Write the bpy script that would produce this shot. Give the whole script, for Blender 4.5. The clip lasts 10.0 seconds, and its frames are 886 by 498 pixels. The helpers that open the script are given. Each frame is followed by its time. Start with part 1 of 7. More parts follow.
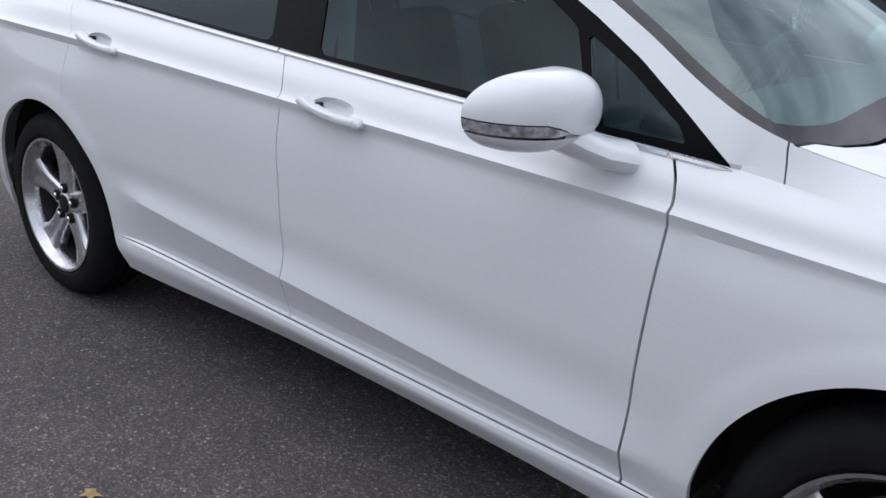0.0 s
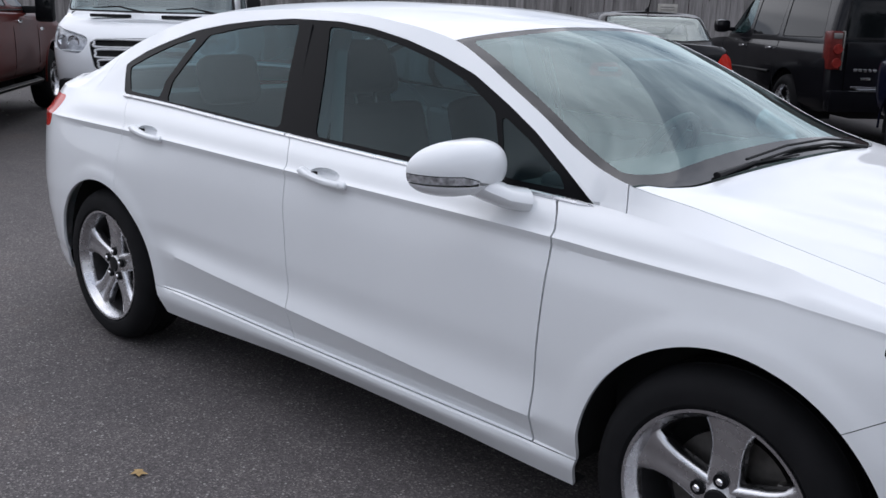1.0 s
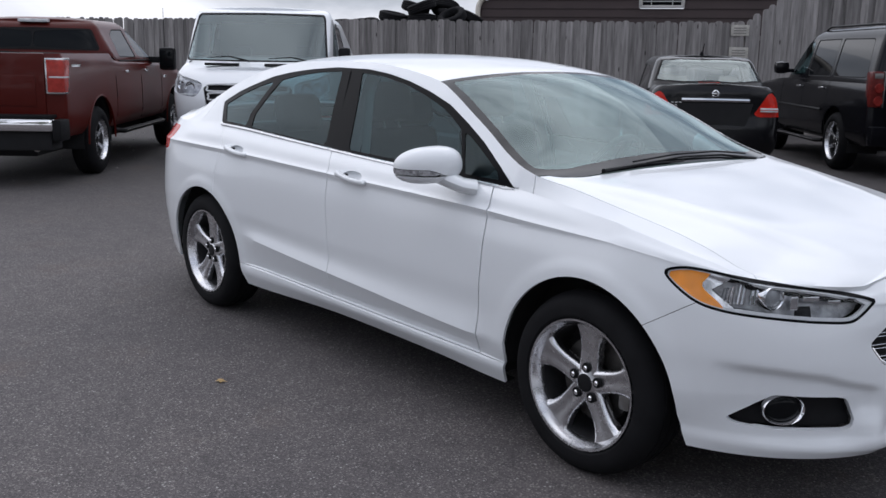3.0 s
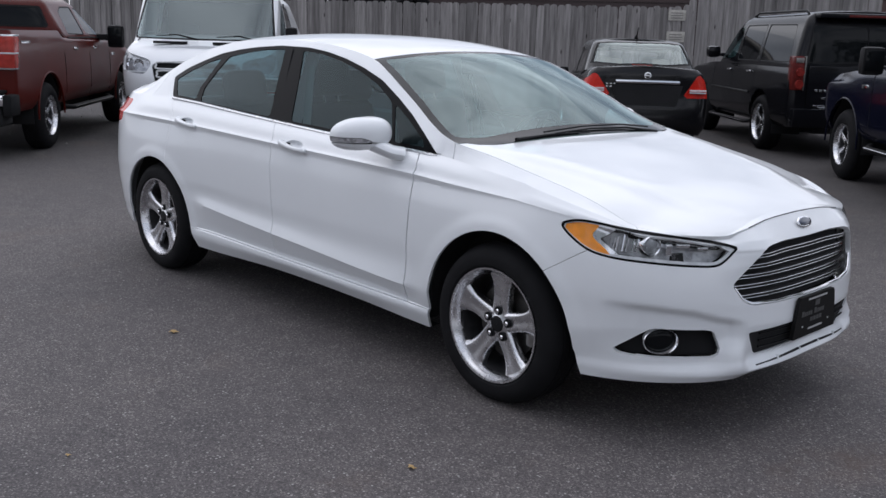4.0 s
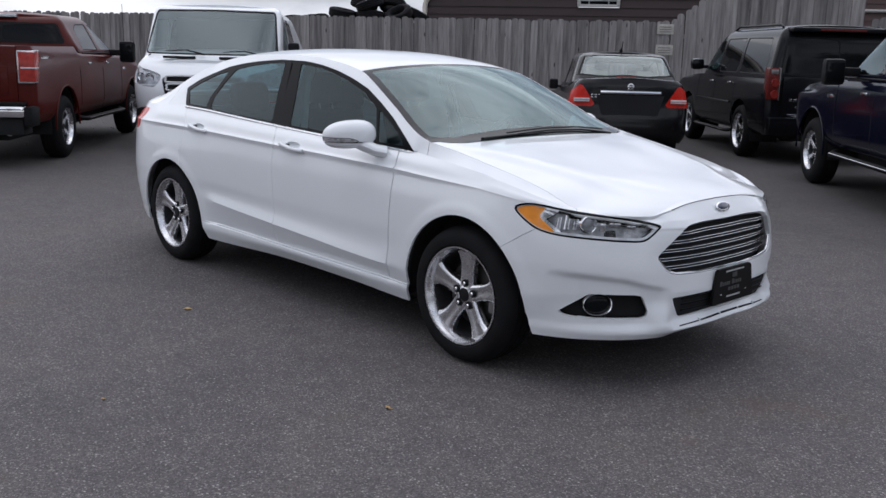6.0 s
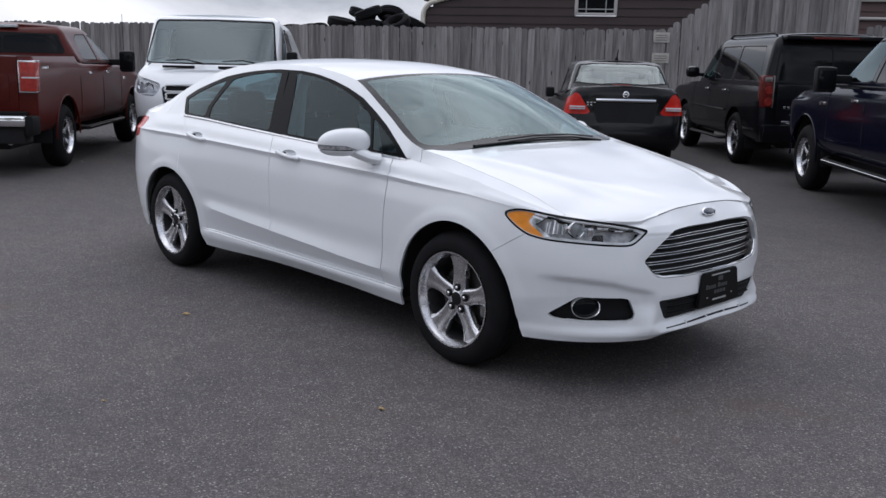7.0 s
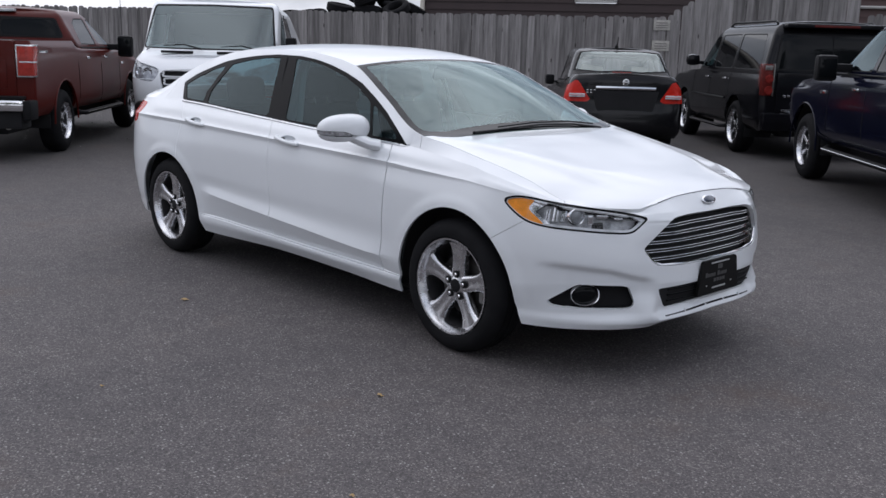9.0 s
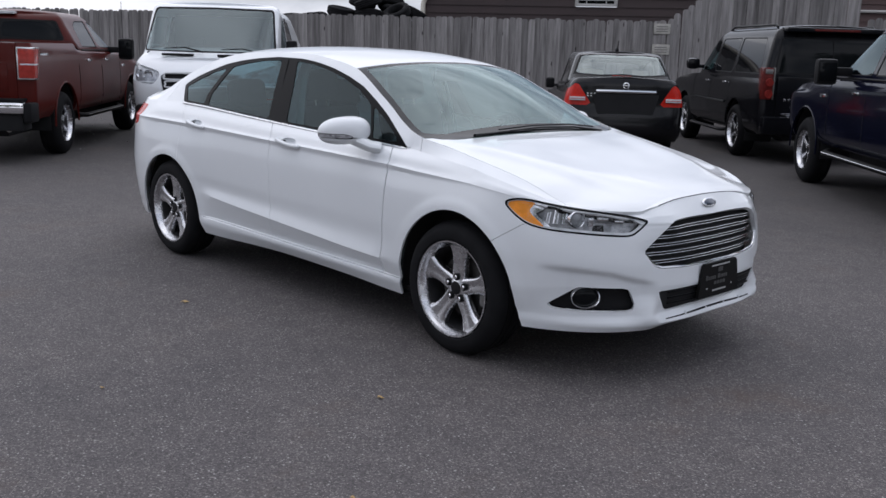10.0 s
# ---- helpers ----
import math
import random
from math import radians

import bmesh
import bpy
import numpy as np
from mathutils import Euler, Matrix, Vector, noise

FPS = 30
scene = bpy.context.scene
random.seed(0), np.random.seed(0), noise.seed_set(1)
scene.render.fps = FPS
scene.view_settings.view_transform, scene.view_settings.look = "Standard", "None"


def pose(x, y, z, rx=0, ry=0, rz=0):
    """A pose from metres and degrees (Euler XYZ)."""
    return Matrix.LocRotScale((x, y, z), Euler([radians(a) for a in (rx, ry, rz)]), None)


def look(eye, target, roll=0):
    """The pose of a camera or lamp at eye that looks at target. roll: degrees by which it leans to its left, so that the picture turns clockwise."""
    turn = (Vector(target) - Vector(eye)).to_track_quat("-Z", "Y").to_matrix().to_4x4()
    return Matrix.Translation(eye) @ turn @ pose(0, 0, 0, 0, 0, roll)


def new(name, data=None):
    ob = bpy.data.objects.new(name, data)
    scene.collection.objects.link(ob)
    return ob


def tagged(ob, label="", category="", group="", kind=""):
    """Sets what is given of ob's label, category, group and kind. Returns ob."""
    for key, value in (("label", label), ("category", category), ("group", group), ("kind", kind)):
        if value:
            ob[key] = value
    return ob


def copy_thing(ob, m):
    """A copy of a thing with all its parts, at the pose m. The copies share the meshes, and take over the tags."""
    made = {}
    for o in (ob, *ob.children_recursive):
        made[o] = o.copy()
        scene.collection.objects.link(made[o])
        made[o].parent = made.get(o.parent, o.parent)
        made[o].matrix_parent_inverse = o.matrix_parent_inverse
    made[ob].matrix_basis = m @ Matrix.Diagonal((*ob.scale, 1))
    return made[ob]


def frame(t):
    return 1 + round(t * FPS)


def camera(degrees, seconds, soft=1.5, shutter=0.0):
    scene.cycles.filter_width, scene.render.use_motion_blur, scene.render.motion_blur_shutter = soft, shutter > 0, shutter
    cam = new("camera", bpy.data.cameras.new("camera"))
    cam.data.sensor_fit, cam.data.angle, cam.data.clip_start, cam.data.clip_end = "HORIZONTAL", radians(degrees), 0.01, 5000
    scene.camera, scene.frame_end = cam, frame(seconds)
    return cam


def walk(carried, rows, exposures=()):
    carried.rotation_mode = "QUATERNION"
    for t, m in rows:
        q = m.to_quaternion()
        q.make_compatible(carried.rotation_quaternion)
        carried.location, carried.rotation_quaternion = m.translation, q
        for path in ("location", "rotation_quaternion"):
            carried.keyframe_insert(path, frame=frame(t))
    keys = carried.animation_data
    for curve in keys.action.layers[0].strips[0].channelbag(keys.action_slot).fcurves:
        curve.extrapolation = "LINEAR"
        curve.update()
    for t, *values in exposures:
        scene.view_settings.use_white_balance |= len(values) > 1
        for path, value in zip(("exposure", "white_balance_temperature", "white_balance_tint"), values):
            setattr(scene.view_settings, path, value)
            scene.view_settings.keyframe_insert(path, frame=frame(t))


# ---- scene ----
PATH = [
    (0, (0.248, -2.354, 1.381), (-0.989, -0.937, 0.701), 3.0),
    (0.5, (0.559, -2.559, 1.419), (-0.728, -1.136, 0.852), 1.8),
    (1, (0.87, -2.785, 1.44), (-0.444, -1.359, 0.95), 1.7),
    (1.5, (1.23, -2.957, 1.456), (-0.123, -1.57, 0.96), 3.6),
    (1.8, (1.412, -2.99, 1.467), (-0.025, -1.672, 1.026), 1.3),
    (2, (1.518, -3.089, 1.468), (0.071, -1.772, 1.058), 0.7),
    (2.2, (1.641, -3.143, 1.472), (0.172, -1.845, 1.077), 0.3),
    (3.3, (2.203, -3.392, 1.476), (0.725, -2.11, 1.064), 1.3),
    (3.5, (2.283, -3.424, 1.476), (0.829, -2.117, 1.058), 1.6),
    (4, (2.489, -3.577, 1.475), (1.084, -2.224, 1.033), 1.7),
    (4.5, (2.665, -3.693, 1.486), (1.274, -2.321, 1.058), 1.2),
    (5, (2.806, -3.77, 1.477), (1.42, -2.398, 1.034), 1.5),
    (5.2, (2.857, -3.81, 1.463), (1.456, -2.451, 1.024), 1.4),
    (6.5, (3.178, -3.994, 1.492), (1.76, -2.643, 1.086), 1.5),
    (7, (3.19, -3.998, 1.49), (1.771, -2.646, 1.092), 1.3),
    (7.5, (3.192, -3.997, 1.489), (1.771, -2.645, 1.098), 1.3),
    (8, (3.19, -3.991, 1.488), (1.772, -2.637, 1.092), 1.3),
    (8.5, (3.187, -3.997, 1.49), (1.774, -2.639, 1.091), 1.5),
    (9, (3.18, -3.994, 1.484), (1.768, -2.643, 1.06), 1.6),
    (9.5, (3.179, -3.998, 1.483), (1.769, -2.644, 1.063), 1.6),
    (10, (3.18, -3.998, 1.48), (1.767, -2.646, 1.063), 1.7),
]
cam = camera(50.6, 10.0)
walk(cam, [(t, look(eye, target, roll)) for t, eye, target, roll in PATH], [(0.0, 0.52, 6500, 12.0), (1.0, 0.52, 6500, 12.0), (1.5, 0.42, 6500, 12.0), (2.2, 0.43, 6500, 12.0), (4.0, 0.41, 6500, 12.3), (5.0, 0.39, 6500, 12.5), (10.0, 0.38, 6500, 12.5)])

# ---- world and light ----
SUN_EL, SUN_AZ = radians(58), radians(172)  # azimuth: from +x towards +y
world = bpy.data.worlds.new("cloudy_sky")
scene.world = world
world.use_nodes = True
wn, wl = world.node_tree.nodes, world.node_tree.links
wn.clear()
w_out, w_bg = wn.new("ShaderNodeOutputWorld"), wn.new("ShaderNodeBackground")
w_sky = wn.new("ShaderNodeTexSky")
w_sky.sky_type, w_sky.sun_disc = "NISHITA", False
w_sky.sun_elevation, w_sky.sun_rotation = SUN_EL, radians(90) - SUN_AZ
w_dim = wn.new("ShaderNodeMixRGB")
w_dim.blend_type = "MULTIPLY"
w_dim.inputs[0].default_value = 1.0
w_dim.inputs[2].default_value = (0.09, 0.09, 0.09, 1)
w_co, w_map, w_noise, w_ramp = wn.new("ShaderNodeTexCoord"), wn.new("ShaderNodeMapping"), wn.new("ShaderNodeTexNoise"), wn.new("ShaderNodeValToRGB")
w_map.inputs["Scale"].default_value = (1.0, 1.0, 2.6)
w_noise.inputs["Scale"].default_value = 2.3
w_noise.inputs["Detail"].default_value = 7
w_noise.inputs["Roughness"].default_value = 0.55
w_noise.inputs["Distortion"].default_value = 0.5
w_ramp.color_ramp.elements[0].position, w_ramp.color_ramp.elements[0].color = 0.38, (0.375, 0.43, 0.533, 1)
w_ramp.color_ramp.elements[1].position, w_ramp.color_ramp.elements[1].color = 0.64, (1.34, 1.385, 1.512, 1)
w_mix = wn.new("ShaderNodeMixRGB")
w_mix.inputs[0].default_value = 0.86
w_bg.inputs[1].default_value = 0.95
wl.new(w_co.outputs["Generated"], w_map.inputs[0])
wl.new(w_map.outputs[0], w_noise.inputs["Vector"])
wl.new(w_noise.outputs["Fac"], w_ramp.inputs[0])
wl.new(w_sky.outputs[0], w_dim.inputs[1])
wl.new(w_dim.outputs[0], w_mix.inputs[1])
wl.new(w_ramp.outputs[0], w_mix.inputs[2])
# an overcast sky is darker towards the horizon
w_up, w_rise, w_grad = wn.new("ShaderNodeSeparateXYZ"), wn.new("ShaderNodeMapRange"), wn.new("ShaderNodeMixRGB")
w_rise.inputs["From Min"].default_value, w_rise.inputs["From Max"].default_value = 0.0, 0.6
w_rise.inputs["To Min"].default_value, w_rise.inputs["To Max"].default_value = 0.69, 1.0
w_grad.blend_type = "MULTIPLY"
w_grad.inputs[0].default_value = 1.0
wl.new(w_co.outputs["Generated"], w_up.inputs[0])
wl.new(w_up.outputs["Z"], w_rise.inputs["Value"])
wl.new(w_mix.outputs[0], w_grad.inputs[1])
wl.new(w_rise.outputs[0], w_grad.inputs[2])
wl.new(w_grad.outputs[0], w_bg.inputs[0])
wl.new(w_bg.outputs[0], w_out.inputs[0])
sun = new("sun", bpy.data.lights.new("sun", "SUN"))
sun.data.energy, sun.data.angle, sun.data.color = 0.6, radians(100), (1.0, 0.98, 0.96)
sun.matrix_world = look((20 * math.cos(SUN_EL) * math.cos(SUN_AZ), 20 * math.cos(SUN_EL) * math.sin(SUN_AZ), 20 * math.sin(SUN_EL)), (0, 0, 0))


# ---- materials ----
def mat(name, color, rough=0.5, metal=0.0, coat=0.0, vary=0.0, vary_scale=3.0, grain=0.0, grain_scale=200.0, bump=0.0, bump_scale=80.0, spec=0.5, rand=0.0, rough_vary=0.0):
    """A procedural surface: base colour with large and fine variation, relief, clear coat."""
    m = bpy.data.materials.new(name)
    m.use_nodes = True
    n, l = m.node_tree.nodes, m.node_tree.links
    b = n["Principled BSDF"]
    b.inputs["Roughness"].default_value, b.inputs["Metallic"].default_value = rough, metal
    b.inputs["Coat Weight"].default_value, b.inputs["Coat Roughness"].default_value = coat, 0.03
    b.inputs["Specular IOR Level"].default_value = spec
    b.inputs["Base Color"].default_value = (*color, 1)
    co = n.new("ShaderNodeTexCoord")
    link = None

    def blend(fac, amount, low):
        nonlocal link
        mx = n.new("ShaderNodeMixRGB")
        mx.blend_type = "MULTIPLY"
        mx.inputs[0].default_value = 1.0
        if link:
            l.new(link, mx.inputs[1])
        else:
            mx.inputs[1].default_value = (*color, 1)
        mr = n.new("ShaderNodeMapRange")
        mr.inputs["From Min"].default_value, mr.inputs["From Max"].default_value = low, 1 - low
        mr.inputs["To Min"].default_value, mr.inputs["To Max"].default_value = 1 - amount, 1 + amount
        l.new(fac, mr.inputs["Value"])
        l.new(mr.outputs[0], mx.inputs[2])
        link = mx.outputs[0]

    if vary:
        tx = n.new("ShaderNodeTexNoise")
        tx.inputs["Scale"].default_value, tx.inputs["Detail"].default_value = vary_scale, 5
        l.new(co.outputs["Object"], tx.inputs["Vector"])
        blend(tx.outputs["Fac"], vary, 0.3)
        if rough_vary:
            mr = n.new("ShaderNodeMapRange")
            mr.inputs["From Min"].default_value, mr.inputs["From Max"].default_value = 0.3, 0.7
            mr.inputs["To Min"].default_value, mr.inputs["To Max"].default_value = max(0.02, rough - rough_vary), min(1, rough + rough_vary)
            l.new(tx.outputs["Fac"], mr.inputs["Value"])
            l.new(mr.outputs[0], b.inputs["Roughness"])
    if grain:
        tx = n.new("ShaderNodeTexNoise")
        tx.inputs["Scale"].default_value, tx.inputs["Detail"].default_value = grain_scale, 3
        l.new(co.outputs["Object"], tx.inputs["Vector"])
        blend(tx.outputs["Fac"], grain, 0.3)
    if rand:
        oi = n.new("ShaderNodeObjectInfo")
        blend(oi.outputs["Random"], rand, 0.0)
    if link:
        l.new(link, b.inputs["Base Color"])
    if bump:
        tx = n.new("ShaderNodeTexNoise")
        tx.inputs["Scale"].default_value, tx.inputs["Detail"].default_value = bump_scale, 4
        bp = n.new("ShaderNodeBump")
        bp.inputs["Strength"].default_value, bp.inputs["Distance"].default_value = bump, 0.01
        l.new(co.outputs["Object"], tx.inputs["Vector"])
        l.new(tx.outputs["Fac"], bp.inputs["Height"])
        l.new(bp.outputs[0], b.inputs["Normal"])
    return m


def glass(name, tint, gloss=0.0, ior=1.5, film=(1, 1, 1)):
    """A tinted pane: straight through with a tint, and a mirror that grows towards grazing angles."""
    m = bpy.data.materials.new(name)
    m.use_nodes = True
    n, l = m.node_tree.nodes, m.node_tree.links
    n.clear()
    out, mx, tr, gl, lw, pw, fr = (n.new("ShaderNode" + k) for k in ("OutputMaterial", "MixShader", "BsdfTransparent", "BsdfGlossy", "LayerWeight", "Math", "Math"))
    tr.inputs[0].default_value = (*tint, 1)
    gl.inputs["Roughness"].default_value = gloss
    gl.inputs["Color"].default_value = (*film, 1)
    # Schlick's rise of the reflection, alike from both sides of the pane
    r0 = ((ior - 1) / (ior + 1)) ** 2
    lw.inputs["Blend"].default_value = 0.5
    pw.operation, fr.operation = "POWER", "MULTIPLY_ADD"
    pw.inputs[1].default_value = 5.0
    fr.inputs[1].default_value, fr.inputs[2].default_value = 1 - r0, r0
    l.new(lw.outputs["Facing"], pw.inputs[0])
    l.new(pw.outputs[0], fr.inputs[0])
    l.new(fr.outputs[0], mx.inputs[0])
    l.new(tr.outputs[0], mx.inputs[1])
    l.new(gl.outputs[0], mx.inputs[2])
    l.new(mx.outputs[0], out.inputs[0])
    return m


def glow_free_lamp(name, color, rough=0.08):
    return mat(name, color, rough + 0.1, 0.0, coat=0.15, spec=0.2, vary=0.12, vary_scale=30)


def asphalt_material():
    m = bpy.data.materials.new("asphalt")
    m.use_nodes = True
    n, l = m.node_tree.nodes, m.node_tree.links
    b = n["Principled BSDF"]
    b.inputs["Roughness"].default_value = 0.82
    b.inputs["Specular IOR Level"].default_value = 0.35
    co = n.new("ShaderNodeTexCoord")

    def tex(kind, scale, **kw):
        t = n.new("ShaderNodeTex" + kind)
        t.inputs["Scale"].default_value = scale
        for k, v in kw.items():
            t.inputs[k].default_value = v
        l.new(co.outputs["Object"], t.inputs["Vector"])
        return t

    def ramp(src, stops):
        r = n.new("ShaderNodeValToRGB")
        while len(r.color_ramp.elements) < len(stops):
            r.color_ramp.elements.new(0.5)
        for e, (p, c) in zip(r.color_ramp.elements, stops):
            e.position, e.color = p, (*c, 1)
        l.new(src, r.inputs[0])
        return r.outputs[0]

    def mul(a, c, kind="MULTIPLY", fac=1.0):
        x = n.new("ShaderNodeMixRGB")
        x.blend_type = kind
        if isinstance(fac, float):
            x.inputs[0].default_value = fac
        else:
            l.new(fac, x.inputs[0])
        l.new(a, x.inputs[1])
        if isinstance(c, tuple):
            x.inputs[2].default_value = (*c, 1)
        else:
            l.new(c, x.inputs[2])
        return x.outputs[0]

    stones = tex("Voronoi", 170.0)
    stone_tone = n.new("ShaderNodeSeparateColor")
    l.new(stones.outputs["Color"], stone_tone.inputs[0])
    base = ramp(stone_tone.outputs[0], [(0.0, (0.055, 0.0502, 0.0512)), (0.55, (0.089, 0.0812, 0.082)), (0.84, (0.120, 0.1097, 0.1088)), (0.97, (0.20, 0.185, 0.18))])
    pits = ramp(tex("Noise", 420.0, Detail=2).outputs["Fac"], [(0.3, (0.74, 0.74, 0.74)), (0.7, (1.24, 1.24, 1.24))])
    large = ramp(tex("Noise", 0.55, Detail=6, Roughness=0.6).outputs["Fac"], [(0.3, (0.84, 0.84, 0.86)), (0.7, (1.16, 1.14, 1.12))])
    mid = ramp(tex("Noise", 6.0, Detail=6, Roughness=0.65).outputs["Fac"], [(0.3, (0.86, 0.86, 0.87)), (0.7, (1.14, 1.13, 1.12))])
    c = mul(mul(mul(base, pits), large), mid)
    # scattered pale stones
    pebbles = tex("Voronoi", 66.0)
    tone = n.new("ShaderNodeSeparateColor")
    l.new(pebbles.outputs["Color"], tone.inputs[0])
    rare = ramp(tone.outputs[1], [(0.90, (0, 0, 0)), (0.92, (1, 1, 1))])
    near = ramp(pebbles.outputs["Distance"], [(0.20, (1, 1, 1)), (0.34, (0, 0, 0))])
    c = mul(c, (0.31, 0.298, 0.29), "MIX", mul(rare, near))
    # darkens the asphalt where the vehicles stand by the fence; paints in their shade
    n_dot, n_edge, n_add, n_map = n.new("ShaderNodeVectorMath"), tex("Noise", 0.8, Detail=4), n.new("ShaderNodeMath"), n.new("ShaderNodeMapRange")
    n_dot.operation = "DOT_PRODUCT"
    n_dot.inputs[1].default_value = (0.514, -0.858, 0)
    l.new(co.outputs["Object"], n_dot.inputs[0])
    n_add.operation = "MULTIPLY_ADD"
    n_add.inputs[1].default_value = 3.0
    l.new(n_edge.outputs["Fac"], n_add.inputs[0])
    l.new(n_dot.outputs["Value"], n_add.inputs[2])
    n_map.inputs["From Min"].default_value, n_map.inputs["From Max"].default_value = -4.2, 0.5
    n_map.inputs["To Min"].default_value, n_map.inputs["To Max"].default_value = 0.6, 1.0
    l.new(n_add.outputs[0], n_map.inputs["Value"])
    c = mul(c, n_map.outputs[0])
    rust_mask = ramp(tex("Noise", 1.1, Detail=7, Roughness=0.7).outputs["Fac"], [(0.56, (0, 0, 0)), (0.72, (0.5, 0.5, 0.5))])
    c = mul(c, (0.085, 0.058, 0.045), "MIX", rust_mask)
    l.new(c, b.inputs["Base Color"])
    bp = n.new("ShaderNodeBump")
    bp.inputs["Strength"].default_value, bp.inputs["Distance"].default_value = 0.5, 0.003
    l.new(stones.outputs["Distance"], bp.inputs["Height"])
    l.new(bp.outputs[0], b.inputs["Normal"])
    return m


M = {}
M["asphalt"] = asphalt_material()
M["white"] = mat("white_car_paint", (0.762, 0.783, 0.80), 0.30, coat=0.75, vary=0.015, vary_scale=2.0, grain=0.01, grain_scale=900, spec=0.4)
M["red"] = mat("copper_red_car_paint", (0.074, 0.0085, 0.006), 0.30, metal=0.0, coat=0.14, spec=0.15, vary=0.10, vary_scale=1.5, grain=0.08, grain_scale=900)
M["navy"] = mat("dark_navy_car_paint", (0.0042, 0.0050, 0.0135), 0.15, coat=0.14, spec=0.12, vary=0.15, vary_scale=2)
M["black"] = mat("black_car_paint", (0.0062, 0.0062, 0.0078), 0.15, coat=0.14, spec=0.12, vary=0.15, vary_scale=2)
M["charcoal"] = mat("charcoal_car_paint", (0.006, 0.006, 0.007), 0.24, coat=0.2, spec=0.2, vary=0.1, vary_scale=2)
M["gloss_black"] = mat("gloss_black_trim", (0.0042, 0.0044, 0.0052), 0.30, vary=0.1, spec=0.06)
M["plastic"] = mat("black_plastic", (0.009, 0.009, 0.010), 0.55, spec=0.15, vary=0.15, vary_scale=8, bump=0.08, bump_scale=500)
M["dark"] = mat("dark_cavity", (0.010, 0.010, 0.011), 0.9, vary=0.2, vary_scale=5)
M["rubber"] = mat("tyre_rubber", (0.011, 0.011, 0.012), 0.75, spec=0.09, vary=0.2, vary_scale=9, bump=0.1, bump_scale=300)
M["alloy"] = mat("bright_alloy", (0.74, 0.74, 0.75), 0.2, metal=1.0, vary=0.08, vary_scale=20, rough_vary=0.05)
M["wheel_alloy"] = mat("satin_wheel_alloy", (0.66, 0.66, 0.675), 0.26, metal=1.0, vary=0.08, vary_scale=20, rough_vary=0.05)
# barrel and disc metal darkened: the shade inside the wheel is in the colour
M["dark_alloy"] = mat("shaded_barrel_alloy", (0.10, 0.10, 0.105), 0.45, metal=0.8, vary=0.2, vary_scale=15)
M["dark_disc"] = mat("dull_brake_iron", (0.09, 0.085, 0.08), 0.5, metal=0.8, vary=0.25, vary_scale=25)
M["silver_grey"] = mat("silver_lamp_housing", (0.36, 0.37, 0.39), 0.35, metal=0.5, vary=0.4, vary_scale=18)
M["lamp_grey"] = mat("grey_lamp_housing", (0.36, 0.365, 0.375), 0.32, metal=0.6, vary=0.45, vary_scale=26)
M["steel"] = mat("dull_steel", (0.25, 0.24, 0.23), 0.45, metal=1.0, vary=0.15, vary_scale=25)
M["chrome"] = mat("chrome", (0.85, 0.85, 0.86), 0.07, metal=1.0, vary=0.03)
M["amber"] = glow_free_lamp("amber_lens", (1.0, 0.35, 0.045))
M["red_lens"] = glow_free_lamp("red_lens", (0.52, 0.022, 0.013))
M["clear_lens"] = mat("frosted_clear_lens", (0.62, 0.63, 0.64), 0.2, coat=1.0, vary=0.15, vary_scale=25)
M["signal"] = mat("clear_signal_lens", (0.50, 0.51, 0.53), 0.12, metal=0.55, coat=1.0, vary=0.6, vary_scale=70)
M["reflector"] = mat("lamp_reflector", (0.75, 0.76, 0.78), 0.14, metal=1.0, vary=0.15, vary_scale=40)
M["screen_glass"] = glass("windscreen_glass", (0.46, 0.64, 0.61), 0.0, 2.0, (0.82, 0.98, 0.98))
M["side_glass"] = glass("side_window_glass", (0.28, 0.41, 0.44), 0.0, 1.38, (0.80, 0.96, 1.0))
M["dark_glass"] = mat("privacy_glass", (0.005, 0.006, 0.007), 0.03, coat=0.0, vary=0.1, spec=0.15)
M["lens_glass"] = glass("lamp_lens_glass", (0.92, 0.93, 0.94), 0.0, 1.4)
M["seat"] = mat("dark_grey_seat_cloth", (0.011, 0.0135, 0.0165), 0.85, vary=0.15, vary_scale=6)
M["dash"] = mat("dashboard_vinyl", (0.045, 0.052, 0.052), 0.6, vary=0.1)
M["headliner"] = mat("pale_headliner", (0.37, 0.385, 0.395), 0.9, vary=0.06)


# ---- mesh helpers ----
def bm_obj(name, bm, material, parent=None, label="", smooth=True, sharp=38):
    me = bpy.data.meshes.new(name)
    bm.normal_update()
    bm.to_mesh(me)
    bm.free()
    me.materials.append(material)
    if smooth:
        me.polygons.foreach_set("use_smooth", [True] * len(me.polygons))
        me.set_sharp_from_angle(angle=radians(sharp))
    ob = new(name, me)
    if parent:
        ob.parent = parent
    if label:
        ob["label"] = label
    return ob


def part(name, bm, material, parent, label="", smooth=True, sharp=38):
    return bm_obj(name, bm, material, parent, label, smooth, sharp)


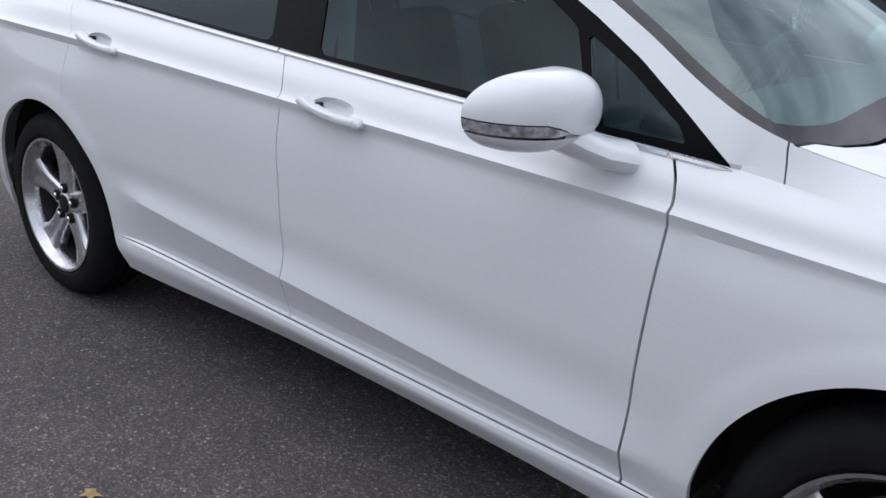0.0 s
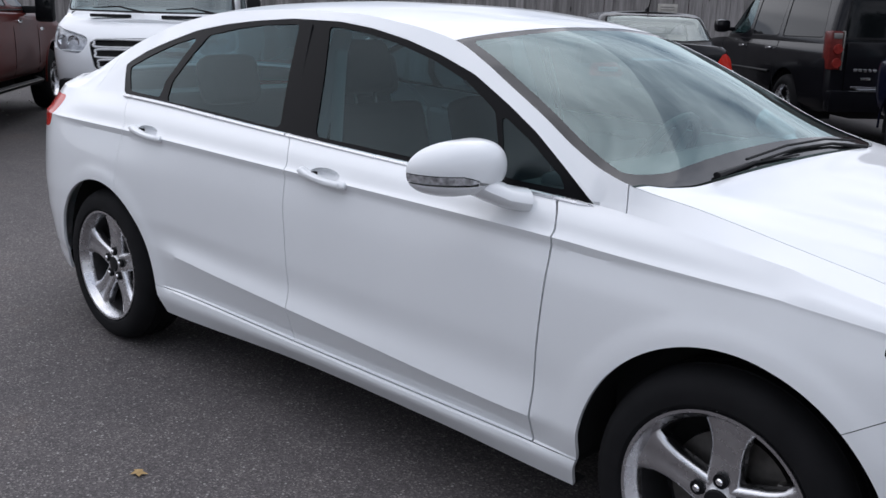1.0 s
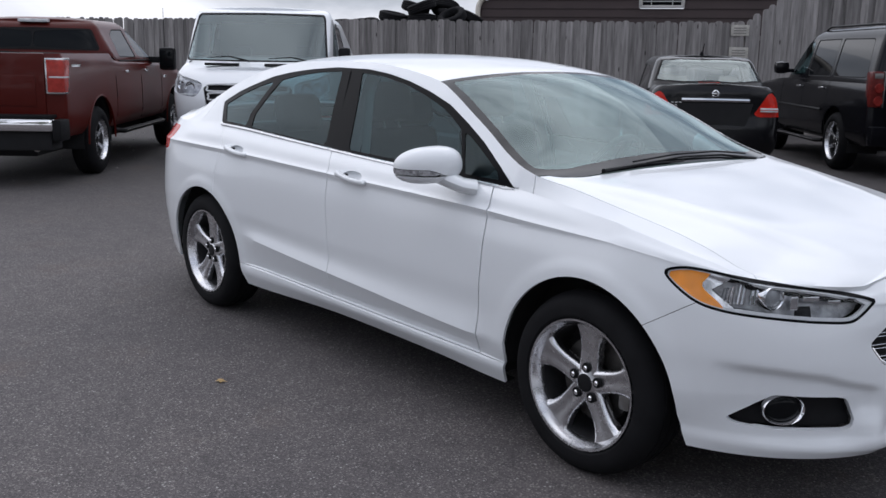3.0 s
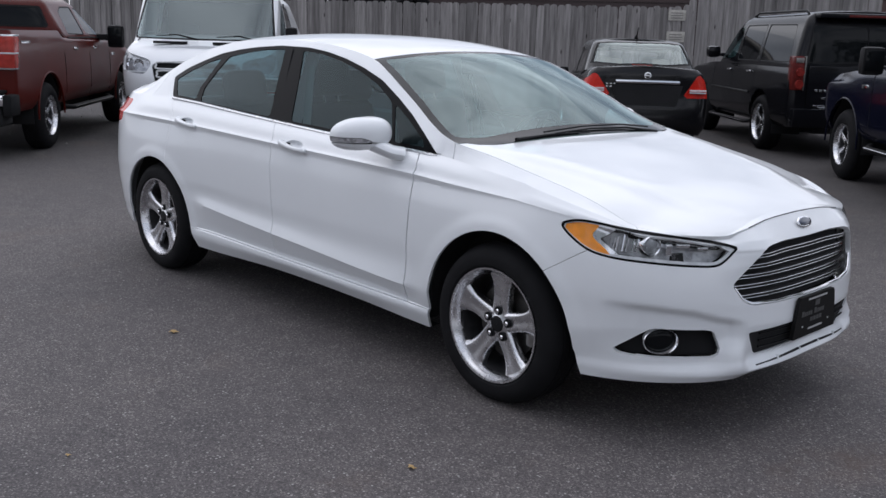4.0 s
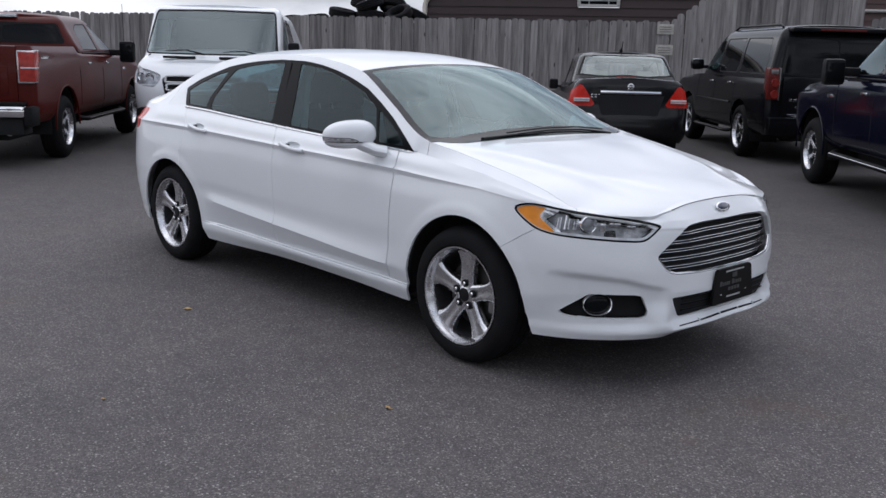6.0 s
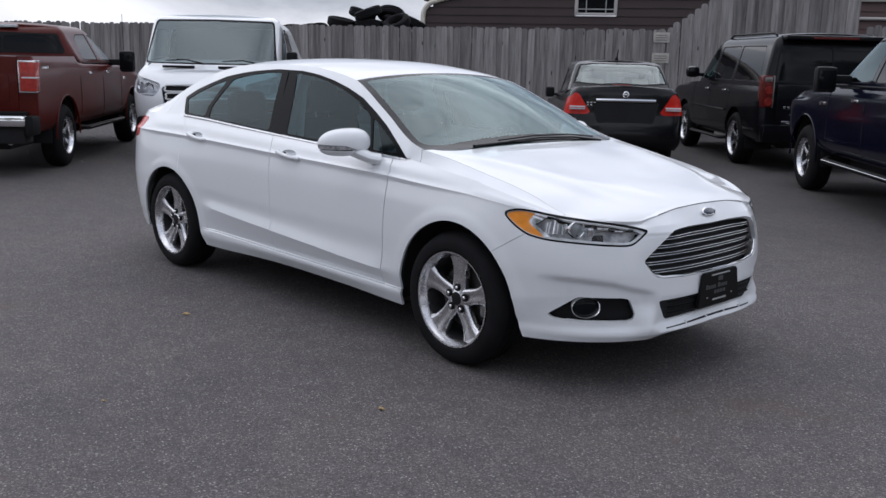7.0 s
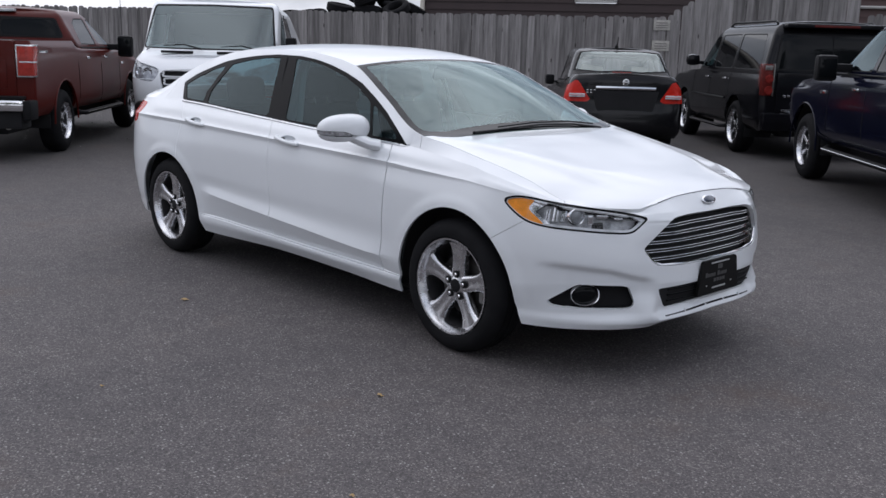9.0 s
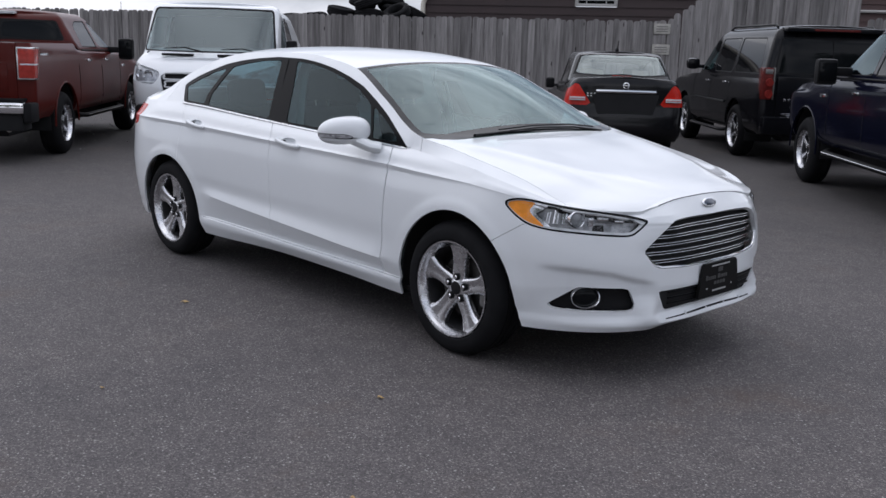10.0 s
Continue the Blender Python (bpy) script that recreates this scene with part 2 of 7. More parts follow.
def box(bm, x0, x1, y0, y1, z0, z1, bevel=0.0, seg=2, m=None):
    """A box, its edges rounded; returns its vertices."""
    g = bmesh.ops.create_cube(bm, size=1.0, matrix=Matrix.Translation(((x0 + x1) / 2, (y0 + y1) / 2, (z0 + z1) / 2)) @ Matrix.Diagonal((abs(x1 - x0), abs(y1 - y0), abs(z1 - z0), 1)))
    vs = g["verts"]
    if bevel:
        es = list({e for v in vs for e in v.link_edges})
        r = bmesh.ops.bevel(bm, geom=es, offset=bevel, segments=seg, affect="EDGES", profile=0.6)
        vs = list({v for f in r["faces"] for v in f.verts} | {v for v in vs if v.is_valid})
    if m is not None:
        bmesh.ops.transform(bm, matrix=m, verts=vs)
    return vs


def lathe(bm, profile, seg=48, axis="y", closed=True):
    """Turns a profile of (along the axis, radius) round the axis."""
    rings = []
    for a, r in profile:
        ring = []
        for i in range(seg):
            t = 2 * math.pi * i / seg
            c, s = r * math.cos(t), r * math.sin(t)
            ring.append(bm.verts.new({"y": (c, a, s), "x": (a, c, s), "z": (c, s, a)}[axis]))
        rings.append(ring)
    pairs = list(zip(rings, rings[1:])) + ([(rings[-1], rings[0])] if closed else [])
    for p, q in pairs:
        for i in range(seg):
            j = (i + 1) % seg
            bm.faces.new((p[i], p[j], q[j], q[i]))
    bmesh.ops.recalc_face_normals(bm, faces=bm.faces[:])


def tube(bm, pts, r, seg=8, flat=1.0):
    """A round bar along points; flat squashes it in height."""
    pts = [Vector(p) for p in pts]
    rings = []
    for i, p in enumerate(pts):
        d = (pts[min(i + 1, len(pts) - 1)] - pts[max(i - 1, 0)]).normalized()
        side = d.cross(Vector((0, 0, 1)))
        side = side.normalized() if side.length > 1e-4 else Vector((1, 0, 0))
        up = side.cross(d)
        rr = r[i] if isinstance(r, (list, tuple)) else r
        rings.append([bm.verts.new(p + rr * (math.cos(2 * math.pi * k / seg) * side + flat * math.sin(2 * math.pi * k / seg) * up)) for k in range(seg)])
    for p, q in zip(rings, rings[1:]):
        for k in range(seg):
            bm.faces.new((p[k], p[(k + 1) % seg], q[(k + 1) % seg], q[k]))
    bm.faces.new(rings[0][::-1])
    bm.faces.new(rings[-1])
    bmesh.ops.recalc_face_normals(bm, faces=bm.faces[:])


def slab(bm, poly, thick, m):
    """A polygon in its own plane (u, v), raised by thick along its third axis, and placed by m."""
    lo = [bm.verts.new(m @ Vector((u, v, 0))) for u, v in poly]
    hi = [bm.verts.new(m @ Vector((u, v, thick))) for u, v in poly]
    bm.faces.new(lo[::-1])
    bm.faces.new(hi)
    for i in range(len(poly)):
        j = (i + 1) % len(poly)
        bm.faces.new((lo[i], lo[j], hi[j], hi[i]))
    bmesh.ops.recalc_face_normals(bm, faces=bm.faces[:])


def smooth_poly(pts, n=6):
    """A closed polygon rounded by a spline through its points."""
    out = []
    for i in range(len(pts)):
        p0, p1, p2, p3 = (np.array(pts[(i + k) % len(pts)], float) for k in (-1, 0, 1, 2))
        for j in range(n):
            t = j / n
            out.append(tuple(0.5 * (2 * p1 + (p2 - p0) * t + (2 * p0 - 5 * p1 + 4 * p2 - p3) * t * t + (3 * p1 - p0 - 3 * p2 + p3) * t ** 3)))
    return out


def thing(name, label, category, m=None, group=""):
    ob = new(name)
    if m is not None:
        ob.matrix_world = m
    return tagged(ob, label, category, group)


# ---- shells: a car body as one grid, parted along its seams ----
def curve(tab):
    """A smooth function through (x, value) pairs that does not overshoot."""
    tab = sorted(tab)
    xs, ys = np.array([t[0] for t in tab], float), np.array([t[1] for t in tab], float)
    if len(xs) == 1:
        return lambda x: np.full_like(np.asarray(x, float), ys[0])
    d = np.diff(ys) / np.diff(xs)
    s = np.zeros(len(xs))
    s[0], s[-1] = d[0], d[-1]
    for i in range(1, len(xs) - 1):
        if d[i - 1] * d[i] > 0:
            s[i] = 2 * d[i - 1] * d[i] / (d[i - 1] + d[i])

    def f(x):
        x = np.clip(np.asarray(x, float), xs[0], xs[-1])
        i = np.clip(np.searchsorted(xs, x) - 1, 0, len(xs) - 2)
        h = xs[i + 1] - xs[i]
        t = (x - xs[i]) / h
        return (1 + 2 * t) * (1 - t) ** 2 * ys[i] + t * (1 - t) ** 2 * h * s[i] + t * t * (3 - 2 * t) * ys[i + 1] + t * t * (t - 1) * h * s[i + 1]

    return f


def inside(poly, u, v):
    """Signed distance to a closed polygon, positive inside, for arrays u and v."""
    p = np.array(poly, float)
    q = np.roll(p, -1, 0)
    best = np.full(u.shape, 1e9)
    odd = np.zeros(u.shape, bool)
    for (ax, ay), (bx, by) in zip(p, q):
        ex, ey = bx - ax, by - ay
        t = np.clip(((u - ax) * ex + (v - ay) * ey) / (ex * ex + ey * ey + 1e-12), 0, 1)
        best = np.minimum(best, np.hypot(u - ax - t * ex, v - ay - t * ey))
        with np.errstate(divide="ignore", invalid="ignore"):
            odd ^= ((ay > v) != (by > v)) & (u < (bx - ax) * (v - ay) / (by - ay) + ax)
    return np.where(odd, best, -best)


class Surface:
    """Vertices and faces that can be cut along the zero line of a function of place."""

    def __init__(self, verts, faces):
        self.v, self.cache = [tuple(p) for p in verts], None
        self.all = faces

    def split(self, faces, f):
        if not faces:
            return [], []
        used = sorted({i for face in faces for i in face})
        pts = np.array([self.v[i] for i in used])
        val = dict(zip(used, f(pts[:, 0], pts[:, 1], pts[:, 2])))
        made, yes, no = {}, [], []
        for face in faces:
            s = [val[i] > 0 for i in face]
            if all(s):
                yes.append(face)
            elif not any(s):
                no.append(face)
            else:
                a, b = [], []
                for k, i in enumerate(face):
                    j = face[(k + 1) % len(face)]
                    (a if s[k] else b).append(i)
                    if s[k] != s[(k + 1) % len(face)]:
                        key = (min(i, j), max(i, j))
                        if key not in made:
                            t = val[i] / (val[i] - val[j])
                            t = min(max(t, 0.001), 0.999)
                            p, q = self.v[i], self.v[j]
                            self.v.append(tuple(p[n] + t * (q[n] - p[n]) for n in range(3)))
                            made[key] = len(self.v) - 1
                        a.append(made[key])
                        b.append(made[key])
                if len(a) > 2:
                    yes.append(tuple(a))
                if len(b) > 2:
                    no.append(tuple(b))
        return yes, no

    def seam(self, faces, f, gap=0.0018):
        """Parts the faces along f = 0 and leaves an open joint."""
        yes, rest = self.split(faces, lambda x, y, z: f(x, y, z) - gap)
        _, no = self.split(rest, lambda x, y, z: f(x, y, z) + gap)
        return yes, no

    def mesh(self, faces, side=1, offset=0.0, lip=0.012, both=False):
        """A bmesh of the faces; side -1 is the mirror image, both: the two together; lip: the depth of the turned-in edges."""
        bm = bmesh.new()
        for sg in ((1, -1) if both else (side,)):
            at = {}
            for face in faces:
                vs = []
                for i in face:
                    if i not in at:
                        x, y, z = self.v[i]
                        at[i] = bm.verts.new((x, -sg * y, z))
                    if not vs or vs[-1] is not at[i]:
                        vs.append(at[i])
                if len(vs) > 2:
                    try:
                        bm.faces.new(vs[::-1] if sg == 1 else vs)
                    except ValueError:
                        pass
        bmesh.ops.remove_doubles(bm, verts=bm.verts[:], dist=0.0004)
        bmesh.ops.dissolve_degenerate(bm, edges=bm.edges[:], dist=0.0003)
        bm.normal_update()
        if offset:
            for v in bm.verts:
                v.co += v.normal * offset
        if lip:
            es = [e for e in bm.edges if e.is_boundary]
            nrm = {v: v.normal.copy() for e in es for v in e.verts}
            old = {tuple(v.co): n for v, n in nrm.items()}
            r = bmesh.ops.extrude_edge_only(bm, edges=es)
            for g in r["geom"]:
                if isinstance(g, bmesh.types.BMVert):
                    n = old.get(tuple(g.co))
                    if n is not None:
                        g.co -= n * lip
        return bm


FRONT_COLS, SIDE_STEP, REAR_COLS = 96, 0.02, 40
XC, XR = 0.1, -3.1  # where the front and rear corners begin


def nose_relief(h, z):
    """How far the raised corners of the grille's surround and the blades beside the lower intake stand proud of the plain nose."""
    blade = np.exp(-((h - 0.475) / 0.055) ** 2) * np.clip((z - 0.255) / 0.06, 0, 1) * np.clip((0.43 - z) / 0.08, 0, 1)
    brow = (np.exp(-((h - 0.35) / 0.13) ** 2) + 0.3 * np.exp(-(h / 0.2) ** 2)) * np.clip((z - 0.62) / 0.10, 0, 1) * np.clip((0.83 - z) / 0.06, 0, 1)
    return 0.036 * blade + 0.034 * brow


def sedan_grid():
    """The right half of the body (half width as y), as rows of feature lines from sill to centre line."""
    th = np.linspace(0, math.pi / 2, FRONT_COLS + 1)[:-1]
    xs = np.arange(XC, XR - 1e-6, -SIDE_STEP)
    ph = np.linspace(math.pi / 2, 0, REAR_COLS + 1)[1:]

    def line(xf, nf, zf, hs, zs, xr, zr, nr=2.3):
        """One feature line: front end, exponent and heights by h - x; half width and height along the side; rear end and height."""
        hs, zs, zf = curve(hs), curve(zs), curve(zf)
        w0, w1, z1 = float(hs(XC)), float(hs(XR)), float(zs(XR))
        fx = XC + (xf - XC) * np.cos(th) ** (2 / nf)
        fh = w0 * np.sin(th) ** (2 / nf)
        rx = XR + (xr - XR) * np.cos(ph) ** (2 / nr)
        rh = w1 * np.sin(ph) ** (2 / nr)
        q = 1 - rh / w1
        rz = z1 + (zr - z1) * (q * q * (3 - 2 * q))
        return np.stack([np.r_[fx, xs, rx], np.r_[fh, hs(xs), rh], np.r_[zf(fh - fx), zs(xs), rz]], -1)

    n = 2.65
    k1 = line(0.905, n, [(-0.9, 0.275), (-0.7, 0.274), (-0.5, 0.262), (-0.38, 0.248), (0.0, 0.245), (0.45, 0.236), (0.8, 0.225)],
              [(0.1, 0.872), (-0.5, 0.846), (-1.6, 0.850), (-2.4, 0.865), (-3.1, 0.87)], [(0.1, 0.225), (-0.4, 0.214), (-0.9, 0.231), (-1.5, 0.240), (-2.4, 0.222), (-3.1, 0.235)], -3.82, 0.29)
    k0 = np.stack([XC + (k1[:, 0] - XC) * np.where(k1[:, 0] > XC, 0.93, 1.0), k1[:, 1] * 0.93, k1[:, 2] + 0.006], -1)
    k2 = line(0.926, n, [(-0.9, 0.290), (-0.4, 0.280), (0.8, 0.28)], [(0.1, 0.880), (-0.4, 0.881), (-0.9, 0.889), (-1.6, 0.892), (-2.4, 0.897), (-3.1, 0.885)], [(0.1, 0.275), (-0.5, 0.284), (-1.5, 0.30), (-2.4, 0.297), (-3.1, 0.29)], -3.86, 0.33)
    k3 = line(0.905, n, [(-0.9, 0.322), (-0.4, 0.315), (0.8, 0.3)], [(0.1, 0.882), (-0.4, 0.881), (-0.9, 0.889), (-1.6, 0.892), (-2.4, 0.896), (-3.1, 0.89)], [(0.1, 0.296), (-0.55, 0.303), (-1.6, 0.320), (-2.3, 0.332), (-3.1, 0.335)], -3.87, 0.36)
    k3b = line(0.898, n, [(-0.9, 0.332), (-0.4, 0.328), (0.8, 0.312)], [(0.1, 0.884), (-0.4, 0.878), (-0.6, 0.873), (-1.6, 0.878), (-2.25, 0.884), (-2.5, 0.897), (-3.1, 0.895)], [(0.1, 0.308), (-0.55, 0.315), (-1.6, 0.332), (-2.3, 0.345), (-3.1, 0.35)], -3.88, 0.38)
    k4 = line(0.918, n, [(-0.9, 0.44), (-0.3, 0.45), (0.0, 0.45), (0.8, 0.40)], [(0.1, 0.908), (-0.4, 0.90), (-0.6, 0.897), (-1.6, 0.902), (-2.3, 0.902), (-2.8, 0.915), (-3.1, 0.912)], [(0.1, 0.39), (-0.55, 0.395), (-0.85, 0.407), (-1.16, 0.426), (-1.56, 0.449), (-1.96, 0.472), (-2.34, 0.495), (-3.1, 0.51)], -3.92, 0.50)
    k5 = line(0.905, n, [(-0.9, 0.535), (-0.3, 0.56), (0.8, 0.60)], [(0.1, 0.918), (-0.4, 0.907), (-1.0, 0.899), (-1.6, 0.901), (-2.2, 0.905), (-2.8, 0.925), (-3.1, 0.92)], [(0.1, 0.60), (-1.0, 0.60), (-3.1, 0.64)], -3.92, 0.66)
    k6 = line(0.885, n, [(-0.9, 0.66), (-0.3, 0.67), (0.3, 0.70), (0.8, 0.76)], [(0.1, 0.910), (-0.4, 0.901), (-1.0, 0.895), (-1.6, 0.897), (-2.2, 0.902), (-2.8, 0.918), (-3.1, 0.912)], [(0.1, 0.76), (-1.0, 0.775), (-3.1, 0.80)], -3.91, 0.82)
    k7 = line(0.858, 2.75, [(-0.86, 0.742), (-0.3, 0.738), (0.0, 0.752), (0.16, 0.775), (0.3, 0.80), (0.54, 0.842), (0.8, 0.866)], [(0.1, 0.890), (-0.4, 0.889), (-1.0, 0.888), (-1.6, 0.890), (-2.3, 0.895), (-2.9, 0.899), (-3.1, 0.896)],
              [(0.1, 0.866), (-0.3, 0.882), (-0.5, 0.892), (-1.0, 0.905), (-1.6, 0.918), (-2.3, 0.936), (-2.7, 0.945), (-3.1, 0.948)], -3.90, 0.94)
    k8 = line(0.832, 3.0, [(-0.84, 0.79), (-0.3, 0.762), (0.0, 0.772), (0.16, 0.795), (0.39, 0.838), (0.8, 0.892)], [(0.1, 0.877), (-0.4, 0.875), (-1.0, 0.874), (-1.6, 0.876), (-2.3, 0.881), (-2.9, 0.885), (-3.1, 0.881)],
              [(0.1, 0.880), (-0.3, 0.896), (-0.5, 0.905), (-1.0, 0.917), (-1.6, 0.930), (-2.3, 0.949), (-2.7, 0.958), (-3.1, 0.962)], -3.89, 0.98)
    k9 = line(0.803, 3.3, [(-0.8, 0.831), (-0.62, 0.827), (-0.365, 0.797), (-0.28, 0.776), (0.0, 0.788), (0.16, 0.808), (0.38, 0.855), (0.75, 0.925)], [(0.1, 0.842), (-0.2, 0.823), (-0.432, 0.806), (-1.6, 0.806), (-2.4, 0.802), (-2.8, 0.802), (-3.1, 0.80)],
              [(0.1, 0.926), (-0.2, 0.958), (-0.432, 0.977), (-1.16, 1.0), (-1.69, 1.023), (-2.08, 1.042), (-2.48, 1.063), (-2.78, 1.072), (-3.1, 1.062)], -3.87, 1.05)
    rr = line(0.80, 4.1, [(-0.8, 0.836), (-0.62, 0.832), (-0.365, 0.805), (-0.28, 0.791), (-0.1, 0.797), (0.16, 0.815), (0.38, 0.885), (0.48, 0.912), (0.665, 0.95)],
              [(0.1, 0.765), (-0.15, 0.765), (-0.346, 0.783), (-0.428, 0.778), (-0.533, 0.757), (-0.673, 0.724), (-0.822, 0.690), (-0.955, 0.660), (-1.078, 0.634), (-1.3, 0.615), (-1.6, 0.60), (-1.9, 0.595), (-2.3, 0.60), (-2.6, 0.615), (-2.9, 0.64), (-3.1, 0.66)],
              [(0.1, 0.95), (-0.15, 1.0), (-0.346, 1.036), (-0.428, 1.059), (-0.533, 1.102), (-0.673, 1.175), (-0.822, 1.246), (-0.955, 1.309), (-1.078, 1.356), (-1.3, 1.398), (-1.6, 1.428), (-1.9, 1.434), (-2.3, 1.418), (-2.6, 1.372), (-2.9, 1.285), (-3.1, 1.205)], -3.83, 1.085, 3.0)
    # behind the corner the deck drops quickly from the rear window to the lid
    tail = rr[:, 0] < -3.1
    rr[tail, 2] = curve([(-3.1, 1.205), (-3.3, 1.135), (-3.5, 1.10), (-3.82, 1.09)])(rr[tail, 0])
    dz = curve([(-0.432, 0.981), (-0.55, 1.054), (-0.674, 1.13), (-0.8, 1.194), (-0.958, 1.266), (-1.116, 1.314), (-1.281, 1.353), (-1.453, 1.382), (-1.63, 1.399), (-1.878, 1.402), (-2.106, 1.388), (-2.278, 1.37), (-2.455, 1.342), (-2.631, 1.293), (-2.775, 1.246), (-2.911, 1.187), (-3.05, 1.13)])
    dd = (k9 + rr) / 2
    x = dd[:, 0]
    mid = (x < -0.432) & (x > -3.05)
    z = dz(x)
    h = 0.815 - 0.45 * (z - 0.98)
    dd[mid, 1], dd[mid, 2] = h[mid], z[mid]
    lead = (x >= -0.432) & (x < -0.2)
    f = ((x + 0.432) / 0.232)[lead]
    dd[lead, 1] = 0.803 * (1 - f) + dd[lead, 1] * f
    dd[lead, 2] = 0.983 * (1 - f) + dd[lead, 2] * f
    past = (x <= -3.05) & (x > -3.25)
    f = ((-3.05 - x) / 0.2)[past]
    dd[past, 2] = 1.13 * (1 - f) + dd[past, 2] * f
    top = curve([(0.80, 0.837), (0.7, 0.868), (0.5, 0.915), (0.3, 0.952), (0.1, 0.988), (-0.1, 1.018), (-0.24, 1.036), (-0.27, 1.05), (-0.6, 1.225), (-0.8, 1.318), (-1.0, 1.392), (-1.15, 1.43), (-1.5, 1.467), (-1.9, 1.477), (-2.3, 1.466), (-2.6, 1.434), (-2.8, 1.395), (-3.0, 1.335), (-3.2, 1.25), (-3.4, 1.165), (-3.5, 1.135), (-3.6, 1.125), (-3.84, 1.115)])

    fade = np.clip((-0.40 - k4[:, 0]) / 0.22, 0, 1) * np.clip((k4[:, 0] + 2.48) / 0.25, 0, 1)
    fade = fade * fade * (3 - 2 * fade)
    k4b = k4 * 0.55 + k5 * 0.45
    k4b[:, 1] -= 0.004 * fade
    k4[:, 1] += 0.012 * fade
    k3b[:, 1] -= 0.007 * fade
    away = np.linalg.norm(dd - rr, axis=1, keepdims=True) + 1e-6
    rr2 = rr + np.minimum(np.where(rr[:, :1] > 0.6, 0.0065, 0.0022), 0.4 * away) * (dd - rr) / away
    rows = []

    def run(points, counts, bend=1.0):
        """Rows between feature lines, by a spline through them; the run's first row is left out after the first run."""
        for i in range(len(points) - 1):
            p1, p2 = points[i], points[i + 1]
            t1 = (points[i + 1] - points[i - 1]) / 2 if i else p2 - p1
            t2 = (points[i + 2] - points[i]) / 2 if i + 2 < len(points) else p2 - p1
            ln = np.linalg.norm(p2 - p1, axis=1, keepdims=True)
            t1 = t1 / (np.linalg.norm(t1, axis=1, keepdims=True) + 1e-9) * ln * bend
            t2 = t2 / (np.linalg.norm(t2, axis=1, keepdims=True) + 1e-9) * ln * bend
            for j in range(counts[i]):
                t = j / counts[i]
                rows.append((2 * t ** 3 - 3 * t * t + 1) * p1 + (t ** 3 - 2 * t * t + t) * t1 + (3 * t * t - 2 * t ** 3) * p2 + (t ** 3 - t * t) * t2)

    run([k0, k1], [2])
    run([k1, k2, k3], [4, 2])
    run([k3, k3b], [1])
    run([k3b, k4], [5])
    # under the fold the side is hollowed; above it the shoulder rises steeply before it turns in to the belt
    side = np.clip((0.1 - k8[:, 0]) / 0.5, 0, 1) * np.clip((k8[:, 0] + 3.3) / 0.3, 0, 1)
    k8b = 0.5 * (k8 + k9)
    k8b[:, 1] += 0.012 * side * side * (3 - 2 * side)
    k7a = k7.copy()
    k7a[:, 1] -= 0.0065 * side
    k7a[:, 2] -= 0.006 + 0.018 * side
    run([k4, k4b, k5, k6, k7a], [5, 7, 9, 9])
    run([k7a, k7], [3])
    run([k7, k8, k8b, k9], [3, 5, 6])
    belt_row = len(rows)
    run([k9, dd], [14])
    run([dd, rr2], [5])
    gap_row = len(rows)
    run([rr2, rr], [1])
    rail_row = len(rows)
    cols = len(k0)
    for j in range(23):
        t = 1 - j / 22
        p = rr.copy()
        p[:, 1] = rr[:, 1] * t
        x = p[:, 0]
        zc = top(x)
        hood = x > -0.25
        power = np.where(hood, 2.4, np.where(x > -1.05, 2.0, 2.3))
        p[:, 2] = rr[:, 2] + (zc - rr[:, 2]) * (1 - t ** power)
        # the two raised folds of the hood, which run from the nose to the pillars
        fold = 0.40 + 0.30 * np.clip((0.75 - x) / 1.0, 0, 1)
        off = p[:, 1] - fold
        amp = 0.015 * np.clip((0.72 - x) / 0.3, 0, 1) * np.clip((x + 0.30) / 0.25, 0, 1)
        p[:, 2] += amp * np.where(off > 0, np.exp(-(off / 0.035) ** 2), np.exp(-(off / 0.16) ** 2))
        rows.append(p)
    grid = np.array(rows)
    # the scoop round the fog lamps, under a fold that runs towards the grille
    gx, gh, gz = grid[..., 0], grid[..., 1], grid[..., 2]
    u = gh - gx
    ridge = np.interp(u, [-0.45, -0.276, -0.126, 0.09, 0.30], [0.475, 0.502, 0.531, 0.548, 0.556])
    deep = np.clip((ridge - gz) / 0.03, 0, 1) * np.clip((gz - 0.325) / 0.10, 0, 1)
    deep = deep * deep * (3 - 2 * deep) * np.clip((u + 0.44) / 0.10, 0, 1) * np.clip((0.36 - u) / 0.20, 0, 1) * (gx > 0.3)
    a = np.arctan2(gh, np.maximum(gx - 0.1, 0.01) * 1.1)
    grid[..., 0] -= 0.020 * deep * np.cos(a)
    grid[..., 1] -= 0.020 * deep * np.sin(a)
    grid[..., 0] += nose_relief(gh, gz) * (gx > 0.6)
    # the flared lips round the wheel openings
    for xa, rz in ((0.008, 0.392), (-2.835, 0.379)):
        q = np.hypot((gx - xa) / 0.392, np.where(gz < 0.335, 0, (gz - 0.335) / rz))
        lipf = np.clip((1.19 - q) / 0.13, 0, 1) * np.clip((gz - 0.30) / 0.06, 0, 1) * np.clip((0.86 - gz) / 0.06, 0, 1) * (gh > 0.6)
        grid[..., 1] += 0.0055 * lipf * lipf * (3 - 2 * lipf)
    nr = len(rows)
    faces = {"under": [], "low": [], "mid": [], "gap": [], "top": []}
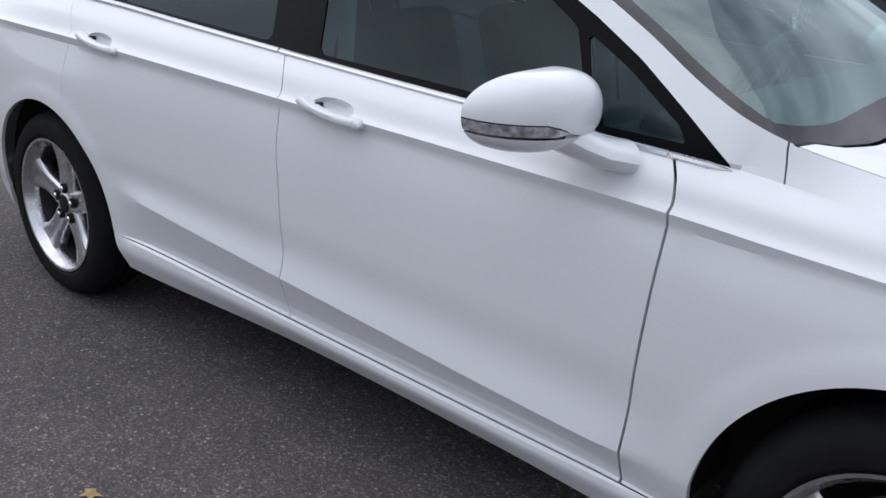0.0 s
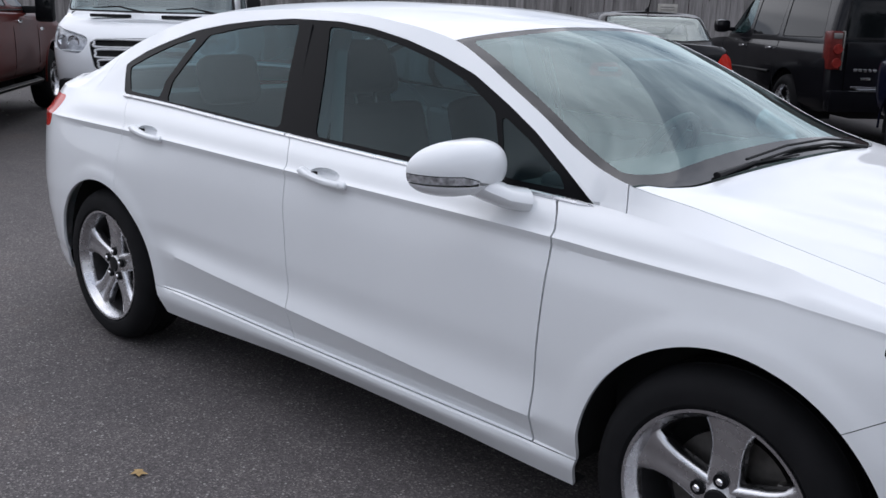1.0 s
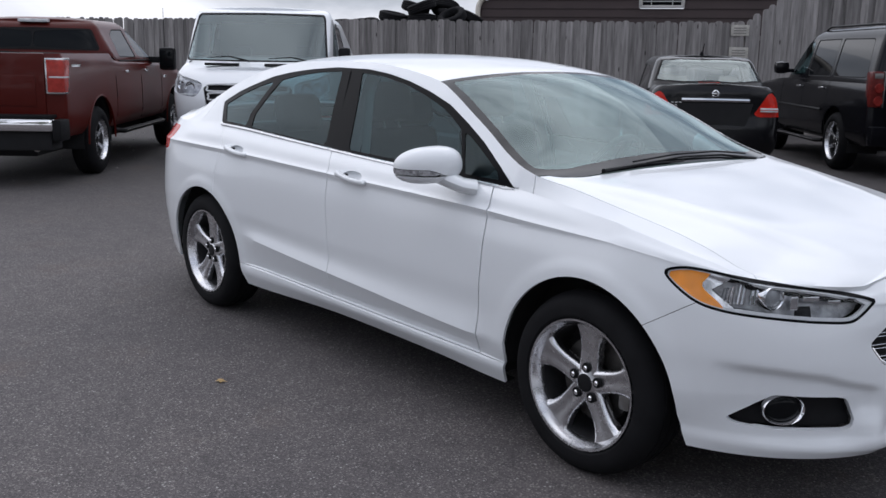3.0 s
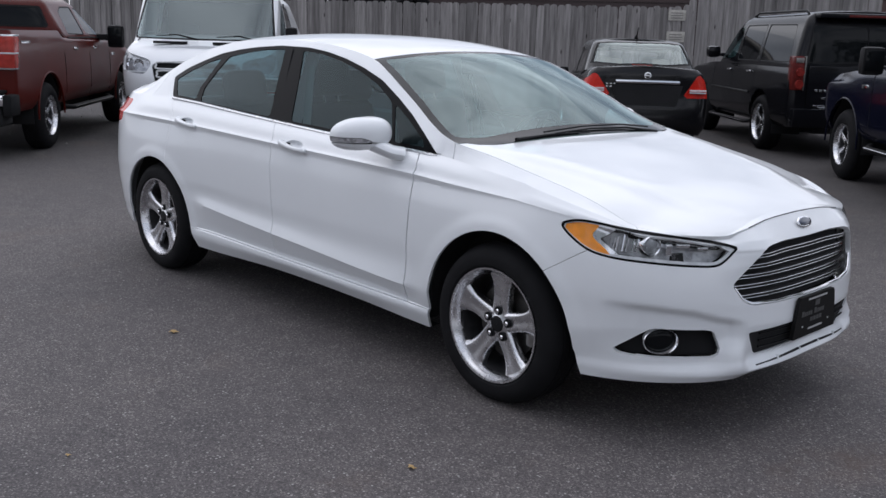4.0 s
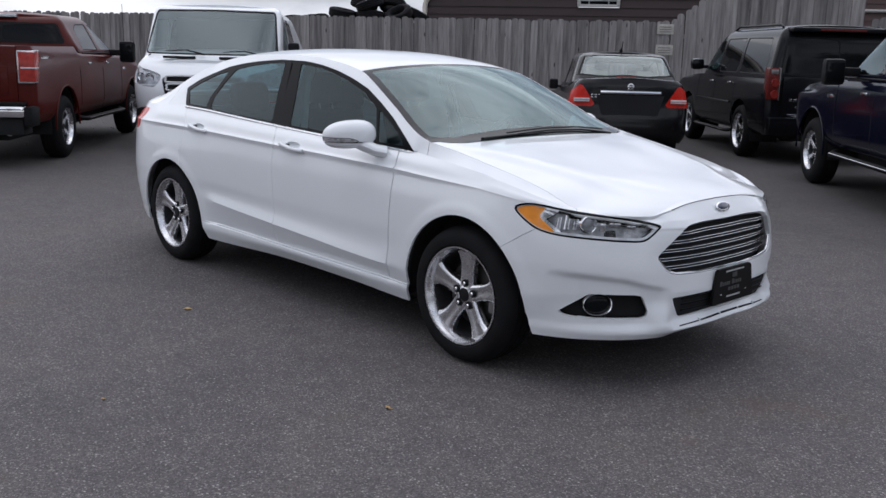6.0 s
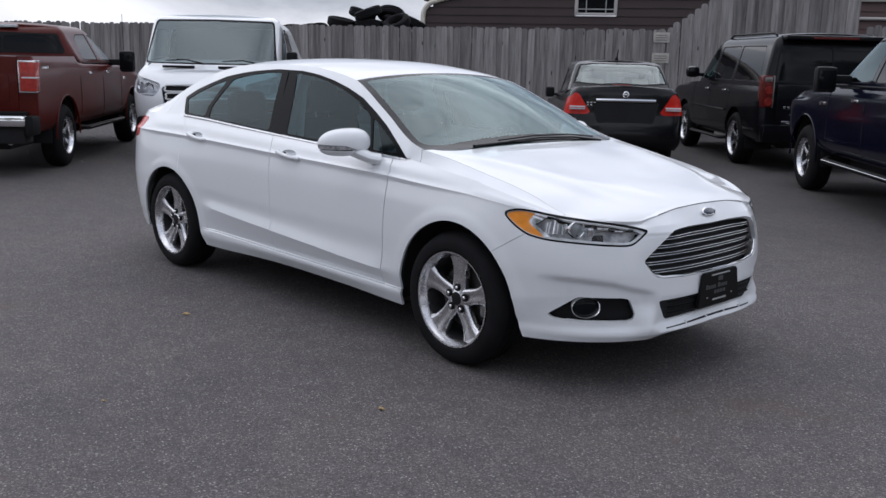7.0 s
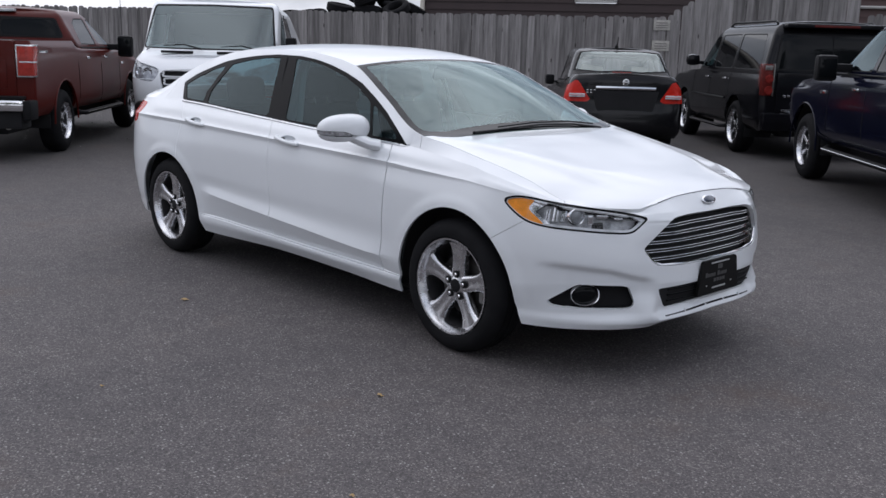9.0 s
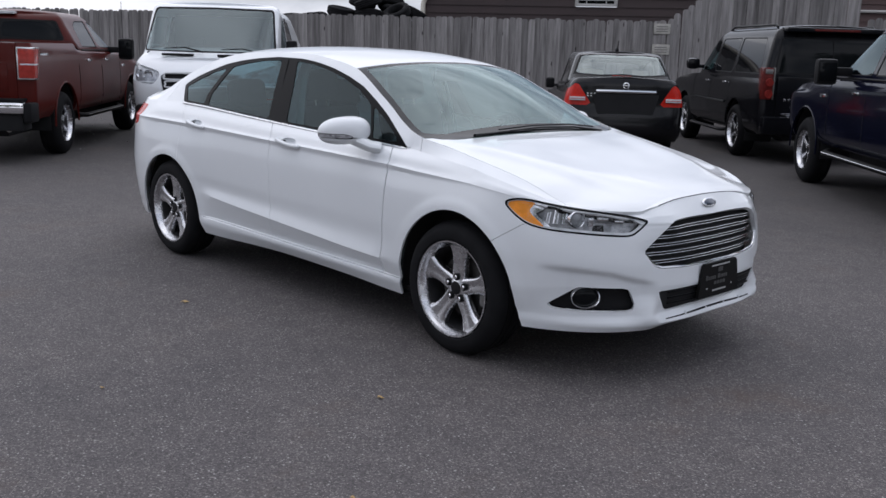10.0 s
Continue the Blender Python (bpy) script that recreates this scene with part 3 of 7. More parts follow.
    for r in range(nr - 1):
        key = "under" if r < 2 else "low" if r < belt_row else "mid" if r < gap_row else "gap" if r < rail_row else "top"
        for c in range(cols - 1):
            a, b = r * cols + c, r * cols + c + 1
            faces[key].append((a, b, b + cols, a + cols))
    nose = (rr[:, 0] > 0.6) & (rr[:, 1] - rr[:, 0] < -0.41)
    faces["edge"] = grid[rail_row][nose]
    return Surface(grid.reshape(-1, 3), []), faces


# ---- wheels ----
def tyre_bm(r, rim_r, width):
    """A tyre that stands along y, outer side towards -y, with tread grooves."""
    w, d = width / 2, r - rim_r
    bm = bmesh.new()
    prof = [(-w * 0.86, rim_r), (-w * 0.97, rim_r + d * 0.12), (-w, rim_r + d * 0.42), (-w * 0.93, rim_r + d * 0.66), (-w * 0.80, rim_r + d * 0.84), (-w * 0.62, r - 0.006), (-w * 0.44, r), (-w * 0.42, r - 0.007), (-w * 0.36, r - 0.007), (-w * 0.34, r),
            (-w * 0.06, r), (-w * 0.04, r - 0.007), (w * 0.04, r - 0.007), (w * 0.06, r), (w * 0.34, r), (w * 0.36, r - 0.007), (w * 0.42, r - 0.007), (w * 0.44, r), (w * 0.66, r - 0.005), (w * 0.83, rim_r + d * 0.86), (w, rim_r + d * 0.42), (w * 0.86, rim_r)]
    lathe(bm, prof, 72)
    return bm


def spoke(bm, angle, r0, r1, w0, wm, w1, a0, a1, thick):
    """One spoke: a bevelled bar from the hub to the rim; a is how far it stands towards the outer side."""
    secs = []
    for k in range(11):
        t = k / 10
        r = r0 + (r1 - r0) * t
        w = w0 + (wm - w0) * min(1, t / 0.4) if t < 0.4 else wm + (w1 - wm) * ((t - 0.4) / 0.6) ** 2.4
        a = a0 + (a1 - a0) * t ** 1.6 - 0.004 * math.sin(math.pi * t)
        ring = []
        # a raised bevel down each edge and a shallow trough between them
        for u, v in ((-0.5, -thick), (-0.5, -thick * 0.30), (-0.42, -0.003), (-0.30, 0), (-0.12, -0.005), (0.12, -0.005), (0.30, 0), (0.42, -0.003), (0.5, -thick * 0.30), (0.5, -thick)):
            p = Vector((math.sqrt(max(0.0, r * r - (u * w) ** 2)) if t == 1 else r, -(a + v), 0)) + Vector((0, 0, u * w))
            ring.append(bm.verts.new(Matrix.Rotation(-angle, 3, "Y") @ p))
        secs.append(ring)
    for p, q in zip(secs, secs[1:]):
        for i in range(9):
            bm.faces.new((p[i], p[i + 1], q[i + 1], q[i]))
        bm.faces.new((p[9], p[0], q[0], q[9]))
    bmesh.ops.recalc_face_normals(bm, faces=bm.faces[:])


def wheel(parent, at, flip, r, rim_r, width, spokes, face, turn=0.0, brake=True):
    """A road wheel: tyre, rim, spokes, hub cap, nuts, brake disc and caliper."""
    hub = new("wheel")
    hub.parent = parent
    hub.matrix_basis = pose(*at, 0, 0, 180 if flip else 0)
    part("tyre", tyre_bm(r, rim_r + 0.004, width), M["rubber"], hub)
    w = width / 2
    bm = bmesh.new()
    lathe(bm, [(-w * 0.88, rim_r + 0.006), (-w * 0.95, rim_r + 0.004), (-w * 0.94, rim_r - 0.004), (-w * 0.84, rim_r - 0.008), (-w * 0.70, rim_r - 0.021), (-w * 0.5, rim_r - 0.023), (-w * 0.5, rim_r - 0.004)], 72)
    part("rim", bm, M["wheel_alloy"], hub)
    bm = bmesh.new()
    lathe(bm, [(-w * 0.49, rim_r - 0.012), (-w * 0.49, rim_r - 0.024), (w * 0.88, rim_r - 0.028), (w * 0.88, rim_r - 0.014)], 60)
    part("barrel", bm, M["dark_alloy"], hub)
    n, w0, wm, w1 = spokes
    for i in range(n):
        bm = bmesh.new()
        spoke(bm, radians(90 + turn) + 2 * math.pi * i / n, 0.030, rim_r - 0.005, w0, wm, w1, face - 0.016, face, 0.04)
        part("spoke", bm, M["wheel_alloy"], hub)
    bm = bmesh.new()
    lathe(bm, [(-face + 0.05, 0.056), (-face + 0.026, 0.056), (-face + 0.018, 0.050), (-face + 0.0155, 0.040), (-face + 0.013, 0.034), (-face + 0.05, 0.034)], 30)
    part("hub", bm, M["wheel_alloy"], hub)
    bm = bmesh.new()
    lathe(bm, [(-face + 0.03, 0.033), (-face + 0.013, 0.033), (-face + 0.009, 0.029), (-face + 0.007, 0.012), (-face + 0.007, 0.002), (-face + 0.03, 0.002)], 30)
    part("hub_cap", bm, M["plastic"], hub)
    nut = None
    for i in range(5):
        t = radians(90 + turn) + 2 * math.pi * i / 5
        bm = bmesh.new()
        lathe(bm, [(0.02, 0.0185), (-0.0025, 0.0185), (-0.0025, 0.016), (0.0, 0.015), (0.0, 0.001), (0.02, 0.001)], 18)
        part("nut_pocket", bm, M["plastic"], hub).location = (0.057 * math.cos(t), -face + 0.0145, 0.057 * math.sin(t))
        if nut is None:
            bm = bmesh.new()
            lathe(bm, [(0.012, 0.0095), (-0.005, 0.0095), (-0.009, 0.006), (-0.009, 0.001), (0.012, 0.001)], 8)
            nut = part("wheel_nut", bm, M["chrome"], hub)
        else:
            o = nut.copy()
            scene.collection.objects.link(o)
            nut2 = o
            nut2.location = (0.057 * math.cos(t), -face + 0.012, 0.057 * math.sin(t))
            continue
        nut.location = (0.057 * math.cos(t), -face + 0.012, 0.057 * math.sin(t))
    if brake:
        bm = bmesh.new()
        lathe(bm, [(0.0, rim_r * 0.66), (0.024, rim_r * 0.66), (0.024, 0.07), (0.0, 0.07)], 48)
        part("brake_disc", bm, M["dark_disc"], hub)
        bm = bmesh.new()
        box(bm, 0.115, 0.165, -0.02, 0.06, -0.075, -0.015, 0.012)
        box(bm, 0.115, 0.165, -0.02, 0.06, 0.020, 0.080, 0.012)
        box(bm, 0.125, 0.175, 0.0, 0.06, -0.06, 0.07, 0.012)
        part("brake_caliper", bm, M["steel"], hub)
    bm = bmesh.new()
    lathe(bm, [(0.06, rim_r - 0.018), (0.062, rim_r - 0.018), (0.062, 0.004), (0.06, 0.004)], 40)
    part("backing_plate", bm, M["dark"], hub)
    return hub


# ---- the white sedan ----
def front_x(h, z):
    """How far forward the sedan's nose stands at a half width and a height."""
    xf = np.interp(z, [0.2, 0.29, 0.31, 0.44, 0.535, 0.66, 0.742, 0.79, 0.835], [0.84, 0.905, 0.915, 0.918, 0.905, 0.885, 0.858, 0.832, 0.80])
    return XC + (xf - XC) * (max(0.0, 1 - (abs(h) / 0.895) ** 2.65)) ** (1 / 2.65) + float(nose_relief(abs(h), z))


HEADLIGHT = smooth_poly([(0.562, 0.802), (0.505, 0.831), (0.393, 0.834), (0.161, 0.811), (-0.10, 0.789), (-0.26, 0.770), (-0.335, 0.757), (-0.352, 0.747), (-0.285, 0.704), (-0.228, 0.686), (-0.117, 0.687), (0.088, 0.696), (0.328, 0.708), (0.455, 0.735)], 5)
GRILLE = [(-0.02, 0.750), (0.2, 0.751), (0.30, 0.750), (0.335, 0.745), (0.36, 0.733), (0.40, 0.704), (0.45, 0.661), (0.493, 0.623), (0.499, 0.612), (0.491, 0.597), (0.46, 0.556), (0.435, 0.541), (0.40, 0.532), (0.27, 0.526), (0.1, 0.525), (-0.02, 0.526)]
FOG = [(0.30, 0.352), (0.235, 0.386), (0.164, 0.418), (0.10, 0.449), (0.072, 0.456), (-0.20, 0.451), (-0.248, 0.443), (-0.275, 0.405), (-0.294, 0.368), (-0.28, 0.350), (-0.246, 0.341), (0.063, 0.343)]
INTAKE = [(-0.02, 0.436), (0.17, 0.434), (0.42, 0.429), (0.425, 0.42), (0.37, 0.338), (0.35, 0.331), (0.15, 0.342), (-0.02, 0.343)]
TAIL = [(-2.425, 0.955), (-2.432, 0.995), (-2.455, 1.022), (-2.5, 1.03), (-3.3, 1.02), (-3.42, 0.96), (-3.42, 0.88), (-3.0, 0.86), (-2.5, 0.885), (-2.445, 0.90)]
WIN_FRONT = [(-1.553, 1.030), (-0.765, 1.004), (-0.765, 1.03), (-0.842, 1.174), (-0.978, 1.244), (-1.148, 1.300), (-1.319, 1.341), (-1.496, 1.370), (-1.672, 1.384), (-1.613, 1.227)]
WIN_LEAD = [(-0.738, 1.003), (-0.815, 1.168), (-0.69, 1.108), (-0.555, 1.028), (-0.535, 1.000)]
WIN_REAR = [(-2.472, 1.070), (-1.742, 1.036), (-1.797, 1.214), (-1.838, 1.385), (-2.023, 1.377), (-2.192, 1.358), (-2.366, 1.327), (-2.43, 1.245), (-2.488, 1.145)]
WIN_LAST = [(-2.525, 1.078), (-2.755, 1.087), (-2.855, 1.177), (-2.73, 1.232), (-2.58, 1.285), (-2.435, 1.318), (-2.488, 1.23), (-2.535, 1.14)]
DLO = [(-2.67, 1.060), (-2.775, 1.072), (-2.80, 1.082), (-2.902, 1.187), (-2.775, 1.2465), (-2.631, 1.2935), (-2.455, 1.3425), (-2.278, 1.3705), (-2.106, 1.3885), (-1.878, 1.4025), (-1.63, 1.3995), (-1.453, 1.3825), (-1.281, 1.3535), (-1.116, 1.3145), (-0.958, 1.2665), (-0.8, 1.1945), (-0.674, 1.1305), (-0.55, 1.0545), (-0.44, 0.984), (-0.432, 0.96), (-2.0, 0.98)]

HANDLES = ((-1.402, 0.920), (-2.468, 0.948))


def cup_at(hx, hz):
    """The pressed cup behind a door handle: above zero inside."""
    return lambda x, y, z: (1 - np.hypot((x - hx + 0.012) / 0.072, (z - hz - 0.006) / 0.021)) * 0.021


def build_sedan():
    car = thing("white_sedan", "glossy white four-door sedan parked on the asphalt", "car")
    S, F = sedan_grid()
    low, mid, top = F["low"], F["mid"], F["top"]

    def arch(xc, rz):
        def f(x, y, z):
            q = np.hypot((np.abs(x - xc) - 0.25 * np.clip(0.335 - z, 0, 1)) / 0.392, np.where(z < 0.335, 0, (z - 0.335) / rz))
            return (q - 1) * 0.38
        return f

    under, _ = S.split(F["under"], arch(0.008, 0.392))
    under, _ = S.split(under, arch(-2.835, 0.379))
    low, _ = S.split(low, arch(0.008, 0.392))
    low, _ = S.split(low, arch(-2.835, 0.379))
    diag = lambda poly: (lambda x, y, z: np.where(x > 0.15, inside(poly, y - x, z), -1.0))  # noqa: E731
    head = lambda poly: (lambda x, y, z: np.where(x > 0.5, inside(poly, y, z), -1.0))  # noqa: E731
    lamp, low = S.split(low, diag(HEADLIGHT))
    grille, low = S.split(low, head(GRILLE))
    fog, low = S.split(low, diag(FOG))
    intake, low = S.split(low, head(INTAKE))
    tail, low = S.split(low, lambda x, y, z: np.where(x < -3.02, inside(TAIL, y + x, z), -1.0))
    bump_f = lambda x, y, z: np.where(x > 0.12, -((z - 0.601) - 0.634 * (x - 0.241)) * 0.84, -1.0)  # noqa: E731
    bumper, low = S.seam(low, bump_f, 0.0011)
    rear_bumper, low = S.split(low, lambda x, y, z: np.minimum(-3.06 - x, 0.62 - z))
    sk = curve([(0.0, 0.302), (-0.55, 0.309), (-1.6, 0.326), (-2.3, 0.3385), (-3.0, 0.34)])
    skirt, low = S.seam(low, lambda x, y, z: np.where((x < 0) & (x > -2.8), sk(x) - z, -1.0), 0.0012)
    s1 = curve([(0.2, -0.543), (0.319, -0.537), (0.432, -0.530), (0.571, -0.522), (0.714, -0.513), (0.827, -0.507), (0.90, -0.506), (0.94, -0.516), (0.98, -0.55)])
    fender, low = S.seam(low, lambda x, y, z: x - s1(z), 0.0031)
    s2 = curve([(0.2, -1.583), (0.33, -1.579), (0.466, -1.574), (0.559, -1.582), (0.695, -1.593), (0.809, -1.605), (0.91, -1.606), (0.963, -1.62), (1.03, -1.682)])
    door_f, low = S.seam(low, lambda x, y, z: x - s2(z))
    s3 = curve([(0.2, -2.5), (0.6, -2.66), (0.75, -2.685), (0.85, -2.672), (0.95, -2.655), (1.02, -2.70), (1.08, -2.76)])
    door_r, quarter = S.seam(low, lambda x, y, z: x - s3(z), 0.0009)
    cup_f, door_f = S.split(door_f, cup_at(*HANDLES[0]))
    cup_r, door_r = S.split(door_r, cup_at(*HANDLES[1]))
    # above the belt
    dlo, mid = S.split(mid, lambda x, y, z: inside(DLO, x, z))
    lamp_top, mid = S.split(mid, diag(HEADLIGHT))
    lamp = lamp + lamp_top
    panes = []
    for poly in (WIN_FRONT, WIN_REAR, WIN_LAST, WIN_LEAD):
        pane, dlo = S.split(dlo, lambda x, y, z: inside(poly, x, z))
        panes.append(pane)
    gap_in, _ = S.split(F["gap"], lambda x, y, z: -0.345 - x)
    mid = mid + gap_in
    fender_top, rails = S.seam(mid, lambda x, y, z: x + 0.352 - 0.25 * np.clip(1.03 - z, 0, 1), 0.002)
    cowl = curve([(0.0, -0.262), (0.3, -0.262), (0.6, -0.262), (0.7, -0.29), (0.76, -0.34), (0.9, -0.36)])
    hood, top = S.split(top, lambda x, y, z: x - cowl(y) - 0.012)
    # over the headlight the hood comes down to the lamp
    over = lambda x, y, z: np.where(x > 0.3, np.minimum(0.185 - (y - x), (y - x) + 0.30 + 4.6 * (z - 0.776)), -1.0)  # noqa: E731
    hood_edge, fender_top = S.seam(fender_top, over, 0.0016)
    gap_over, gap_rest = S.split(F["gap"], over)
    hood = hood + hood_edge + gap_over
    strip, top = S.split(top, lambda x, y, z: x - cowl(y))
    header = curve([(0.0, -1.035), (0.4, -1.055), (0.7, -1.10)])
    screen, top = S.split(top, lambda x, y, z: x - header(y))
    back = curve([(0.0, -2.70), (0.6, -2.80)])
    roof, top = S.split(top, lambda x, y, z: x - back(y))
    lid = curve([(0.0, -3.46), (0.5, -3.43), (0.7, -3.38)])
    rear_glass, trunk = S.split(top, lambda x, y, z: x - lid(y))
    side_f = curve([(-0.2, 0.78), (-0.346, 0.775), (-0.428, 0.765), (-0.533, 0.742), (-0.673, 0.708), (-0.822, 0.672), (-0.955, 0.641), (-1.12, 0.61)])
    frit, screen_in = S.split(screen, lambda x, y, z: -np.minimum(np.minimum(side_f(x) - 0.028 - y, x - header(y) - 0.03), cowl(y) - 0.075 - x))

    P = M["white"]
    part("hood", S.mesh(hood, both=True), P, car)
    part("cowl", S.mesh(strip, both=True, offset=-0.012), M["plastic"], car)
    shell = rails + roof + quarter
    part("body_shell", S.mesh(shell, both=True), P, car, sharp=26)
    part("under_edge", S.mesh(under, both=True, lip=0.0), M["dark"], car)
    part("trunk_lid", S.mesh(trunk, both=True), P, car)
    front = part("front_bumper", S.mesh(bumper, both=True, lip=0.02), P, car)
    part("rear_bumper", S.mesh(rear_bumper, both=True), P, car)
    part("windscreen", S.mesh(screen_in, both=True, lip=0.0, offset=-0.001), M["screen_glass"], car, "tinted windscreen").visible_shadow = False
    part("windscreen_border", S.mesh(frit, both=True, lip=0.0, offset=-0.001), mat("black_glass_border", (0.011, 0.0115, 0.0125), 0.06, vary=0.1, spec=0.2), car)
    part("rear_window", S.mesh(rear_glass, both=True, lip=0.0), M["side_glass"], car).visible_shadow = False
    # dark strip sunk in the hood joint, put in for the gap's shade
    gap_shade, _ = S.split(gap_rest, lambda x, y, z: np.minimum(x + 0.34, 0.55 - x))
    rim = sorted((float(-h), float(px), float(z)) for px, h, z in F["edge"])
    rim = rim + [(-h, px, z) for h, px, z in reversed(rim)]
    bm = bmesh.new()
    tube(bm, [(px + 0.0005, h, z - 0.001) for h, px, z in rim], 0.0017, 6)
    part("hood_gap", bm, M["dark"], car)
    part("headliner", S.mesh(roof, both=True, lip=0.0, offset=-0.03), M["headliner"], car)

    for side in (1, -1):
        part("hood_seal", S.mesh(gap_shade, side, lip=0.0, offset=-0.008), M["dark"], car)
        part("front_fender", S.mesh(fender + fender_top, side), P, car, sharp=26)
        d1 = part("front_door", S.mesh(door_f, side), P, car, sharp=26)
        d2 = part("rear_door", S.mesh(door_r, side), P, car, sharp=26)
        part("side_skirt", S.mesh(skirt, side), P, car)
        part("window_trim", S.mesh(dlo, side, lip=0.006, offset=-0.002), M["gloss_black"], car, "glossy black window surround")
        for pane, owner in zip(panes, (d1, d2, car, car)):
            part("window_pane", S.mesh(pane, side, lip=0.0, offset=-0.005), M["side_glass"], owner).visible_shadow = False
        part("tail_light", S.mesh(tail, side), M["red_lens"], car, "red tail light lens")
        sy = -side
        # bright strip along the foot of the windows
        bz, bh = curve([(-0.432, 0.977), (-1.16, 1.0), (-1.69, 1.023), (-2.08, 1.042), (-2.48, 1.063), (-2.78, 1.072)]), 0.8115
        for x0, x1 in ((-0.432, -0.553), (-0.559, -1.686), (-1.692, -2.70), (-2.706, -2.77)):
            bm = bmesh.new()
            tube(bm, [(x, sy * bh, float(bz(x)) - 0.004) for x in np.linspace(x0, x1, 14)], [0.0085 * min(1.0, 0.15 + (abs(float(x) - x0) / 0.05 if x0 > -0.5 else 1.0)) for x in np.linspace(x0, x1, 14)], 8, 0.9)
            part("chrome_strip", bm, M["wheel_alloy"], car)
        # the joint between the two doors up the pillar
        bm = bmesh.new()
        tube(bm, [(x, sy * (0.8165 - 0.45 * (z - 0.98) + 0.0), z) for x, z in ((-1.672, 1.025), (-1.70, 1.12), (-1.735, 1.25), (-1.765, 1.385))], 0.0022, 6)
        part("pillar_joint", bm, M["dark"], car)
        # door handles
        for hx, hz, owner, cup in ((HANDLES[0][0], HANDLES[0][1], d1, cup_f), (HANDLES[1][0], HANDLES[1][1], d2, cup_r)):
            bm = S.mesh(cup, side, lip=0.0)
            bmesh.ops.subdivide_edges(bm, edges=bm.edges[:], cuts=3, use_grid_fill=True)
            for v in bm.verts:
                q = max(0.0, float(cup_at(hx, hz)(np.array([v.co.x]), 0, np.array([v.co.z]))[0]) / 0.021)
                v.co.y -= sy * 0.028 * min(1.0, q) ** 0.6
            part("handle_cup", bm, P, owner)
            for t0, t1 in ((0.0, 0.90), (0.908, 1.0)):
                bm = bmesh.new()
                secs = []
                for t in np.linspace(t0, t1, 17 if t1 < 1 else 7):
                    end = min(t / 0.05, (1 - t) / 0.07, 1.0)
                    e = max(0.12, math.sin(math.pi / 2 * end) ** 0.6)
                    x = hx - 0.112 + 0.224 * t
                    half = (0.019 - 0.009 * math.sin(math.pi / 2 * min(1, t / 0.35)) + 0.005 * max(0, t - 0.5)) * e
                    zc = hz + 0.010 - 0.024 * t - 0.004 * math.sin(math.pi * t)
                    out = 0.893 + 0.026 * math.sin(math.pi * min(1, max(0, 0.12 + 0.78 * t))) ** 0.6
                    deep = 0.017 * e
                    ring = []
                    for a in np.linspace(0, 2 * math.pi, 15)[:-1]:
                        c, d = math.cos(a), math.sin(a)
                        ring.append((x, sy * (out - deep + deep * math.copysign(abs(c) ** 0.7, c)), zc + half * math.copysign(abs(d) ** 0.7, d)))
                    secs.append([bm.verts.new(p) for p in ring])
                for p, q in zip(secs, secs[1:]):
                    for i in range(14):
                        bm.faces.new((p[i], p[(i + 1) % 14], q[(i + 1) % 14], q[i]))
                bm.faces.new(secs[0])
                bm.faces.new(secs[-1])
                bmesh.ops.recalc_face_normals(bm, faces=bm.faces[:])
                part("door_handle" if t1 < 1 else "handle_cap", bm, P, owner)
            bm = bmesh.new()
            box(bm, hx - 0.066, hx - 0.050, sy * 0.870, sy * 0.897, hz + 0.001, hz + 0.012, 0.003)
            part("handle_gap", bm, M["dark"], owner)
        # headlight: black border, clear lens, amber corner, pale wedge, flutes, projector, light strip along the foot
        lamp_in = lambda x, y, z: np.where(x > 0.15, inside(HEADLIGHT, y - x, z), -1.0)  # noqa: E731
        glass_f, ring = S.split(lamp, lambda x, y, z: lamp_in(x, y, z) - 0.0085)
        unit = new("headlight")
        unit.parent = car
        unit["label"] = "clear headlight with amber corner"
        part("lamp_border", S.mesh(ring, side, lip=0.03), M["gloss_black"], unit)
        part("lamp_lens", S.mesh(glass_f, side, lip=0.0, offset=0.001), M["lens_glass"], unit).visible_shadow = False
        edge = curve([(0.69, 0.285), (0.733, 0.337), (0.785, 0.412), (0.812, 0.385), (0.84, 0.37)])
        trim, core = S.split(glass_f, lambda x, y, z: 0.0115 - lamp_in(x, y, z))
        part("lamp_trim", S.mesh(trim, side, lip=0.01, offset=-0.003), M["clear_lens"], unit)
        amb, rest = S.split(core, lambda x, y, z: (y - x) - edge(z))
        part("amber_corner", S.mesh(amb, side, lip=0.02, offset=-0.006), M["amber"], unit, "amber turn signal")
        strip_low, rest = S.split(rest, lambda x, y, z: np.minimum(0.0195 - lamp_in(x, y, z), np.maximum(np.interp(y - x, [-0.33, 0.3], [0.725, 0.722]) - z, -0.262 - (y - x))))
        part("light_strip", S.mesh(strip_low, side, lip=0.012, offset=-0.005), M["clear_lens"], unit, "pale daytime light strip")
        wedge, rest = S.split(rest, lambda x, y, z: inside([(0.43, 0.789), (0.40, 0.815), (0.38, 0.84), (0.285, 0.84), (0.30, 0.806), (0.355, 0.782), (0.375, 0.772), (0.262, 0.715), (0.30, 0.70), (0.36, 0.735)], y - x, z))
        part("pale_reflector", S.mesh(wedge, side, lip=0.02, offset=-0.010), M["reflector"], unit)
        part("lamp_housing", S.mesh(rest, side, lip=0.0, offset=-0.042), M["lamp_grey"], unit)

        def spot(u0, z0):
            lo_h, hi_h = 0.2, 0.88
            for _ in range(40):
                mh = (lo_h + hi_h) / 2
                if mh - front_x(mh, z0) > u0:
                    hi_h = mh
                else:
                    lo_h = mh
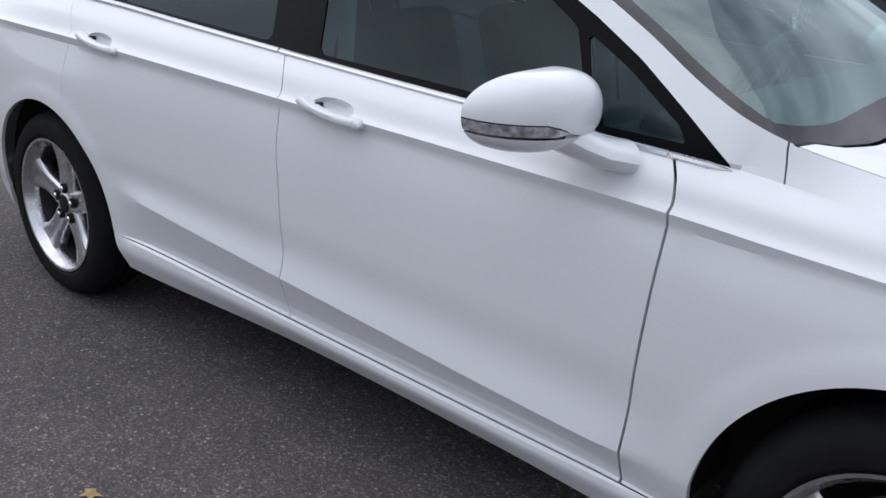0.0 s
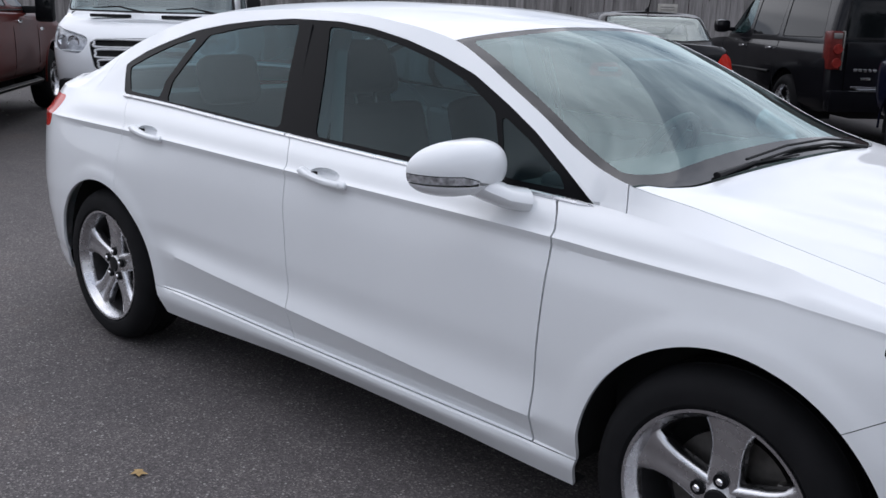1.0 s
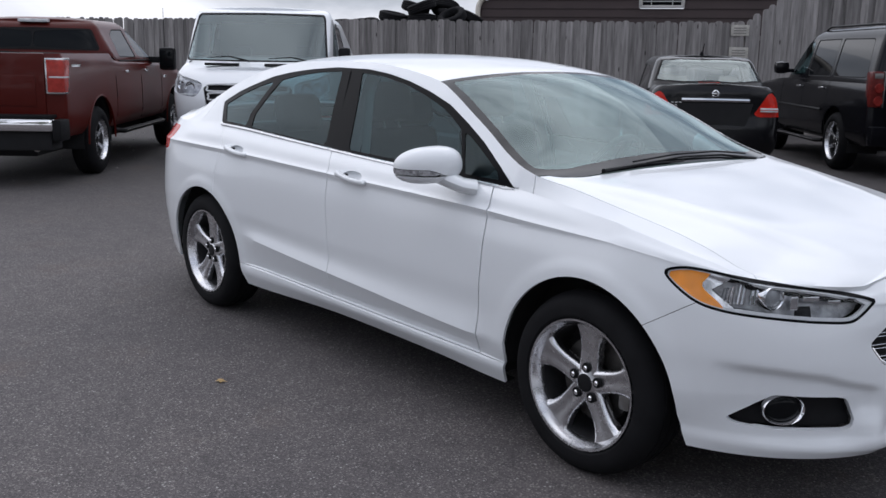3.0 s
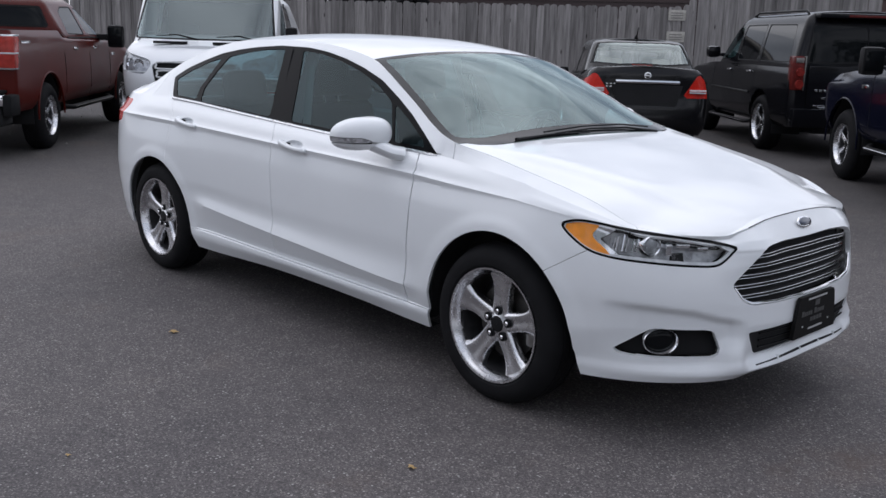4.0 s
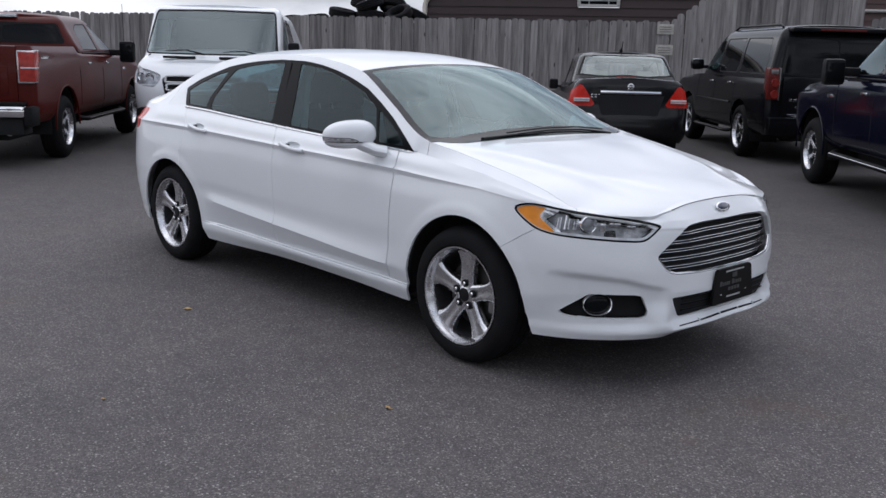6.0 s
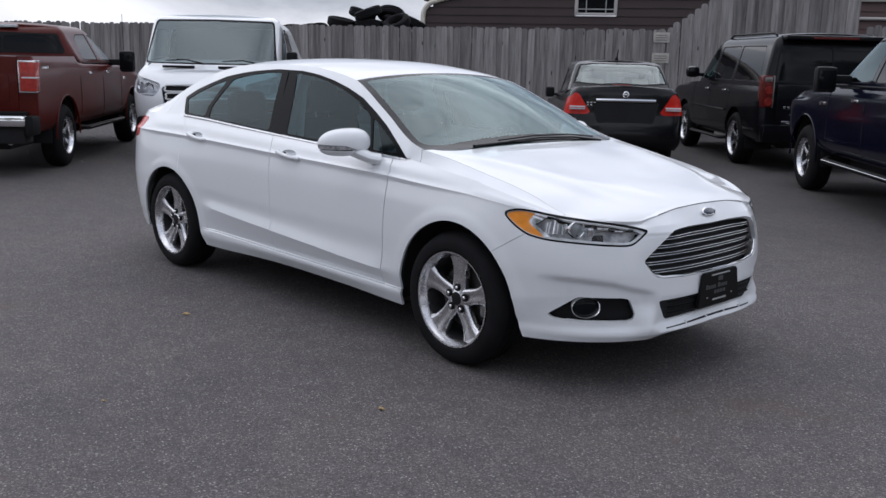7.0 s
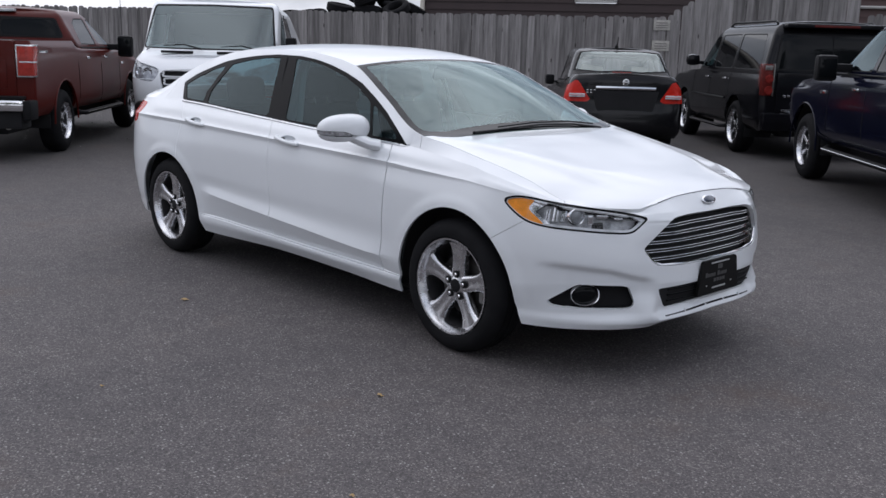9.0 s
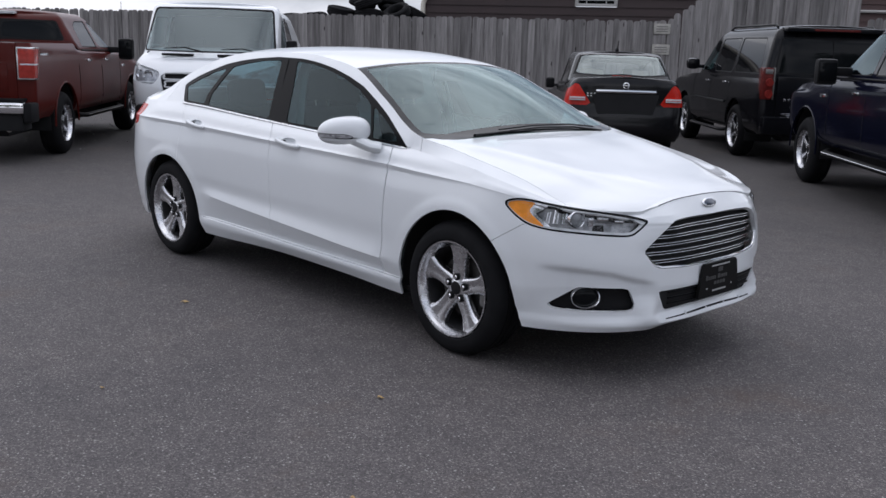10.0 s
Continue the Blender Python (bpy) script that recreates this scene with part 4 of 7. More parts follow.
            return front_x(lo_h, z0), lo_h

        for k in range(9):
            u0 = 0.315 - 0.0165 * k
            zl, zh = 0.728 + 0.0005 * k, 0.775 + 0.004 * min(k, 5)
            (xa, ha), (xb, hb) = spot(u0, zl), spot(u0 - 0.012, zh)
            bm = bmesh.new()
            tube(bm, [(xa - 0.014, sy * (ha - 0.012), zl), (xb - 0.014, sy * (hb - 0.012), zh)], 0.006, 6)
            part("reflector_flute", bm, M["reflector"] if k % 3 else M["lamp_grey"], unit)
        x0, h0 = spot(0.105, 0.768)
        place = pose(x0 - 0.010, sy * (h0 - 0.008), 0.757, 0, 0, sy * 20)
        bm = bmesh.new()
        lathe(bm, [(-0.05, 0.041), (0.0, 0.041), (0.006, 0.037), (0.0, 0.032), (-0.012, 0.031), (-0.05, 0.031)], 32, "x")
        bmesh.ops.transform(bm, matrix=place, verts=bm.verts[:])
        part("projector_ring", bm, M["chrome"], unit)
        bm = bmesh.new()
        bmesh.ops.create_uvsphere(bm, u_segments=24, v_segments=14, radius=1.0, matrix=place @ Matrix.Translation((-0.012, 0, 0)) @ Matrix.Diagonal((0.020, 0.032, 0.032, 1)))
        part("projector_lens", bm, mat("clear_projector_lens", (0.26, 0.27, 0.28), 0.05, coat=1.0, vary=0.2, vary_scale=30), unit)
        for u0, z0, w, hh in ((0.02, 0.745, 0.012, 0.022), (-0.055, 0.758, 0.026, 0.008), (-0.04, 0.779, 0.03, 0.004), (-0.16, 0.748, 0.02, 0.006)):
            x0, h0 = spot(u0, z0)
            bm = bmesh.new()
            box(bm, -0.008, 0.008, -w, w, -hh, hh, 0.003, 2, pose(x0 - 0.012, sy * (h0 - 0.010), z0, 0, 0, sy * 38))
            part("reflector_facet", bm, M["reflector"], unit)
        # fog lamp pocket
        part("fog_pocket", S.mesh(fog, side, lip=0.0, offset=-0.035), M["plastic"], car)
        fl = new("fog_lamp")
        fl.parent = car
        ax, ay, az = 0.676, sy * 0.704, 0.400
        place = pose(ax, ay, az + 0.004, 0, 0, sy * 38) @ Matrix.Diagonal((1, 1.14, 0.86, 1))
        bm = bmesh.new()
        lathe(bm, [(-0.05, 0.061), (0.0, 0.061), (0.008, 0.057), (-0.002, 0.049), (-0.03, 0.044), (-0.05, 0.044)], 36, "x")
        bmesh.ops.transform(bm, matrix=place, verts=bm.verts[:])
        part("bezel", bm, M["chrome"], fl, "chrome fog lamp ring")
        bm = bmesh.new()
        bmesh.ops.create_uvsphere(bm, u_segments=24, v_segments=12, radius=1.0, matrix=place @ Matrix.Translation((-0.012, 0, 0)) @ Matrix.Diagonal((0.012, 0.050, 0.050, 1)))
        part("lens", bm, M["dark_glass"], fl)
        # door mirror
        mir = new("door_mirror")
        mir.parent = car
        mir["label"] = "white door mirror with turn signal strip"
        # a cap over a shallow bowl, flat behind, with the outer end swept back
        ph, lo = np.linspace(-1, 1, 33) * math.pi / 2, np.linspace(0, 2 * math.pi, 49)
        pw = lambda v, e: np.sign(v) * np.abs(v) ** e  # noqa: E731
        gx = np.outer(pw(np.cos(ph), 0.75), pw(np.cos(lo), 0.75))
        gy = np.outer(pw(np.cos(ph), 0.75), pw(np.sin(lo), 0.75))
        gz = np.outer(pw(np.sin(ph), 0.85), np.ones_like(lo))
        gy = np.where(gy > 0, gy ** 0.72, gy)
        px = np.where(gx > 0, 0.086, 0.048) * gx - 0.066 * np.clip(gy, 0, 1) ** 1.5 - 0.742
        py = 0.131 * gy + (0.968 if side == 1 else 0.935)
        pz = np.where(gz > 0, 0.080 - 0.016 * np.clip(gy, 0, 1) ** 2, 0.064) * gz + (1.042 if side == 1 else 1.03) - 0.006 * gy
        nv = len(lo)
        quads = [(r * nv + c, r * nv + c + 1, (r + 1) * nv + c + 1, (r + 1) * nv + c) for r in range(len(ph) - 1) for c in range(nv - 1)]
        Q = Surface(np.stack([px, py, pz], -1).reshape(-1, 3), [])
        sig, rest = Q.split(quads, lambda x, y, z: np.where(x > -0.87, np.minimum(z - 1.011, 1.012 + 0.025 * np.clip((y - 0.955) / 0.07, 0, 1) - z), -1.0))
        cap, bowl = Q.seam(rest, lambda x, y, z: z - 1.011, 0.0011)
        sig, _ = Q.split(sig, lambda x, y, z: np.minimum(z - 1.0145, 1.0095 + 0.025 * np.clip((y - 0.955) / 0.07, 0, 1) - z))
        for nm, fs, ma, tag in (("mirror_cap", cap, P, ""), ("mirror_bowl", bowl, P, ""), ("turn_signal", sig, M["signal"], "clear turn signal strip")):
            bm = Q.mesh(fs, side, lip=0.0)
            bmesh.ops.recalc_face_normals(bm, faces=bm.faces[:])
            part(nm, bm, ma, mir, tag)
        bm = bmesh.new()
        bmesh.ops.create_uvsphere(bm, u_segments=24, v_segments=14, radius=1.0, matrix=pose(-0.755, sy * 0.955, 1.035) @ Matrix.Diagonal((0.06, 0.105, 0.04, 1)))
        part("mirror_core", bm, M["dark"], mir)
        bm = bmesh.new()
        tube(bm, [(-0.725, sy * 0.945, 1.008), (-0.70, sy * 0.91, 0.990), (-0.665, sy * 0.875, 0.970), (-0.635, sy * 0.83, 0.960)], [0.060, 0.060, 0.056, 0.058], 14, 0.55)
        part("mirror_arm", bm, P, mir)
        bm = bmesh.new()
        box(bm, -0.7835, -0.7815, sy * 0.88, sy * 1.02, 1.01, 1.08, 0.001)
        part("mirror_glass", bm, M["dark_glass"], mir)
        # wheels and their wells
        for wx in (0.0, -2.85):
            wheel(car, (wx, sy * 0.794, 0.334), side == -1, 0.334, 0.235, 0.222, (5, 0.086, 0.080, 0.168), 0.080, -3.0)
            bm = bmesh.new()
            lathe(bm, [(0.50, 0.435), (0.838, 0.420), (0.840, 0.425), (0.50, 0.44)], 60)
            for v in list(bm.verts):
                if v.co.z < -0.06:
                    bm.verts.remove(v)
            bmesh.ops.transform(bm, matrix=pose(wx, 0, 0.335) @ Matrix.Diagonal((1, sy, 1, 1)), verts=bm.verts[:])
            part("wheel_well", bm, M["dark"], car)

    # front: grille, bars, intake, plate
    part("grille_back", S.mesh(grille, both=True, lip=0.0, offset=-0.05), M["dark"], car)
    part("intake_back", S.mesh(intake, both=True, lip=0.0, offset=-0.007), M["dark"], car)
    bar_pts = [(front_x(h, 0.30) + 0.0035, h, 0.308 - 0.05 * max(0, abs(h) - 0.08)) for h in np.linspace(-0.37, 0.37, 25)]
    bm = bmesh.new()
    tube(bm, bar_pts, 0.006, 8)
    part("splitter_slot", bm, M["dark"], car)
    gh = [p for p in GRILLE if p[0] > 0]
    for k in range(5):
        for dz in (0.002, 0.0135):
            z = 0.553 + 0.0375 * k + dz
            hs = [h for h in np.linspace(0, 0.5, 200) if inside(GRILLE, np.array([h]), np.array([z]))[0] > 0.004]
            hm = max(hs)
            bm = bmesh.new()
            tube(bm, [(front_x(h, z) - 0.018, h, z) for h in np.linspace(-hm, hm, 31)], 0.0015, 6)
            part("grille_bar", bm, M["alloy"], car)
        z = 0.553 + 0.0375 * k + 0.008
        hs = [h for h in np.linspace(0, 0.5, 200) if inside(GRILLE, np.array([h]), np.array([z]))[0] > 0.004]
        bm = bmesh.new()
        tube(bm, [(front_x(h, z) - 0.034, h, z) for h in np.linspace(-max(hs), max(hs), 31)], 0.0070, 8)
        part("grille_slat", bm, M["dark"], car)
    low_edge = [(h, z) for h, z in gh if z < 0.61]
    low_edge = [(h - 0.008 * (h > 0.4), z + 0.006) for h, z in low_edge]
    bm = bmesh.new()
    chain = low_edge + [(-h, z) for h, z in reversed(low_edge)]
    tube(bm, [(front_x(h, z) - 0.004, h, z) for h, z in chain], 0.0055, 8)
    part("grille_frame", bm, M["chrome"], car, "chrome lower grille edge")
    for z in (0.365, 0.392, 0.418):
        bm = bmesh.new()
        tube(bm, [(front_x(h, z) - 0.006, h, z) for h in np.linspace(-0.36, 0.36, 21)], 0.0045, 6)
        part("intake_bar", bm, M["gloss_black"], car)
    for h in (-0.24, -0.08, 0.08, 0.24):
        bm = bmesh.new()
        box(bm, front_x(h, 0.308) - 0.01, front_x(h, 0.30) + 0.0110, h - 0.004, h + 0.004, 0.292, 0.314, 0.001)
        part("splitter_rib", bm, P, car)
    plate = new("plate_holder")
    plate.parent = car
    plate["label"] = "black dealer plate with pale lettering bars"
    bm = bmesh.new()
    slab(bm, [(-0.178, 0.362), (0.178, 0.362), (0.180, 0.375), (0.150, 0.515), (0.138, 0.526), (-0.138, 0.526), (-0.150, 0.515), (-0.180, 0.375)], 0.016, Matrix(((0, 0, 1, 0.916), (1, 0, 0, 0), (0, 1, 0, 0), (0, 0, 0, 1))))
    part("board", bm, mat("matt_black_board", (0.006, 0.006, 0.006), 0.5, vary=0.2, spec=0.15), plate)
    pale = mat("worn_grey_print", (0.06, 0.06, 0.06), 0.5, vary=0.2, vary_scale=60)
    white_print = mat("white_print", (0.40, 0.40, 0.40), 0.5, vary=0.1, vary_scale=60)
    bars = [(-0.080, 0.080, 0.508, 0.515, white_print), (-0.020, 0.020, 0.478, 0.500, pale), (-0.06, 0.06, 0.386, 0.394, white_print), (-0.115, -0.105, 0.402, 0.408, white_print), (0.105, 0.115, 0.402, 0.408, white_print)]
    bars += [(y, y + w, 0.446, 0.446 + hh, pale) for y, w, hh in ((-0.125, 0.018, 0.022), (-0.103, 0.013, 0.016), (-0.086, 0.013, 0.016), (-0.069, 0.013, 0.016), (-0.052, 0.013, 0.016), (-0.020, 0.018, 0.022), (0.002, 0.007, 0.016), (0.013, 0.014, 0.016), (0.031, 0.014, 0.016), (0.049, 0.014, 0.016))]
    bars += [(-0.050 + 0.026 * k, -0.030 + 0.026 * k, 0.418, 0.434, pale) for k in range(4)]
    for y0, y1, z0, z1, ma in bars:
        bm = bmesh.new()
        box(bm, 0.9315, 0.9335, y0, y1, z0, z1)
        part("lettering_bar", bm, ma, plate, smooth=False)
    bm = bmesh.new()
    bmesh.ops.create_uvsphere(bm, u_segments=32, v_segments=12, radius=1.0, matrix=pose(0.8405, 0, 0.800, 0, -32, 0) @ Matrix.Diagonal((0.006, 0.058, 0.024, 1)))
    part("badge", bm, M["chrome"], car, "oval chrome badge")
    bm = bmesh.new()
    bmesh.ops.create_uvsphere(bm, u_segments=32, v_segments=12, radius=1.0, matrix=pose(0.8425, 0, 0.8015, 0, -32, 0) @ Matrix.Diagonal((0.006, 0.050, 0.018, 1)))
    part("badge_face", bm, mat("dark_blue_enamel", (0.02, 0.03, 0.06), 0.2, coat=1, vary=0.1), car)

    # wipers
    for pts in (((-0.25, 0.56, 1.032), (-0.285, 0.34, 1.058), (-0.285, 0.05, 1.066), (-0.27, -0.22, 1.058)), ((-0.262, 0.02, 1.052), (-0.275, -0.25, 1.053), (-0.262, -0.50, 1.044))):
        wp = new("wiper")
        wp.parent = car
        bm = bmesh.new()
        tube(bm, pts, [0.008, 0.005, 0.004, 0.003], 8) if len(pts) == 4 else tube(bm, pts, [0.004, 0.006, 0.011], 8, 0.8)
        part("wiper_arm", bm, M["plastic"], wp)
    bm = bmesh.new()
    tube(bm, [(-0.278, -0.30, 1.066), (-0.295, 0.0, 1.078), (-0.295, 0.30, 1.075), (-0.28, 0.52, 1.055)], 0.004, 6)
    part("wiper_blade", bm, M["plastic"], car)
    # underside and cabin
    bm = bmesh.new()
    box(bm, -3.5, 0.45, -0.60, 0.60, 0.225, 0.30, 0.02)
    box(bm, -2.38, -0.45, -0.82, 0.82, 0.235, 0.32, 0.02)
    part("underbody", bm, M["dark"], car)
    bm = bmesh.new()
    box(bm, -0.42, 0.70, -0.68, 0.68, 0.30, 0.74, 0.05)
    part("engine_block", bm, M["dark"], car)
    bm = bmesh.new()
    box(bm, -3.65, -2.95, -0.60, 0.60, 0.30, 0.95, 0.05)
    part("boot_liner", bm, M["dark"], car)
    bm = bmesh.new()
    box(bm, -0.78, -0.36, -0.74, 0.74, 0.72, 0.985, 0.05, 3)
    box(bm, -0.70, -0.30, -0.70, 0.70, 0.92, 1.015, 0.03, 3)
    part("dashboard", bm, M["dash"], car)
    bm = bmesh.new()
    box(bm, -3.35, -2.72, -0.66, 0.66, 0.90, 1.035, 0.03, 2)
    part("parcel_shelf", bm, M["dash"], car)
    for sy in (1, -1):
        bm = bmesh.new()
        box(bm, -1.62, -1.08, sy * 0.37 - 0.26, sy * 0.37 + 0.26, 0.36, 0.56, 0.07, 3)
        back_m = pose(-1.60, sy * 0.37, 0.50, 0, -16, 0)
        box(bm, -0.08, 0.08, -0.25, 0.25, 0.0, 0.62, 0.06, 3, back_m)
        part("front_seat", bm, M["seat"], car)
        bm = bmesh.new()
        box(bm, -0.06, 0.06, -0.135, 0.135, 0.66, 0.86, 0.058, 5, back_m)
        part("headrest", bm, M["seat"], car)
        bm = bmesh.new()
        for dy in (-0.05, 0.05):
            tube(bm, [back_m @ Vector((0, dy, 0.58)), back_m @ Vector((0, dy, 0.70))], 0.006, 8)
        part("headrest_post", bm, M["steel"], car)
        bm = bmesh.new()
        box(bm, -0.07, 0.07, -0.135, 0.135, -0.02, 0.19, 0.069, 5, pose(-2.57, sy * 0.42, 1.05, 0, -14, 0))
        part("rear_headrest", bm, M["seat"], car)
        bm = bmesh.new()
        tube(bm, [(-1.66, sy * 0.59, 1.30), (-1.63, sy * 0.63, 1.15), (-1.60, sy * 0.67, 0.95), (-1.58, sy * 0.69, 0.75)], 0.022, 6, 0.3)
        part("seat_belt", bm, mat("grey_belt_webbing", (0.34, 0.36, 0.35), 0.8, vary=0.1), car)
        bm = bmesh.new()
        tube(bm, [(-1.72, sy * 0.53, 1.36), (-1.70, sy * 0.61, 1.18), (-1.68, sy * 0.70, 0.95), (-1.66, sy * 0.75, 0.5)], 0.04, 8, 0.6)
        part("pillar_lining", bm, M["headliner"], car)
    bm = bmesh.new()
    box(bm, -2.72, -2.2, -0.66, 0.66, 0.36, 0.56, 0.07, 3)
    box(bm, -0.09, 0.09, -0.66, 0.66, 0.0, 0.60, 0.06, 3, pose(-2.64, 0, 0.48, 0, -14, 0))
    part("rear_bench", bm, M["seat"], car)
    bm = bmesh.new()
    wm = pose(-0.92, 0.37, 0.93, 0, -62, 0)
    pts = [wm @ Vector((0.185 * math.cos(a), 0.185 * math.sin(a), 0)) for a in np.linspace(0, 2 * math.pi, 33)]
    tube(bm, pts, 0.016, 8)
    box(bm, -0.18, 0.18, -0.02, 0.02, -0.02, 0.01, 0.008, 2, wm)
    part("steering_wheel", bm, M["dash"], car)
    bm = bmesh.new()
    box(bm, -0.012, 0.012, -0.12, 0.12, -0.035, 0.035, 0.012, 2, pose(-0.99, 0, 1.32, 0, 10, 0))
    part("rear_view_mirror", bm, M["plastic"], car)
    return car


build_sedan()


# ---- the vehicles along the fence ----
def loft(xc, xr, lines, counts, crown, nf=5.0, nb=5.0, step=0.05, ends=30):
    """Half a body as a stack of outlines. Each line: front end x, height there, half width and height along the side (number or table), rear end x, height there.
    Returns the surface and its bands of faces, the last one being the top."""
    th = np.linspace(0, math.pi / 2, ends + 1)[:-1]
    xs = np.linspace(xc, xr, max(2, int((xc - xr) / step)))
    ph = np.linspace(math.pi / 2, 0, ends + 1)[1:]
    outs = []
    for xf, zf, hs, zs, xb, zb in lines:
        hs = curve(hs if isinstance(hs, list) else [(xc, hs)])
        zs = curve(zs if isinstance(zs, list) else [(xc, zs)])
        w0, w1, z0, z1 = float(hs(xc)), float(hs(xr)), float(zs(xc)), float(zs(xr))
        fx, fh = xc + (xf - xc) * np.cos(th) ** (2 / nf), w0 * np.sin(th) ** (2 / nf)
        bx, bh = xr + (xb - xr) * np.cos(ph) ** (2 / nb), w1 * np.sin(ph) ** (2 / nb)
        qf, qb = np.cos(th) ** (2 / nf), np.cos(ph) ** (2 / nb)
        outs.append(np.stack([np.r_[fx, xs, bx], np.r_[fh, hs(xs), bh], np.r_[z0 + (zf - z0) * qf, zs(xs), z1 + (zb - z1) * qb]], -1))
    rows, marks = [], []
    for i in range(len(outs) - 1):
        p1, p2 = outs[i], outs[i + 1]
        t1 = (outs[i + 1] - outs[i - 1]) / 2 if i else p2 - p1
        t2 = (outs[i + 2] - outs[i]) / 2 if i + 2 < len(outs) else p2 - p1
        ln = np.linalg.norm(p2 - p1, axis=1, keepdims=True)
        t1 = t1 / (np.linalg.norm(t1, axis=1, keepdims=True) + 1e-9) * ln
        t2 = t2 / (np.linalg.norm(t2, axis=1, keepdims=True) + 1e-9) * ln
        marks.append(len(rows))
        for j in range(counts[i]):
            t = j / counts[i]
            rows.append((2 * t ** 3 - 3 * t * t + 1) * p1 + (t ** 3 - 2 * t * t + t) * t1 + (3 * t * t - 2 * t ** 3) * p2 + (t ** 3 - t * t) * t2)
    marks.append(len(rows))
    for j in range(11):
        t = 1 - j / 10
        p = outs[-1].copy()
        p[:, 1] *= t
        p[:, 2] += crown * (1 - t ** 2.6)
        rows.append(p)
    cols = len(outs[0])
    bands = [[] for _ in marks]
    for r in range(len(rows) - 1):
        b = max(i for i, m in enumerate(marks) if m <= r)
        for c in range(cols - 1):
            a, d = r * cols + c, r * cols + c + 1
            bands[b].append((a, d, d + cols, a + cols))
    return Surface(np.array(rows).reshape(-1, 3), []), bands


def arch_cut(xc, rx, zc, rz):
    return lambda x, y, z: (np.hypot((x - xc) / rx, np.where(z < zc, 0, (z - zc) / rz)) - 1) * rx


def chunk(parent, name, ma, x0, x1, y0, y1, z0, z1, bevel=0.01, label="", m=None):
    bm = bmesh.new()
    box(bm, min(x0, x1), max(x0, x1), min(y0, y1), max(y0, y1), z0, z1, min(bevel, 0.45 * min(abs(x1 - x0), abs(y1 - y0), z1 - z0)), 2, m)
    return part(name, bm, ma, parent, label)


def bar(parent, name, ma, pts, r, seg=8, flat=1.0, label=""):
    bm = bmesh.new()
    tube(bm, pts, r, seg, flat)
    return part(name, bm, ma, parent, label)


def panes_from(S, faces, cuts, parent, P, shell_name, lip=0.02, sides=True):
    """Cuts window openings out of a cab: each cut is (kind, polygon, material). Panes lie 4 mm inside; a black rim stands round each."""
    for kind, poly, ma in cuts:
        if kind == "side":
            f = lambda x, y, z, poly=poly: np.where(y > 0.55, inside(poly, x, z), -1.0)  # noqa: E731
        else:
            lo, hi = (poly[1], 99) if kind == "front" else (-99, poly[1])
            shape = poly[0]
            f = lambda x, y, z, shape=shape, lo=lo, hi=hi: np.where((x > lo) & (x < hi), inside(shape, y, z), -1.0)  # noqa: E731
        hole, faces = S.split(faces, f)
        if kind == "side":
            core, rim = S.split(hole, lambda x, y, z: f(x, y, z) - 0.014)
            for s in (1, -1):
                part("window_pane", S.mesh(core, s, lip=0.0, offset=-0.006), ma, parent).visible_shadow = False
                part("window_seal", S.mesh(rim, s, lip=0.012, offset=-0.002), M["plastic"], parent)
        else:
            core, rim = S.split(hole, lambda x, y, z: f(x, y, z) - 0.022)
            part("windscreen" if kind == "front" else "rear_window", S.mesh(core, both=True, lip=0.0, offset=-0.006), ma, parent).visible_shadow = False
            part("window_seal", S.mesh(rim, both=True, lip=0.012, offset=-0.002), M["plastic"], parent)
    part(shell_name, S.mesh(faces, both=True, lip=lip), P, parent)


def wells(parent, xs, r, z, h):
    for x in xs:
        for s in (1, -1):
            bm = bmesh.new()
            lathe(bm, [(h - 0.42, r), (h - 0.02, r - 0.01), (h - 0.018, r), (h - 0.42, r + 0.01)], 40)
            for v in list(bm.verts):
                if v.co.z < -0.15:
                    bm.verts.remove(v)
            bmesh.ops.transform(bm, matrix=pose(x, 0, z) @ Matrix.Diagonal((1, s, 1, 1)), verts=bm.verts[:])
            part("wheel_well", bm, M["dark"], parent)


def cabin(parent, x0, x1, h, z0, zt, rows, tone):
    """Floor, seats and headrests, seen darkly through the panes."""
    chunk(parent, "cabin_floor", M["dark"], x0, x1, -h, h, z0 - 0.1, z0, 0.02)
    for x in rows:
        for s in (1, -1):
            chunk(parent, "seat_back", tone, x - 0.09, x + 0.07, s * h * 0.5 - 0.24, s * h * 0.5 + 0.24, z0, zt - 0.30, 0.06)
            chunk(parent, "headrest", tone, x - 0.07, x + 0.04, s * h * 0.5 - 0.13, s * h * 0.5 + 0.13, zt - 0.26, zt - 0.08, 0.05)


def seam_line(parent, pts, r=0.003):
    bar(parent, "panel_gap", M["dark"], pts, r, 5)


TRUCK_RED = mat("pink_red_lens", (0.38, 0.04, 0.03), 0.22, coat=0.3, spec=0.3, vary=0.25, vary_scale=18)


